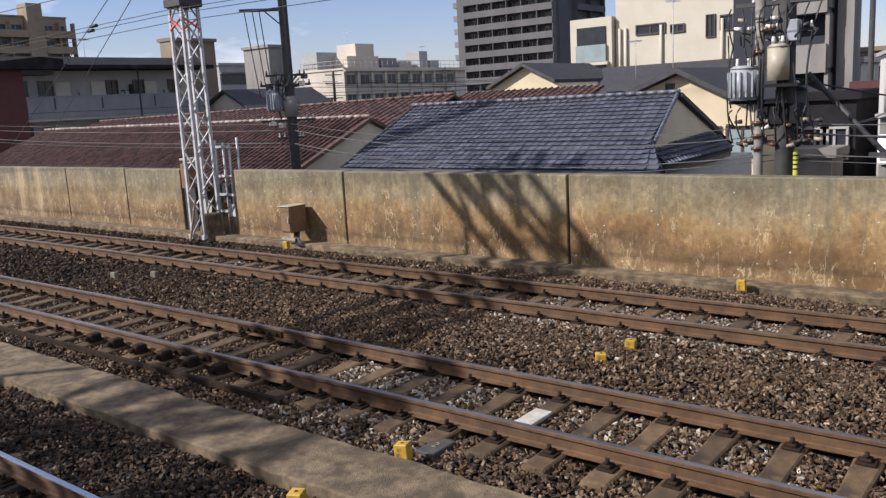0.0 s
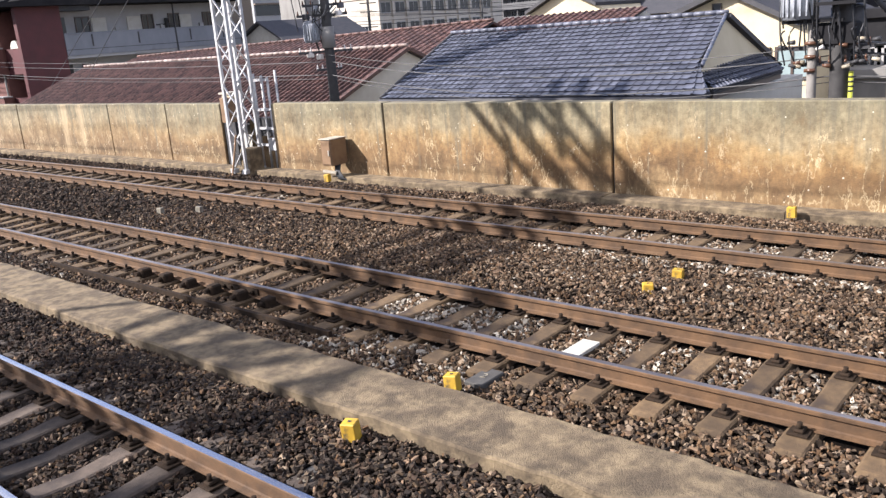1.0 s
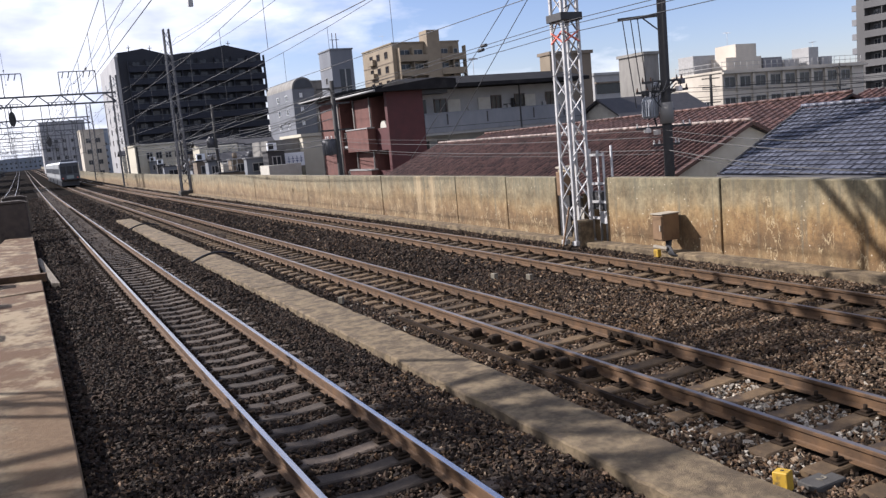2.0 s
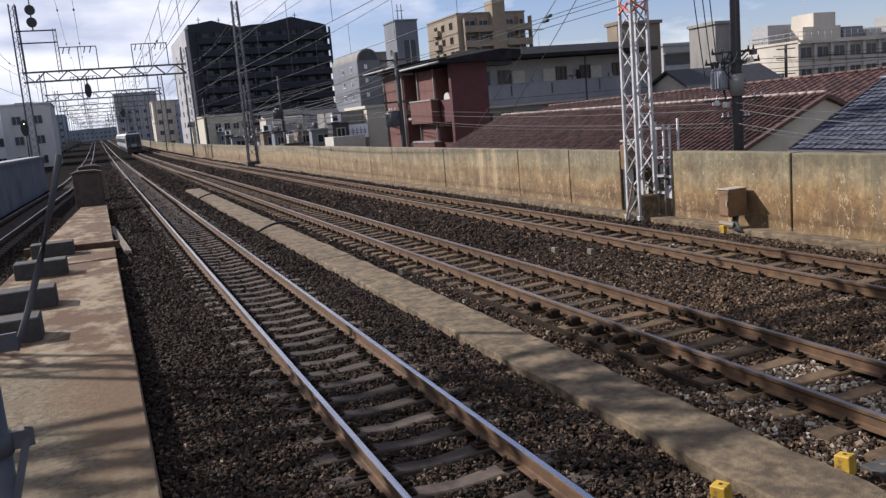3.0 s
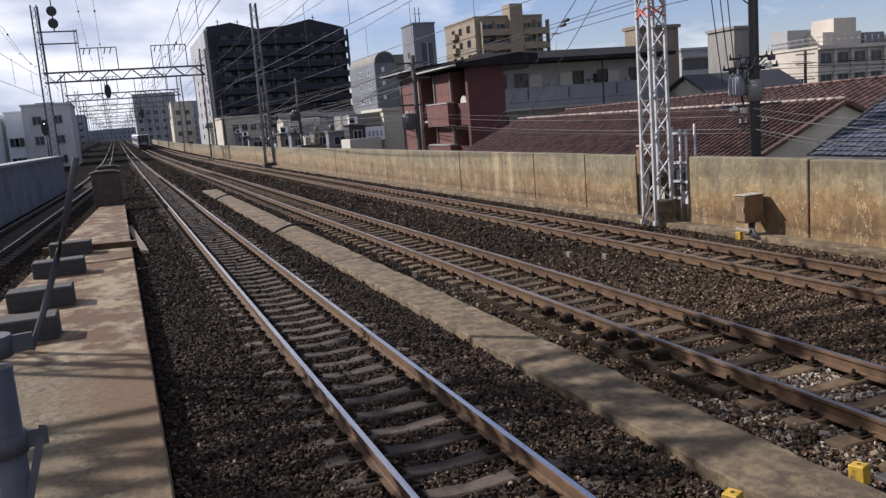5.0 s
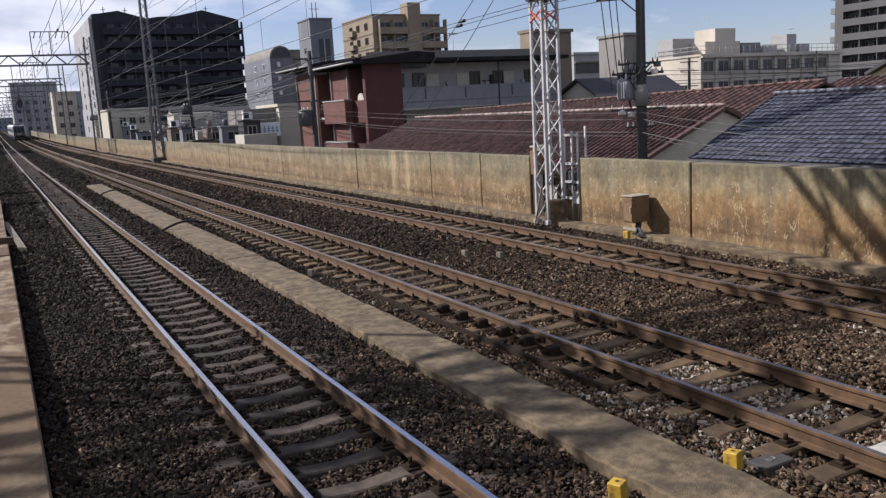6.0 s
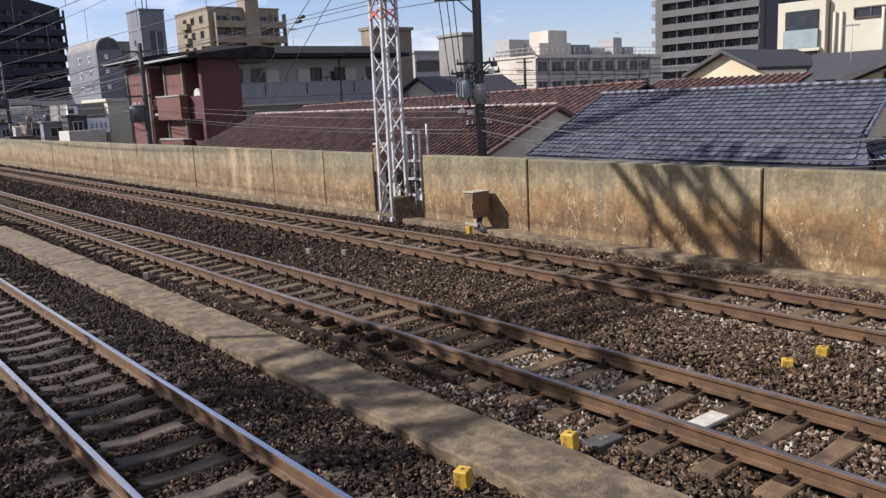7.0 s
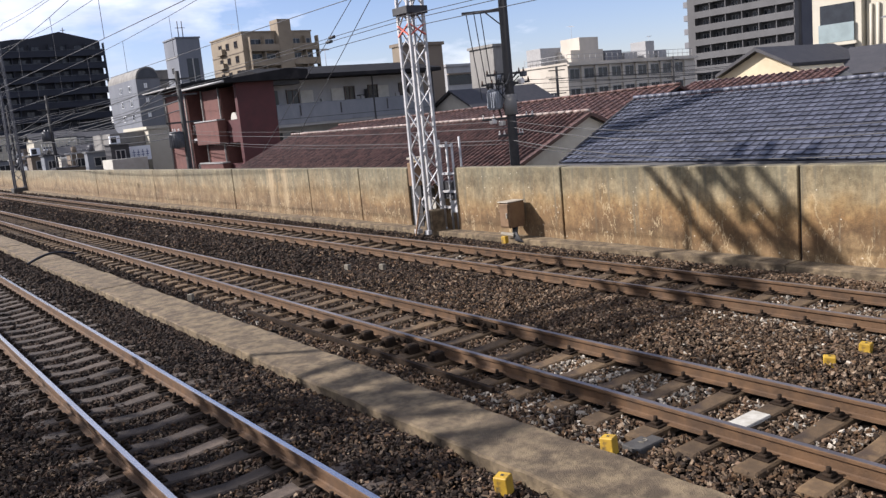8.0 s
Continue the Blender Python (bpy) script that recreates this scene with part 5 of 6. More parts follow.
def window(parent, x, y, z, w, h, face, frame_mat, pane_mat, mullion=True, depth=0.06):
    """A framed window on a wall that faces -x ('x') or -y ('y'); x, y, z its lower middle."""
    def b(bm, u0, u1, d0, d1, z0, z1):
        if face == "x":
            box_bm(bm, x - d1, x - d0, y + u0, y + u1, z + z0, z + z1)
        else:
            box_bm(bm, x + u0, x + u1, y - d1, y - d0, z + z0, z + z1)
    bm = bmesh.new()
    t = min(0.07, w * 0.09)
    for u0, u1, z0, z1 in ((-w / 2, -w / 2 + t, 0, h), (w / 2 - t, w / 2, 0, h), (-w / 2 + t, w / 2 - t, 0, t), (-w / 2 + t, w / 2 - t, h - t, h)):
        b(bm, u0, u1, -0.02, depth, z0, z1)
    if mullion:
        b(bm, -t / 2, t / 2, -0.02, depth * 0.8, t, h - t)
    f = part("window", bm, frame_mat, parent)
    bm = bmesh.new()
    b(bm, -w / 2 + t * 0.9, w / 2 - t * 0.9, 0.004, depth * 0.35, t * 0.9, h - t * 0.9)
    part("pane", bm, pane_mat, f)
    return f


def build_red_house():
    t = thing("tiled_house", "long low house with a dark red tiled roof behind the wall", "house", group="tiled houses")
    rx, rz, ex, ez, y0, y1 = 16.5, 2.38, 12.4, 0.72, 16.95, 36.3
    roof_slope(t, "roof_tiles", (ex, y0, ez), (ex, y1 - 0.1, ez), (rx, y0 + 0.1, rz), (rx, y1, rz), 17, 84, M["tile_red"], 0.026, 2.6, "pan")
    roof_slope(t, "roof_tiles", (rx + 4.1, y0, ez), (rx + 4.1, y1, ez), (rx, y0 + 0.1, rz), (rx, y1, rz), 12, 40, M["tile_red"])
    ridge_caps(t, (rx, y0 - 0.02, rz + 0.1), (rx, y1 + 0.1, rz + 0.1), 60, M["tile_cap"], 0.048)
    solid(t, "gable_wall", [(ex + 0.25, y0 + 0.12, ez + 0.02), (rx, y0 + 0.12, rz - 0.06), (rx + 3.9, y0 + 0.12, ez + 0.02), (rx + 3.9, y0 + 0.12, -5.2), (ex + 0.25, y0 + 0.12, -5.2)], (0, 0.15, 0), M["plaster"], "white plastered gable wall")
    bm = bmesh.new()
    bar_bm(bm, (ex, y0 - 0.02, ez - 0.02), (rx, y0 - 0.02, rz + 0.0), 0.12, 0.1)
    bar_bm(bm, (rx, y0 - 0.02, rz + 0.0), (rx + 4.1, y0 - 0.02, ez - 0.02), 0.12, 0.1)
    part("verge", bm, M["tile_red"], t)
    solid(t, "wall", [(ex + 0.4, y0 + 0.3, -5.2), (rx + 3.8, y0 + 0.3, -5.2), (rx + 3.8, y1, -5.2), (ex + 0.4, y1, -5.2)], (0, 0, 5.2 + ez), M["plaster"])
    # second house with the same tiles behind it
    t = thing("tiled_house", "house with a red-brown tiled roof behind the long house", "house", group="tiled houses")
    roof_slope(t, "roof_tiles", (19.0, 19.0, 1.5), (19.0, 44, 1.3), (23.5, 19.0, 2.98), (23.5, 44, 2.62), 16, 70, M["tile_red"], 0.026, 1.6, "pan")
    ridge_caps(t, (23.5, 19.0, 3.05), (23.5, 44, 2.7), 50, M["tile_red"], 0.055)
    solid(t, "wall", [(19.4, 19.2, -5.2), (27.5, 19.2, -5.2), (27.5, 44, -5.2), (19.4, 44, -5.2)], (0, 0, 6.4), M["plaster"])
    solid(t, "rear_slope", [(23.5, 19.0, 2.98), (28.0, 19.0, 1.5), (28.0, 44, 1.3), (23.5, 44, 2.62)], (0, 0, -0.1), M["tile_red"])
    t = thing("tiled_house", "house with a small red-brown tiled roof", "house", group="tiled houses")
    roof_slope(t, "roof_tiles", (21.5, 13.6, 2.0), (21.5, 19.5, 2.0), (25.0, 13.6, 3.05), (25.0, 19.5, 3.05), 12, 22, M["tile_red"], 0.026, 1.6, "pan")
    solid(t, "wall", [(22.0, 13.8, -5.2), (28.0, 13.8, -5.2), (28.0, 19.4, -5.2), (22.0, 19.4, -5.2)], (0, 0, 7.2), M["plaster"])
    solid(t, "gable", [(22.0, 13.8, 2.0), (25.0, 13.8, 2.98), (28.0, 13.8, 2.0)], (0, 5.6, 0), M["plaster"])


def build_blue_house():
    t = thing("tiled_house", "house with a blue-grey glazed tile roof close behind the wall", "house", group="tiled houses")
    rx, rz, ex, ez = 15.5, 2.66, 12.15, 1.36
    ya, yb = 7.05, 14.35
    roof_slope(t, "roof_tiles", (ex, 6.5, ez), (ex, 13.86, ez), (rx, ya, rz), (rx, yb, rz), 17, 42, M["tile_blue"], 0.042, 0.45, True)
    roof_slope(t, "roof_tiles", (ex, 6.02, ez), (ex, 6.52, ez), (13.4, 6.69, 1.845), (13.4, 6.71, 1.845), 6, 2, M["tile_blue"], 0.042, 0.6, True)
    roof_slope(t, "roof_tiles", (rx + 3.3, 7.0, ez), (rx + 3.3, yb, ez), (rx, ya, rz), (rx, yb, rz), 8, 20, M["tile_blue"], 0.05, 0.3)
    ridge_caps(t, (rx, ya - 0.05, rz + 0.07), (rx, yb + 0.05, rz + 0.07), 30, M["tile_blue"], 0.046)
    ridge_caps(t, (rx, yb + 0.02, rz + 0.03), (ex, 13.9, ez + 0.03), 16, M["roof_dark"], 0.045)
    ridge_caps(t, (rx, ya, rz + 0.03), (13.3, 6.62, 1.8), 14, M["tile_blue"], 0.04)
    # gable over a skirt roof
    solid(t, "gable_wall", [(12.7, 6.58, 1.3), (13.2, 6.66, 1.74), (rx, ya + 0.02, rz - 0.05), (18.3, ya + 0.02, 1.6), (18.3, ya + 0.02, 1.2)], (0, 0.14, 0), M["cream"], "cream gable wall")
    bm = bmesh.new()
    bar_bm(bm, (rx, ya - 0.03, rz), (17.9, ya - 0.03, 1.72), 0.14, 0.1)
    part("verge", bm, M["roof_dark"], t)
    roof_slope(t, "skirt_tiles", (16.5, 6.2, 1.44), (12.7, 6.12, 1.40), (17.2, 7.0, 1.76), (13.5, 6.88, 1.73), 5, 22, M["tile_blue"], 0.042, 0.6, True)
    ridge_caps(t, (12.45, 6.15, ez), (13.4, 6.8, 1.74), 6, M["tile_blue"], 0.07)
    bm = bmesh.new()
    rod_bm(bm, (ex - 0.07, 6.0, ez - 0.05), (ex - 0.07, 13.9, ez - 0.05), 0.06, n=8)
    part("gutter", bm, M["roof_dark"], t)
    bm = bmesh.new()
    box_bm(bm, 15.3, 15.5, ya - 0.06, ya + 0.04, 2.05, 2.27)
    part("vent", bm, M["frame_brown"], t)
    solid(t, "wall", [(12.6, 6.4, -5.2), (18.4, 6.4, -5.2), (18.4, 13.9, -5.2), (12.6, 13.9, -5.2)], (0, 0, 6.4), M["plaster"])
    solid(t, "skirt_soffit", [(16.5, 6.25, 1.38), (12.75, 6.17, 1.34), (13.45, 6.9, 1.34), (17.2, 7.0, 1.38)], (0, 0, -0.1), M["frame_brown"])


def gable_house(x, y0, y1, peak, zp, z0, z1, depth, wall_m, roof_m, label, base=-5.2):
    """A house whose gable faces the line, its ridge running away from it."""
    t = thing("gable_house", label, "house", group="gable houses")
    solid(t, "gable_wall", [(x, y0, base), (x, y0, z0), (x, peak, zp), (x, y1, z1), (x, y1, base)], (depth, 0, 0), wall_m)
    for ya, za, s in ((y0, z0, -1), (y1, z1, 1)):
        k = (zp - za) / (peak - ya)
        yo = ya + s * 0.35
        zo = za + k * (yo - ya)
        solid(t, "roof", [(x - 0.35, peak, zp + 0.03), (x - 0.35, yo, zo + 0.03), (x - 0.35, yo, zo + 0.17), (x - 0.35, peak, zp + 0.19)], (depth + 0.6, 0, 0), roof_m)
    return t


def block(name, label, cat, x0, x1, y0, y1, z1, wall_m, base=-5.2, group="town buildings"):
    t = thing(name, label, cat, group=group)
    one_box("wall", (x0, x1, y0, y1, base, z1), wall_m, t)
    one_box("roof", (x0 - 0.15, x1 + 0.15, y0 - 0.15, y1 + 0.15, z1, z1 + 0.25), wall_m, t)
    return t


def windows_on(t, face, fixed, lo, hi, z_first, storey, floors, count, w, h, pane=None, frame=None):
    for f in range(floors):
        for k in range(count):
            c = lo + (hi - lo) * (k + 0.5) / count
            x, y = (fixed, c) if face == "x" else (c, fixed)
            window(t, x, y, z_first + f * storey, w, h, face, frame or M["frame"], pane or M["pane"], depth=0.12)


def balconies_on(t, face, fixed, lo, hi, z_first, storey, floors, out, m, rail_h=1.1, cell=0):
    for f in range(floors):
        z = z_first + f * storey
        bm = bmesh.new()
        if face == "x":
            box_bm(bm, fixed - out, fixed + 0.01, lo, hi, z - 0.18, z)
            box_bm(bm, fixed - out, fixed - out + 0.12, lo, hi, z, z + rail_h)
            for k in range(cell + 1):
                y = lo + (hi - lo) * k / max(cell, 1)
                box_bm(bm, fixed - out + 0.13, fixed, y - 0.08, y + 0.08, z, z + storey - 0.2)
        else:
            box_bm(bm, lo, hi, fixed - out, fixed + 0.01, z - 0.18, z)
            box_bm(bm, lo, hi, fixed - out, fixed - out + 0.12, z, z + rail_h)
            for k in range(cell + 1):
                x = lo + (hi - lo) * k / max(cell, 1)
                box_bm(bm, x - 0.08, x + 0.08, fixed - out + 0.13, fixed, z, z + storey - 0.2)
        part("balcony", bm, m, t)


def build_town():
    # apartment house: gallery facade, maroon stair wall, brick wing
    t = thing("apartment_house", "low apartment house of red brick, maroon stair wall and pale galleries", "building", group="town buildings")
    one_box("gallery_wing", (22.36, 35.2, 51.2, 58.0, -5.2, 5.9), M["gallery"], t)
    for z in (3.0, 0.2):
        g = one_box("gallery", (22.4, 35.2, 49.96, 51.19, z - 0.16, z), M["gallery"], t)
        for x0, x1 in ((22.4, 29.86), (29.94, 35.2)):
            one_box("parapet_panel", (x0, x1, 49.9, 50.03, z + 0.01, z + 1.25), M["gallery_front"], g)
            one_box("parapet_cap", (x0, x1, 49.87, 50.06, z + 1.251, z + 1.33), M["gallery_front"], g)
        one_box("parapet_seam", (22.4, 35.2, 49.885, 49.898, z + 0.34, z + 0.37), M["roof_dark"], g)
        for x in (24.1, 27.2, 31.0, 33.6):
            one_box("slit", (x - 0.05, x + 0.05, 49.88, 49.898, z + 0.5, z + 1.2), M["roof_dark"], g)
        for x, w in ((24.3, 0.95), (28.75, 0.85), (30.7, 0.85), (33.4, 0.9)):
            window(t, x, 51.2, z + 1.0, w, 1.3, "y", M["frame_brown"], M["pane"], True, 0.08)
        for x in (25.35, 27.75, 31.55, 34.4):
            d = one_box("door", (x - 0.48, x + 0.48, 51.12, 51.198, z + 0.02, z + 2.2), M["plaster"], t)
            one_box("door_handle", (x + 0.34, x + 0.4, 51.08, 51.118, z + 0.95, z + 1.12), M["dark_steel"], d)
        # flat dark panel stands in for the shade of an open passage
        one_box("dark_passage", (22.4, 23.2, 51.15, 51.198, z + 0.01, z + 2.3), M["pane"], t)
        for x in (26.4, 29.6, 32.6):
            one_box("meter_box", (x, x + 0.3, 51.05, 51.198, z + 1.1, z + 1.6), M["frame"], t)
    one_box("lintel", (22.38, 24.3, 49.95, 51.19, 5.62, 5.89), M["parapet"], t)
    for x in (29.9, 35.1):
        bm = bmesh.new()
        rod_bm(bm, (x, 49.86, -5.2), (x, 49.86, 5.9), 0.05, n=8)
        part("downpipe", bm, M["dark_steel"], t)
    one_box("stair_wall", (19.75, 22.35, 49.85, 50.25, -5.2, 6.05), M["maroon"], t, "maroon stair wall")
    one_box("brick_wing", (20.8, 22.35, 50.26, 64.0, -5.2, 5.9), M["brick_red"], t)
    for y0, y1, top in ((52.15, 55.5, 5.75), (58.3, 62.9, 6.2)):
        one_box("brick_pier", (19.6, 20.79, y0, y1, -5.2, top), M["brick_red"], t)
    for z in (-0.6, 2.2):
        b = one_box("balcony", (19.1, 19.59, 52.0, 56.0, z, z + 1.5), M["brick_red"], t)
        one_box("balcony_rail", (19.05, 19.62, 51.95, 56.05, z + 1.501, z + 1.58), M["frame"], b)
        one_box("loggia_front", (19.78, 19.95, 50.26, 52.14, z, z + 1.45), M["maroon"], t)
        window(t, 20.8, 56.9, z + 1.2, 2.2, 2.0, "x", M["frame_brown"], M["pane"])
        window(t, 20.8, 51.2, z + 1.5, 1.5, 1.7, "x", M["frame_brown"], M["pane"])
        one_box("balcony_floor", (19.7, 20.79, 55.6, 58.2, z + 0.3, z + 0.45), M["gallery"], t)
        bm = bmesh.new()
        for k in range(9):
            rod_bm(bm, (19.75, 55.75 + 0.29 * k, z + 0.45), (19.75, 55.75 + 0.29 * k, z + 1.35), 0.03, n=6)
        bar_bm(bm, (19.75, 55.6, z + 1.38), (19.75, 58.2, z + 1.38), 0.06)
        part("balcony_railing", bm, M["dark_steel"], t)
    pts = [(0, 50.3 + 0.5 * (1 - math.cos(a)), 3.66 + 0.45 * math.sin(a)) for a in [math.pi * k / 8 for k in range(9)]]
    solid(t, "plaster_arch", [(19.77, y, z) for _, y, z in pts], (0.12, 0, 0), M["plaster"], "white plaster arch in the loggia")
    solid(t, "roof", [(22.0, 49.3, 5.92), (35.6, 49.3, 5.92), (35.6, 49.3, 6.15), (22.0, 49.3, 6.15)], (0, 9.2, 0), M["roof_black"])
    solid(t, "roof", [(22.0, 49.3, 6.16), (22.0, 53.6, 6.95), (22.0, 58.4, 6.16)], (13.6, 0, 0), M["roof_black"])
    for y0, y1, z in ((49.2, 56.9, 6.0), (56.91, 65.0, 6.35)):
        solid(t, "roof", [(18.75, y0, z - 0.1), (24.6, y0, z - 0.1), (24.6, y0, z + 0.5), (23.2, y0, z + 0.62), (18.75, y0, z + 0.1)], (0, y1 - y0, 0), M["roof_black"])
        bm = bmesh.new()
        rod_bm(bm, (18.7, y0, z), (18.7, y1, z), 0.07, n=8)
        part("gutter", bm, M["frame"], t)
    for y in (52.3, 55.35, 58.5, 62.7):
        bm = bmesh.new()
        rod_bm(bm, (19.52, y, -3), (19.52, y, 5.8), 0.06, n=8)
        part("downpipe", bm, M["flat_wall"], t)
    # charcoal block of flats
    t = thing("apartment_block", "tall charcoal apartment block with balcony bands, pale end wall", "building", group="town buildings")
    solid(t, "wall", [(21.3, 205, -5.2), (21.3, 205, 28.1), (23.2, 205, 28.3), (26.9, 205, 28.9), (33.0, 205, 27.2), (36.1, 205, 27.6), (39.5, 205, 27.7), (45.9, 205, 29.1), (54.4, 205, 26.9), (54.4, 205, -5.2)], (0, 20, 0), M["charcoal"])
    one_box("end_wall", (20.6, 21.28, 205.6, 244.0, -5.2, 27.3), M["tower_pale"], t, "pale grey end wall")
    for y in (212, 222, 232):
        for k in range(8):
            one_box("end_window", (20.52, 20.6, y, y + 1.6, 2.0 + 2.85 * k, 3.3 + 2.85 * k), M["pane"], t)
    one_box("end_ledge", (20.5, 20.6, 205.6, 244.0, 21.6, 21.8), M["pane"], t)
    balconies_on(t, "y", 205, 23.2, 54.9, -2.0, 2.85, 10, 1.5, M["charcoal_band"], 1.15, 8)
    windows_on(t, "y", 205, 23.6, 54.0, -1.6, 2.85, 10, 10, 1.7, 1.9, M["pane"], M["charcoal_band"])
    for k in range(10):
        one_box("balcony_rail", (23.2, 54.9, 203.42, 203.5, -0.84 + 2.85 * k, -0.74 + 2.85 * k), M["parapet"], t)
    for x, z in ((29.0, 28.3), (47.5, 28.8), (24.3, 28.5)):
        bm = bmesh.new()
        rod_bm(bm, (x, 208, z - 0.6), (x, 208, z + 1.6), 0.1, n=6)
        bar_bm(bm, (x - 0.5, 208, z + 1.0), (x + 0.5, 208, z + 1.0), 0.12)
        part("antenna", bm, M["dark_steel"], t)
    # slim grey building with a barrel roof
    t = thing("barrel_roof_building", "slim blue-grey building with a barrel-vaulted roof", "building", group="town buildings")
    one_box("wall", (49.1, 53.7, 165.0, 184.3, -5.2, 14.9), M["blue_grey"], t)
    pts = [(51.4 + 2.3 * math.cos(a), 164.9, 14.9 + 2.2 * math.sin(a)) for a in [math.pi * k / 14 for k in range(15)]]
    solid(t, "roof", pts, (0, 19.5, 0), M["flat_wall"])
    pts = [(51.4 + 2.0 * math.cos(a), 164.8, 14.9 + 1.9 * math.sin(a)) for a in [math.pi * k / 14 for k in range(15)]]
    solid(t, "roof_end", pts, (0, 0.09, 0), M["parapet"], "grey end of the vault")
    for y in (175.6, 169.4):
        for z in (13.2, 10.4, 7.6, 4.8):
            window(t, 49.1, y, z - 0.6, 1.5, 1.2, "x", M["sign_white"], M["pane"], True, 0.12)
    windows_on(t, "y", 165.0, 49.6, 52.0, 4.6, 2.8, 4, 1, 0.7, 1.0, M["sign_white"])
    block("roof_house", "small pale rooftop block behind the barrel roof", "building", 54.0, 56.6, 168, 174, 16.3, M["flat_wall"])
    # stair tower and tan flats
    t = block("stair_tower", "slim blue-grey concrete tower with a roof antenna", "building", 52.6, 57.0, 150, 156.6, 20.5, M["blue_grey"])
    # no hollow here: a flat dark sheet draws the recess's shade
    one_box("recess", (54.1, 56.3, 149.93, 150, 10, 16.9), M["pane"], t)
    one_box("recess_post", (55.1, 55.3, 149.85, 149.929, 10, 16.9), M["frame"], t)
    one_box("side_ledge", (52.5, 52.6, 150.2, 156.4, 17.2, 17.5), M["frame"], t)
    window(t, 52.6, 153.4, 14.4, 1.2, 1.2, "x", M["frame"], M["pane"])
    bm = bmesh.new()
    for dx in (0, 0.8):
        rod_bm(bm, (54 + dx, 152, 20.4), (54 + dx, 152, 23.8), 0.09, n=6)
        bar_bm(bm, (53.5 + dx, 152, 22.6), (54.5 + dx, 152, 22.6), 0.09)
    part("antenna", bm, M["dark_steel"], t)
    t = block("apartment_block", "tan apartment block with deep balconies and a bright lift shaft", "building", 66.2, 81.1, 152, 167.7, 21.5, M["tan"])
    one_box("lift_shaft", (73.3, 76.1, 150.6, 154, -5.2, 23.8), M["tan"], t, "bright tan lift shaft")
    balconies_on(t, "y", 152, 67.2, 73.2, -1.6, 2.8, 8, 1.5, M["tan"], 1.1, 2)
    balconies_on(t, "y", 152, 76.2, 81.9, -1.6, 2.8, 8, 1.5, M["tan"], 1.1, 2)
    windows_on(t, "y", 152, 67.4, 73, -1.5, 2.8, 8, 2, 2.3, 2.1)
    windows_on(t, "y", 152, 76.4, 81, -1.5, 2.8, 8, 2, 1.8, 2.1)
    for k in range(7):
        z = 2.2 + 2.8 * k
        for y in (155.2, 159.3, 163.0):
            window(t, 66.2, y, z, 1.4, 1.3, "x", M["frame_brown"], M["pane"], True, 0.12)
        one_box("side_balcony", (65.4, 66.19, 160.6, 163.6, z - 0.7, z + 0.4), M["tan"], t)
        one_box("floor_band", (66.1, 66.19, 152.1, 167.6, z - 1.05, z - 0.85), M["brown"], t)
    # brown box, low long roof, grey slab
    t = block("brown_tower", "brown flat-topped stair tower behind the mast", "building", 36.95, 40.95, 56.0, 57.5, 8.4, M["brown"])
    # lighter tan sheet puts the sunlight on this side into the colour
    one_box("lit_panel", (36.89, 36.949, 56.0, 57.4, -5.2, 8.4), M["tan"], t)
    t = block("low_office", "low brown-grey office with ribbon windows", "building", 51.9, 58.6, 70, 78, 7.5, M["gallery"])
    for z in (1.0, 3.3, 5.6):
        one_box("ribbon_window", (52.1, 58.4, 69.95, 69.999, z, z + 1.0), M["pane"], t)
        one_box("ledge", (51.9, 58.6, 69.7, 69.99, z + 1.05, z + 1.2), M["brown"], t)
    t = block("stair_tower", "pale grey concrete stair tower", "building", 49.5, 51.24, 59.5, 63, 8.4, M["flat_wall"])
    t = gable_house(36, 46.2, 51.0, 48.7, 4.2, 2.9, 3.2, 8, M["plaster"], M["roof_dark"], "white house with a grey gabled roof")
    # school-like white building
    t = block("school_building", "old white concrete building with rows of windows", "building", 73.2, 98.4, 73.4, 81.7, 7.2, M["school"])
    for z in (5.35, 2.95, 0.55):
        for k in range(9):
            window(t, 74.3 + 2.55 * k, 73.4, z, 1.75, 1.3, "y", M["frame"], M["pane"], True, 0.1)
            one_box("pier", (75.35 + 2.55 * k, 75.75 + 2.55 * k, 73.12, 73.4, z - 0.5, z + 1.6), M["school"], t)
    one_box("cornice", (73.0, 98.6, 72.9, 73.24, 7.0, 7.2), M["school"], t)
    windows_on(t, "x", 73.2, 74.5, 80.5, 2.8, 2.4, 1, 2, 1.2, 1.2)
    one_box("roof_house", (76.6, 82.6, 76.0, 80, 7.46, 9.1), M["school"], t)
    one_box("roof_house", (78.5, 82.0, 76.2, 79.6, 9.101, 10.7), M["school"], t)
    one_box("roof_house", (83.2, 86.5, 76.2, 79.6, 7.46, 8.9), M["tower_grey"], t)
    one_box("roof_house", (90.0, 91.8, 75.0, 77.6, 7.46, 9.8), M["gallery"], t)
    one_box("roof_plant", (73.6, 77.2, 78.4, 81.0, 7.46, 9.7), M["frame"], t)
    one_box("roof_plant", (86.8, 89.4, 76.0, 78.0, 7.46, 8.5), M["frame"], t)
    one_box("water_tank", (93.0, 95.0, 75.5, 77.5, 7.46, 8.6), M["gallery"], t)
    bm = bmesh.new()
    for k in range(25):
        rod_bm(bm, (73.4 + k * 1.03, 73.6, 7.4), (73.4 + k * 1.03, 73.6, 8.4), 0.035, n=4)
    for k in range(8):
        rod_bm(bm, (73.4, 73.6 + k * 1.1, 7.4), (73.4, 73.6 + k * 1.1, 8.4), 0.035, n=4)
    for z in (7.9, 8.4):
        bar_bm(bm, (73.4, 73.6, z), (98.2, 73.6, z), 0.05)
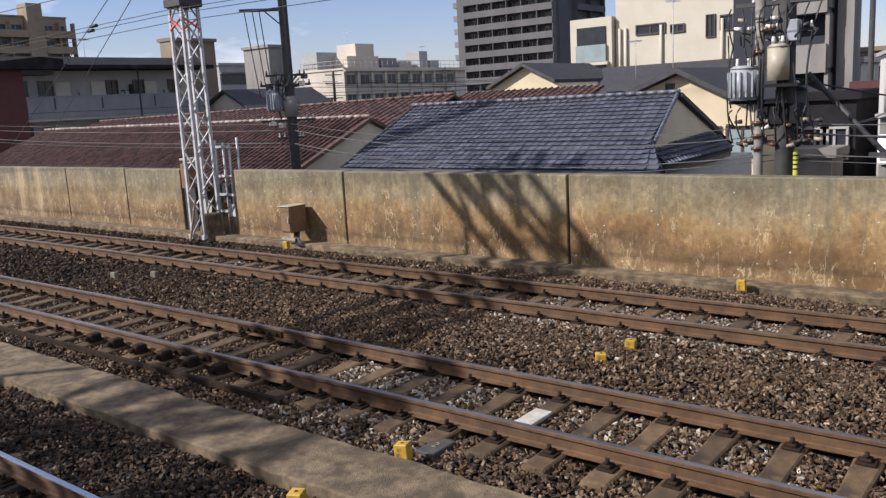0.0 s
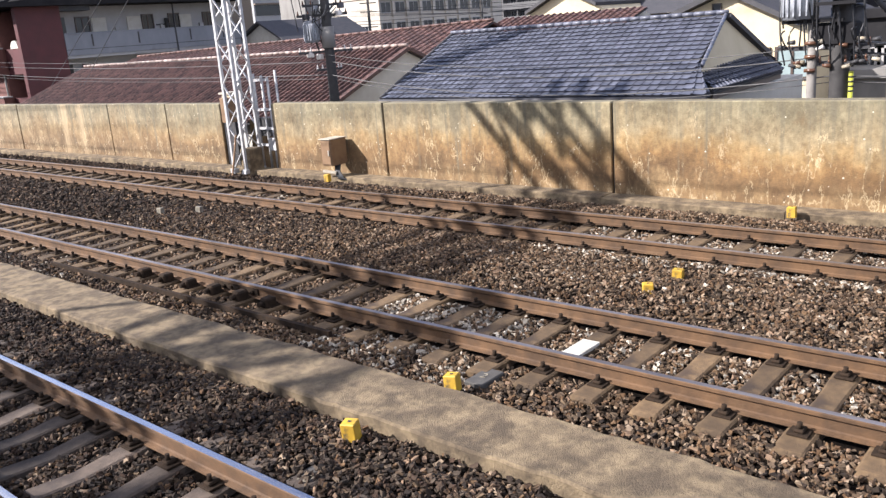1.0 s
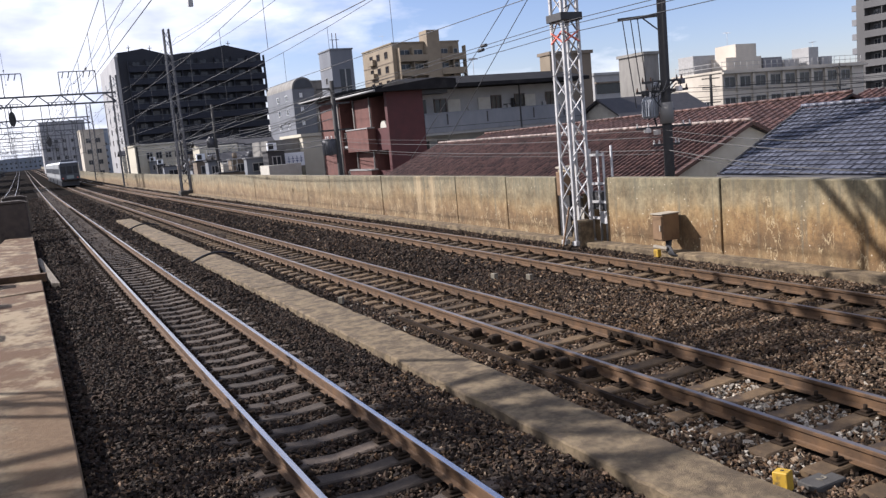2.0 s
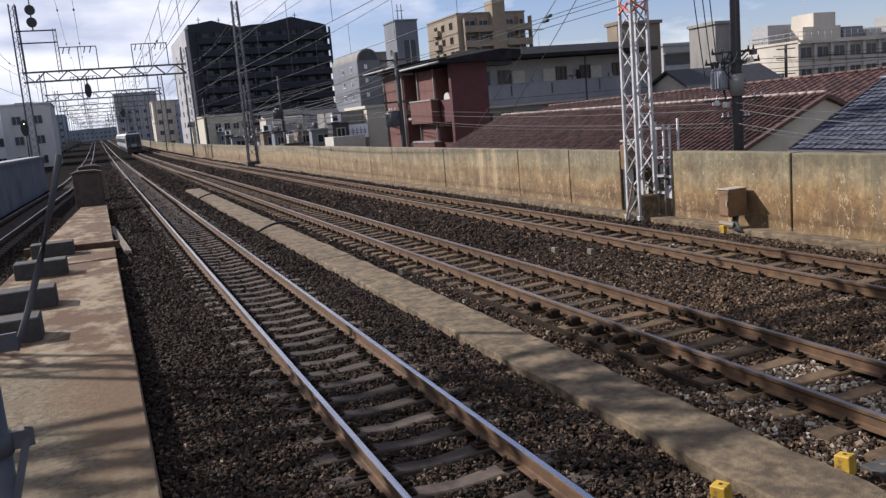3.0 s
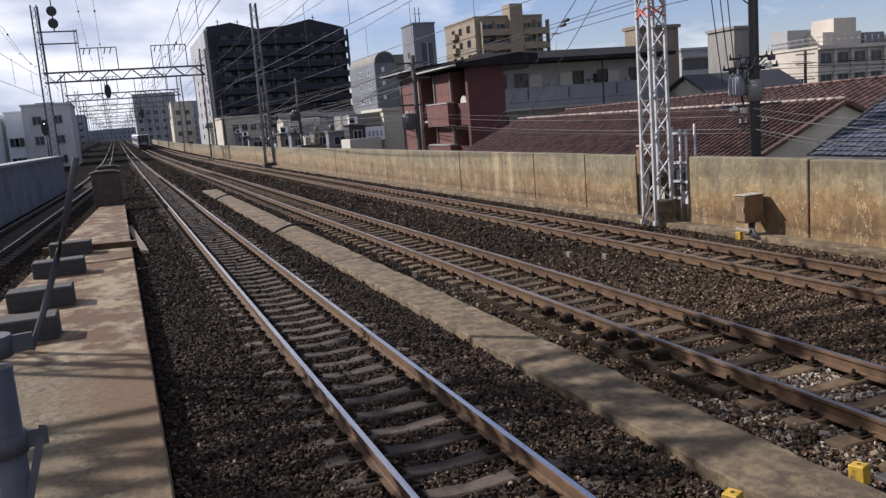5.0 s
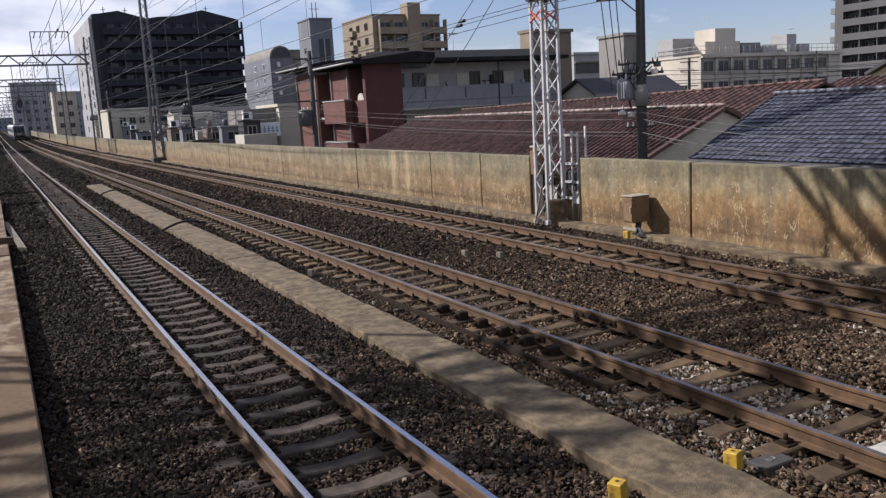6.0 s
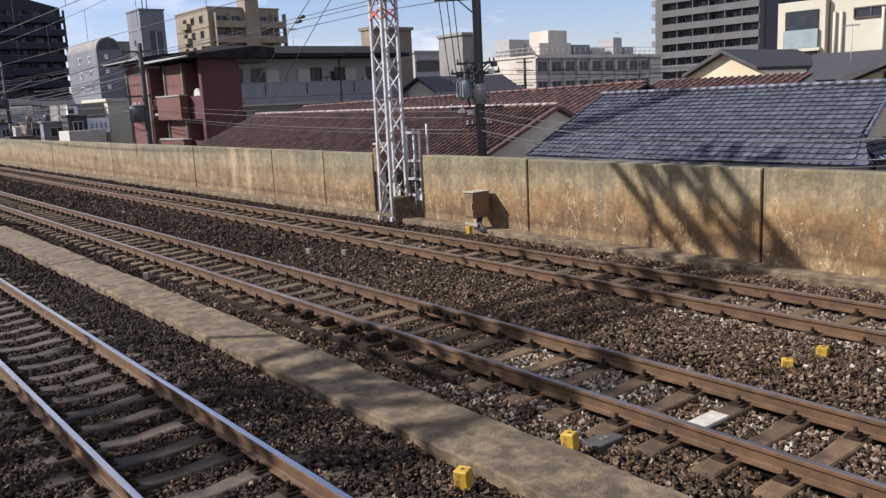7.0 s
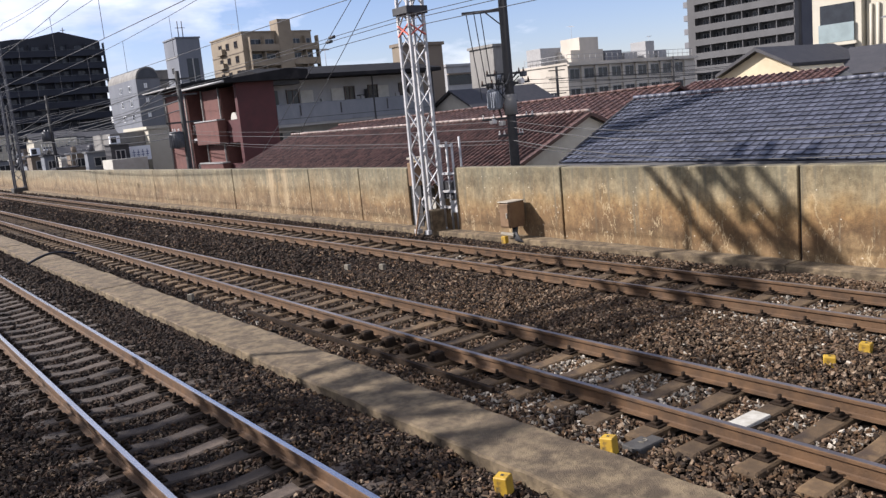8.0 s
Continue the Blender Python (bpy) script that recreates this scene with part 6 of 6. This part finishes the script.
        bar_bm(bm, (73.4, 73.6, z), (73.4, 81.4, z), 0.05)
    part("railing", bm, M["frame"], t)
    # tall grey flats
    t = block("apartment_tower", "tall grey apartment tower with balcony rows", "building", 150, 169, 87.3, 112.6, 46, M["tower_mid"])
    balconies_on(t, "x", 150, 87.6, 109.8, 0.5, 2.8, 14, 1.6, M["tower_mid"], 1.15, 6)
    windows_on(t, "x", 150, 88.2, 109.2, 0.7, 2.8, 14, 9, 1.4, 2.0, M["pane"])
    for k in range(14):
        one_box("end_balcony", (150.4, 152.0, 112.6, 113.9, 0.3 + 2.8 * k, 1.5 + 2.8 * k), M["tower_grey"], t)
    # darker sheet and balconies; this side's shade is put into their colour
    one_box("side_face", (150.2, 169, 87.05, 87.28, -5, 46), M["tower_dark"], t, "side face darkened for shade")
    balconies_on(t, "y", 87.05, 156, 168.5, 0.5, 2.8, 14, 1.2, M["tower_dark"], 1.1, 2)
    # cream flats
    t = thing("cream_flats", "pale cream flats with a glazed balcony", "building", group="town buildings")
    one_box("wall", (47, 58, 14.6, 23.9, -5.2, 9.6), M["cream_pale"], t)
    one_box("balcony_wing", (46.6, 56, 24.0, 26.9, -5.2, 7.4), M["cream_pale"], t)
    for z in (3.4, 5.2 - 4.4, 5.35):
        # dark sheets on the wall stand for shade inside the balconies
        one_box("balcony_recess", (46.52, 46.6, 24.4, 26.4, z, z + 1.5), M["pane"], t)
    one_box("balcony_glass", (46.42, 46.5, 24.35, 26.45, 4.7, 5.75), M["pane_pale"], t, "pale green glass balcony front")
    one_box("balcony_slab", (46.35, 46.6, 24.2, 26.6, 4.5, 4.68), M["cream_pale"], t)
    for y, z, w, h in ((21.6, 6.1, 1.9, 0.62), (19.9, 6.05, 0.9, 0.5), (17.9, 5.6, 0.55, 1.3), (16.6, 5.9, 1.5, 0.9)):
        window(t, 47, y, z, w, h, "x", M["frame_brown"], M["pane"], depth=0.1)
    for y in (23.6, 23.2, 20.9, 17.2, 16.0):
        bm = bmesh.new()
        rod_bm(bm, (46.9, y, 2.5), (46.9, y, 6.6), 0.09, n=8)
        part("pipe", bm, M["cream_pale"], t)
    one_box("roof_railing", (47.2, 50, 21.0, 23.5, 9.6, 10.4), M["blue_grey"], t)
    # gable houses
    gable_house(32.0, 23.6, 19.1, 21.2, 4.15, 3.0, 3.15, 6, M["cream"], M["roof_dark"], "cream house with a dark gabled roof")
    gable_house(22.3, 13.2, 7.35, 9.75, 3.2, 1.9, 2.0, 8, M["cream"], M["roof_dark"], "cream house with a dark gable roof and brown windows")
    t = [o for o in scene.objects if o.name.startswith("gable_house")][-1]
    window(t, 22.3, 7.9, 0.75, 0.95, 0.9, "x", M["frame_brown"], M["pane_pale"])
    window(t, 22.3, 8.75, 0.75, 0.5, 0.9, "x", M["frame_brown"], M["pane_pale"])
    window(t, 22.3, 10.05, 2.55, 0.28, 0.4, "x", M["frame_brown"], M["pane"], False)
    t = thing("tiled_house", "house with a long dark slate roof", "house", group="tiled houses")
    solid(t, "roof", [(34, 12.5, 2.8), (38.5, 12.5, 4.05), (43, 12.5, 2.8)], (0, 8.0, 0), M["roof_dark"])
    one_box("wall", (34.6, 42.4, 12.7, 20.2, -5.2, 2.79), M["brown"], t)
    # dark flats and the pale column
    t = thing("dark_flats", "dark narrow apartment building with grey balconies and a pale column", "building", group="town buildings")
    one_box("wall", (37, 38.9, 8.75, 13.2, -5.2, 13), M["charcoal"], t)
    balconies_on(t, "x", 37, 9.0, 11.2, -1.6, 2.45, 6, 1.0, M["flat_wall"], 1.0)
    one_box("column", (36.7, 38, 8.1, 8.74, -5.2, 13), M["flat_wall"], t, "pale vertical column")
    one_box("wall_low", (33, 36.5, 9.0, 12.5, -5.2, 1.6), M["maroon"], t)
    for k, (x0, x1, y0, y1, z, m) in enumerate(((30, 34, 4.6, 6.6, 2.45, "maroon"), (25.5, 29, 5.6, 7.3, 2.2, "roof_black"), (24.0, 25.4, 5.9, 6.9, 0.6, "flat_wall"), (52, 60, 4.5, 12, 4.3, "brown"), (40, 44, 8.45, 9.6, 3.5, "plaster"), (46, 52, 6, 8.5, 3.4, "parapet"), (30, 34, 5.9, 8.6, 0.5, "brown"))):
        t = block("house", "small plain house at the street", "house", x0, x1, y0, y1, z, M[m])
        windows_on(t, "x", x0, y0 + 0.3, y1 - 0.3, z - 1.8, 2.6, 1, 2, 0.8, 1.0)
    # white house with a shuttered annex at the street corner
    t = thing("white_house", "white-rendered house with a sloping top and a grey shuttered annex", "house", group="town buildings")
    solid(t, "wall", [(24, 4.73, -5.2), (24, 4.73, 3.36), (24, 2.6, 4.15), (24, -1.5, 3.6), (24, -1.5, -5.2)], (5, 0, 0), M["white_render"])
    solid(t, "roof", [(23.9, 4.83, 3.34), (23.9, 4.83, 3.44), (23.9, 2.6, 4.27), (23.9, -1.6, 3.72), (23.9, -1.6, 3.6), (23.9, 2.6, 4.16)], (5.2, 0, 0), M["frame"], "grey roof edge")
    bm = bmesh.new()
    rod_bm(bm, (23.93, 4.55, 3.3), (23.93, 4.55, 1.85), 0.045, n=8)
    rod_bm(bm, (23.93, 4.38, 3.3), (23.93, 4.38, 1.85), 0.03, n=8)
    part("downpipe", bm, M["frame"], t)
    one_box("annex", (22, 23.98, -1.0, 4.32, -5.2, 1.78), M["flat_wall"], t, "grey rendered annex")
    one_box("annex_roof", (21.85, 23.97, -1.1, 4.42, 1.79, 1.88), M["frame"], t)
    sh = one_box("shutter_frame", (21.95, 21.99, 1.2, 3.85, -2.0, 1.6), M["frame"], t)
    for k in range(17):
        one_box("slat", (21.925, 21.947, 1.25, 3.8, -1.9 + 0.2 * k, -1.75 + 0.2 * k), M["parapet"], sh)
    t = thing("air_conditioner", "white air conditioner unit on the street corner house", "air conditioner")
    one_box("casing", (21.62, 21.93, 3.98, 4.28, 0.62, 1.36), M["sign_white"], t)
    one_box("grille", (21.6, 21.618, 4.03, 4.23, 0.72, 1.02), M["frame"], t)
    one_box("wall_bracket", (21.7, 21.99, 4.05, 4.2, 0.55, 0.618), M["dark_steel"], t)
    # along the line, further off
    t = block("clinic", "cream two-storey building with a white sign board", "building", 20.7, 27, 71.5, 78, 3.8, M["cream_pale"])
    one_box("annex", (17.8, 20.68, 72.5, 78, -5.2, 3.7), M["flat_wall"], t)
    one_box("annex", (16.6, 19.4, 68.5, 71.4, -5.2, 1.6), M["plaster"], t)
    sg = thing("sign_board", "white sign board with dark blue marks above the wall", "sign")
    one_box("board", (18.85, 20.6, 71.25, 71.35, 1.3, 2.5), M["sign_white"], sg)
    for k in range(4):
        x = 19.05 + 0.37 * k
        bm = bmesh.new()
        box_bm(bm, x, x + 0.27, 71.235, 71.246, 1.75, 1.8)
        box_bm(bm, x, x + 0.27, 71.235, 71.246, 1.95, 2.0)
        box_bm(bm, x + 0.11, x + 0.16, 71.22, 71.234, 1.6, 2.2)
        part("sign_mark", bm, M["sign_blue"], sg)
    rng = random.Random(5)
    names = ("plaster", "cream_pale", "flat_wall", "parapet", "brown", "tan", "roof_dark")
    for k in range(26):
        x, y = rng.uniform(13.5, 30), 66 + 5.6 * k + rng.uniform(-2, 2)
        if k < 3:
            x += 10
        w, d, h = rng.uniform(4, 7), rng.uniform(4, 6), rng.uniform(1.6, 4.6)
        if rng.random() < 0.5:
            g = gable_house(x, y + d, y, y + d / 2, h + 0.9, h, h, w, M[rng.choice(names[:4])], M["roof_dark"], "small gabled house beyond the wall")
        else:
            g = block("house", "small flat-roofed house beyond the wall", "house", x, x + w, y, y + d, h, M[rng.choice(names)])
        windows_on(g, "y", y, x + 0.5, x + w - 0.5, h - 1.9, 2.6, 1, 2, 1.2, 1.1)
    t = block("yellow_hall", "pale yellow hall with a flat white roof edge", "building", 13.2, 20.0, 128, 140, 5.2, M["cream_pale"])
    windows_on(t, "y", 128, 14.5, 19.8, 3.2, 2.6, 1, 4, 0.9, 1.0)
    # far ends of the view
    # distance haze is put into these pale and blue-grey wall colours
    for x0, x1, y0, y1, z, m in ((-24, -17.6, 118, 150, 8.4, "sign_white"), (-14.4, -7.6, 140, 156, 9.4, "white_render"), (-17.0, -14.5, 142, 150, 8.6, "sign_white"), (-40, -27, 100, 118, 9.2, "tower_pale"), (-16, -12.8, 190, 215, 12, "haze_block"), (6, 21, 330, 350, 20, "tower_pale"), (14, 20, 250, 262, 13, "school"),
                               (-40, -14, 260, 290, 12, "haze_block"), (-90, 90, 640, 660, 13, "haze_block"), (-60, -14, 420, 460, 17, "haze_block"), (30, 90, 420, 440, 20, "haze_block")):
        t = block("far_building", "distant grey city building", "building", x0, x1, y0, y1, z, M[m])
        windows_on(t, "y", y0, x0 + 0.5, x1 - 0.5, 0.5, 3.0, min(5, int(z / 3)), max(2, int((x1 - x0) / 3)), 1.3, 1.3)
    rng = random.Random(11)
    for k in range(46):
        a = radians(6 + 96 * (k + 0.5) / 46)
        dd = rng.uniform(120, 230)
        x, y = dd * math.sin(a), dd * math.cos(a)
        if abs(y - 98) < 30 and x > 120 or x < 15:
            continue
        h = rng.uniform(2.2, 4.2)
        t = block("far_house", "distant low house of the town", "house", x, x + rng.uniform(8, 16), y, y + rng.uniform(8, 14), h, M[rng.choice(names)])


def roof_clutter():
    """Condenser units, tanks, rails and pipes on the low roofs along the line."""
    rng = random.Random(17)
    for k in range(30):
        y = 70 + 2.1 * k + rng.uniform(-0.8, 0.8)
        x = 12.6 + 0.035 * (y - 70) + rng.uniform(0, 5.5)
        z = rng.uniform(1.2, 2.8)
        stand = thing("roof_stand", "grey steel stand with a small flat roof beyond the wall", "stand", group="roof stands")
        w, d = rng.uniform(1.0, 2.6), rng.uniform(1.0, 2.0)
        one_box("stand_wall", (x, x + w, y, y + d, -5.2, z), M[rng.choice(("flat_wall", "parapet", "brown", "parapet_grey", "gallery_front", "roof_dark"))], stand)
        one_box("stand_top", (x - 0.12, x + w + 0.12, y - 0.12, y + d + 0.12, z + 0.004, z + 0.12), M[rng.choice(("frame", "roof_dark", "roof_dark"))], stand)
        window(stand, x + w / 2, y, z - 1.2, w * 0.55, 0.8, "y", M["frame"], M["pane"])
        kind = k % 3
        if kind == 0:
            ac = thing("air_conditioner", "white air conditioner unit on a low roof", "air conditioner", group="roof air conditioners")
            one_box("casing", (x + 0.1, x + 0.9, y + 0.2, y + 0.5, z + 0.125, z + 0.75), M["sign_white"], ac)
            one_box("grille", (x + 0.18, x + 0.6, y + 0.185, y + 0.199, z + 0.2, z + 0.66), M["dark_steel"], ac)
        elif kind == 1:
            rl = thing("roof_railing", "thin steel railing round a low roof", "railing", group="roof railings")
            for i in range(5):
                bm = bmesh.new()
                rod_bm(bm, (x + w * i / 4, y, z + 0.12), (x + w * i / 4, y, z + 1.1), 0.03, n=6)
                part("post", bm, M["frame"], rl)
            for zz in (0.62, 1.1):
                bm = bmesh.new()
                bar_bm(bm, (x, y, z + zz), (x + w, y, z + zz), 0.05)
                part("rail", bm, M["frame"], rl)
        else:
            tk = thing("water_tank", "dull round water tank on a low roof", "tank", group="roof tanks")
            bm = bmesh.new()
            rod_bm(bm, (x + 0.5, y + 0.5, z + 0.125), (x + 0.5, y + 0.5, z + 0.62), 0.24, n=12)
            rod_bm(bm, (x + 0.5, y + 0.5, z + 0.62), (x + 0.5, y + 0.5, z + 0.7), 0.24, 0.08, n=12)
            part("tank_body", bm, M[rng.choice(("grey_steel", "brown", "parapet"))], tk)


def antenna(x, y, z, h, turn):
    t = thing("roof_antenna", "thin metal television antenna on a roof", "antenna", group="roof antennas", at=pose(x, y, z, 0, 0, turn))
    bm = bmesh.new()
    rod_bm(bm, (0, 0, -0.3), (0, 0, h), 0.02, n=6)
    part("antenna_mast", bm, M["galv"], t)
    bm = bmesh.new()
    bar_bm(bm, (-0.7, 0, h - 0.1), (0.7, 0, h - 0.1), 0.02)
    for k in range(8):
        bar_bm(bm, (-0.65 + 0.18 * k, -0.3, h - 0.1), (-0.65 + 0.18 * k, 0.3, h - 0.1), 0.016)
    part("antenna_head", bm, M["galv"], t)


for spot in ((33.5, 14.6, 3.2, 3.4, 20), (31, 9.6, 3.0, 1.5, 70), (36, 17.5, 3.6, 1.6, 30), (28.5, 53.6, 6.9, 1.3, 50), (79, 78, 10.2, 2.2, 10), (40, 58, 8.9, 2.2, 30), (67, 158, 20.7, 3.2, 0), (45, 212, 28, 3.0, 20), (92, 76, 8.2, 2.4, 60)):
    antenna(*spot)
build_red_house()
build_blue_house()
build_town()
roof_clutter()


# ---- train on the middle track ----
def build_train():
    t = thing("train", "silver commuter train seen from its dark rear end", "train")
    for k in range(4):
        bm = bmesh.new()
        box_bm(bm, -1.4, 1.4, 0.25 + 18 * k, 17.8 + 18 * k, 0.95, 3.75, 0.25)
        part("coach", bm, M["train_body"], t)
        bm = bmesh.new()
        box_bm(bm, -1.25, 1.25, 1.5 + 18 * k, 16.5 + 18 * k, 0.15, 0.95, 0.05)
        part("underframe", bm, M["train_dark"], t)
        for s in (-1, 1):
            bm = bmesh.new()
            box_bm(bm, s * 1.39 - 0.02, s * 1.39 + 0.02, 1.0 + 18 * k, 17.0 + 18 * k, 1.95, 2.8, 0.01)
            part("window_band", bm, M["train_dark"], t)
    bm = bmesh.new()
    box_bm(bm, -1.3, 1.3, 0.12, 0.32, 1.0, 3.6, 0.1)
    part("end_face", bm, M["train_dark"], t, "dark end face")
    for x in (-0.85, 0, 0.85):
        bm = bmesh.new()
        box_bm(bm, x - 0.32, x + 0.32, 0.08, 0.14, 2.0, 3.1, 0.02)
        part("end_window", bm, M["pane"], t)
    bm = bmesh.new()
    box_bm(bm, -0.5, 0.5, 0.09, 0.119, 1.25, 1.75, 0.01)
    part("end_plate", bm, M["pane_pale"], t, "pale plate on the dark end")
    for x in (-1.0, 1.0):
        bm = bmesh.new()
        rod_bm(bm, (x, 0.05, 1.35), (x, 0.13, 1.35), 0.12, n=12)
        part("tail_lamp", bm, M["red_tape"], t)
    for k in range(4):
        bm = bmesh.new()
        box_bm(bm, -0.9, 0.9, 3.5 + 18 * k, 6.5 + 18 * k, 3.752, 4.05, 0.08)
        box_bm(bm, -0.9, 0.9, 11.0 + 18 * k, 14.0 + 18 * k, 3.752, 4.05, 0.08)
        part("roof_unit", bm, M["train_dark"], t)
    return t


train = build_train()


# ---- loose stones of the ballast ----
def scatter(name, boxes, seed):
    rg = np.random.default_rng(seed)
    cube = np.array([(x, y, z) for x in (-1, 1) for y in (-1, 1) for z in (-1, 1)]) * 0.62
    tri = np.array([(0, 1, 3), (0, 3, 2), (4, 6, 7), (4, 7, 5), (0, 4, 5), (0, 5, 1), (2, 3, 7), (2, 7, 6), (0, 2, 6), (0, 6, 4), (1, 5, 7), (1, 7, 3)])
    P, S = [], []
    for x0, x1, y0, y1, per, size in boxes:
        n = int((x1 - x0) * (y1 - y0) * per)
        x, y = rg.uniform(x0, x1, n), rg.uniform(y0, y1, n)
        keep = ~((x > 2.28) & (x < 3.07) & (rg.random(n) > np.clip((y - 24) / 34, 0.01, 0.6)))
        for c, pitch, phase, half in ((0.566, 0.527, 6.46, 0.98), (4.53, 0.545, 3.97, 0.98), (8.22, 0.6, 5.76, 0.9)):
            off = np.abs((y - phase + pitch / 2) % pitch - pitch / 2)
            keep &= ~((np.abs(x - c) < 0.66) & (off < 0.10) & (rg.random(n) > 0.04))
            keep &= ~((np.abs(x - c) >= 0.66) & (np.abs(x - c) < half) & (off < 0.10) & (rg.random(n) > (0.12 if c == 4.53 else 0.6)))
            for s in (-1, 1):
                keep &= ~(np.abs(x - c - s * 0.566) < 0.085)
        x, y = x[keep], y[keep]
        z = np.array([bed_height(a, b) for a, b in zip(x, y)]) + rg.uniform(-0.012, 0.014, len(x))
        P.append(np.stack([x, y, z], 1))
        S.append(size * rg.uniform(0.6, 1.45, len(x)))
    P, S = np.concatenate(P), np.concatenate(S)
    n = len(P)
    shape = cube[None] * rg.uniform(0.5, 1.3, (n, 8, 3)) * np.stack([rg.uniform(1.1, 1.8, n), rg.uniform(0.75, 1.15, n), rg.uniform(0.38, 0.7, n)], 1)[:, None]
    q = rg.normal(size=(n, 4))
    # most lie flat, at any heading; some stand on edge
    tip = rg.random(n) > 0.35
    q[tip, 1:3] *= 0.3
    q /= np.linalg.norm(q, axis=1)[:, None]
    w, a, b, c = q.T
    R = np.stack([1 - 2 * (b * b + c * c), 2 * (a * b - c * w), 2 * (a * c + b * w), 2 * (a * b + c * w), 1 - 2 * (a * a + c * c), 2 * (b * c - a * w), 2 * (a * c - b * w), 2 * (b * c + a * w), 1 - 2 * (a * a + b * b)], 1).reshape(n, 3, 3)
    V = np.einsum("nij,nkj->nki", R, shape) * (S / 2)[:, None, None] + P[:, None]
    F = tri[None] + (np.arange(n) * 8)[:, None, None]
    me = bpy.data.meshes.new(name)
    me.vertices.add(n * 8)
    me.vertices.foreach_set("co", V.astype(np.float32).ravel())
    me.loops.add(n * 36)
    me.loops.foreach_set("vertex_index", F.astype(np.int32).ravel())
    me.polygons.add(n * 12)
    me.polygons.foreach_set("loop_start", (np.arange(n * 12) * 3).astype(np.int32))
    me.update(calc_edges=True)
    me.shade_flat()
    me.materials.append(M["stone"])
    # shade as colour: darker copies thicken with y and below x 3.6
    me.materials.append(M["stone_shaded"])
    shade_share = np.clip((P[:, 1] - 8.0) / 9.0, 0.0, 0.85) + np.clip((3.6 - P[:, 0]) / 2.5, 0.0, 0.75)
    in_shade = (rg.random(n) < shade_share).astype(np.int32)
    me.polygons.foreach_set("material_index", np.repeat(in_shade, 12))
    return tagged(new(name, me), "loose grey-brown crushed stones of the ballast", "ballast stones", kind="stuff")


scatter("pale_ballast_stones", [(7.2, 9.0, 2.0, 6.4, 240, 0.05), (4.0, 5.1, 1.5, 6.4, 110, 0.05), (5.3, 7.2, 1.0, 7.0, 14, 0.046), (4.2, 5.0, 4.7, 6.6, 300, 0.055), (3.2, 3.9, 4.4, 6.6, 190, 0.055), (3.1, 3.9, 11.5, 14.5, 60, 0.06), (8.0, 8.7, 12.4, 15.0, 90, 0.06)], 9).data.materials[0] = M["stone_pale"]
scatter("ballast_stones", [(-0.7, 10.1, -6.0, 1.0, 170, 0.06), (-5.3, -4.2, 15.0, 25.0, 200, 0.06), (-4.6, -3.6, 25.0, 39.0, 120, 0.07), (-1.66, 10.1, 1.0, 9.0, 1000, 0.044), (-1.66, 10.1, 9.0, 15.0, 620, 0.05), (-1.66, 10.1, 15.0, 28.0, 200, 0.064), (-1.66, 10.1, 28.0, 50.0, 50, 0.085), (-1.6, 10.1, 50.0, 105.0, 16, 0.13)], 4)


def motions():
    walk(train, [(t, pose(4.53, y, grade(y), math.degrees(math.atan(min(0.01024, 6.4e-5 * (y - 60)))))) for t, y in ((0.0, 82), (1.0, 109), (2.0, 135), (3.3, 177), (4.0, 197), (5.4, 226), (6.0, 237), (8.0, 270))])


motions()
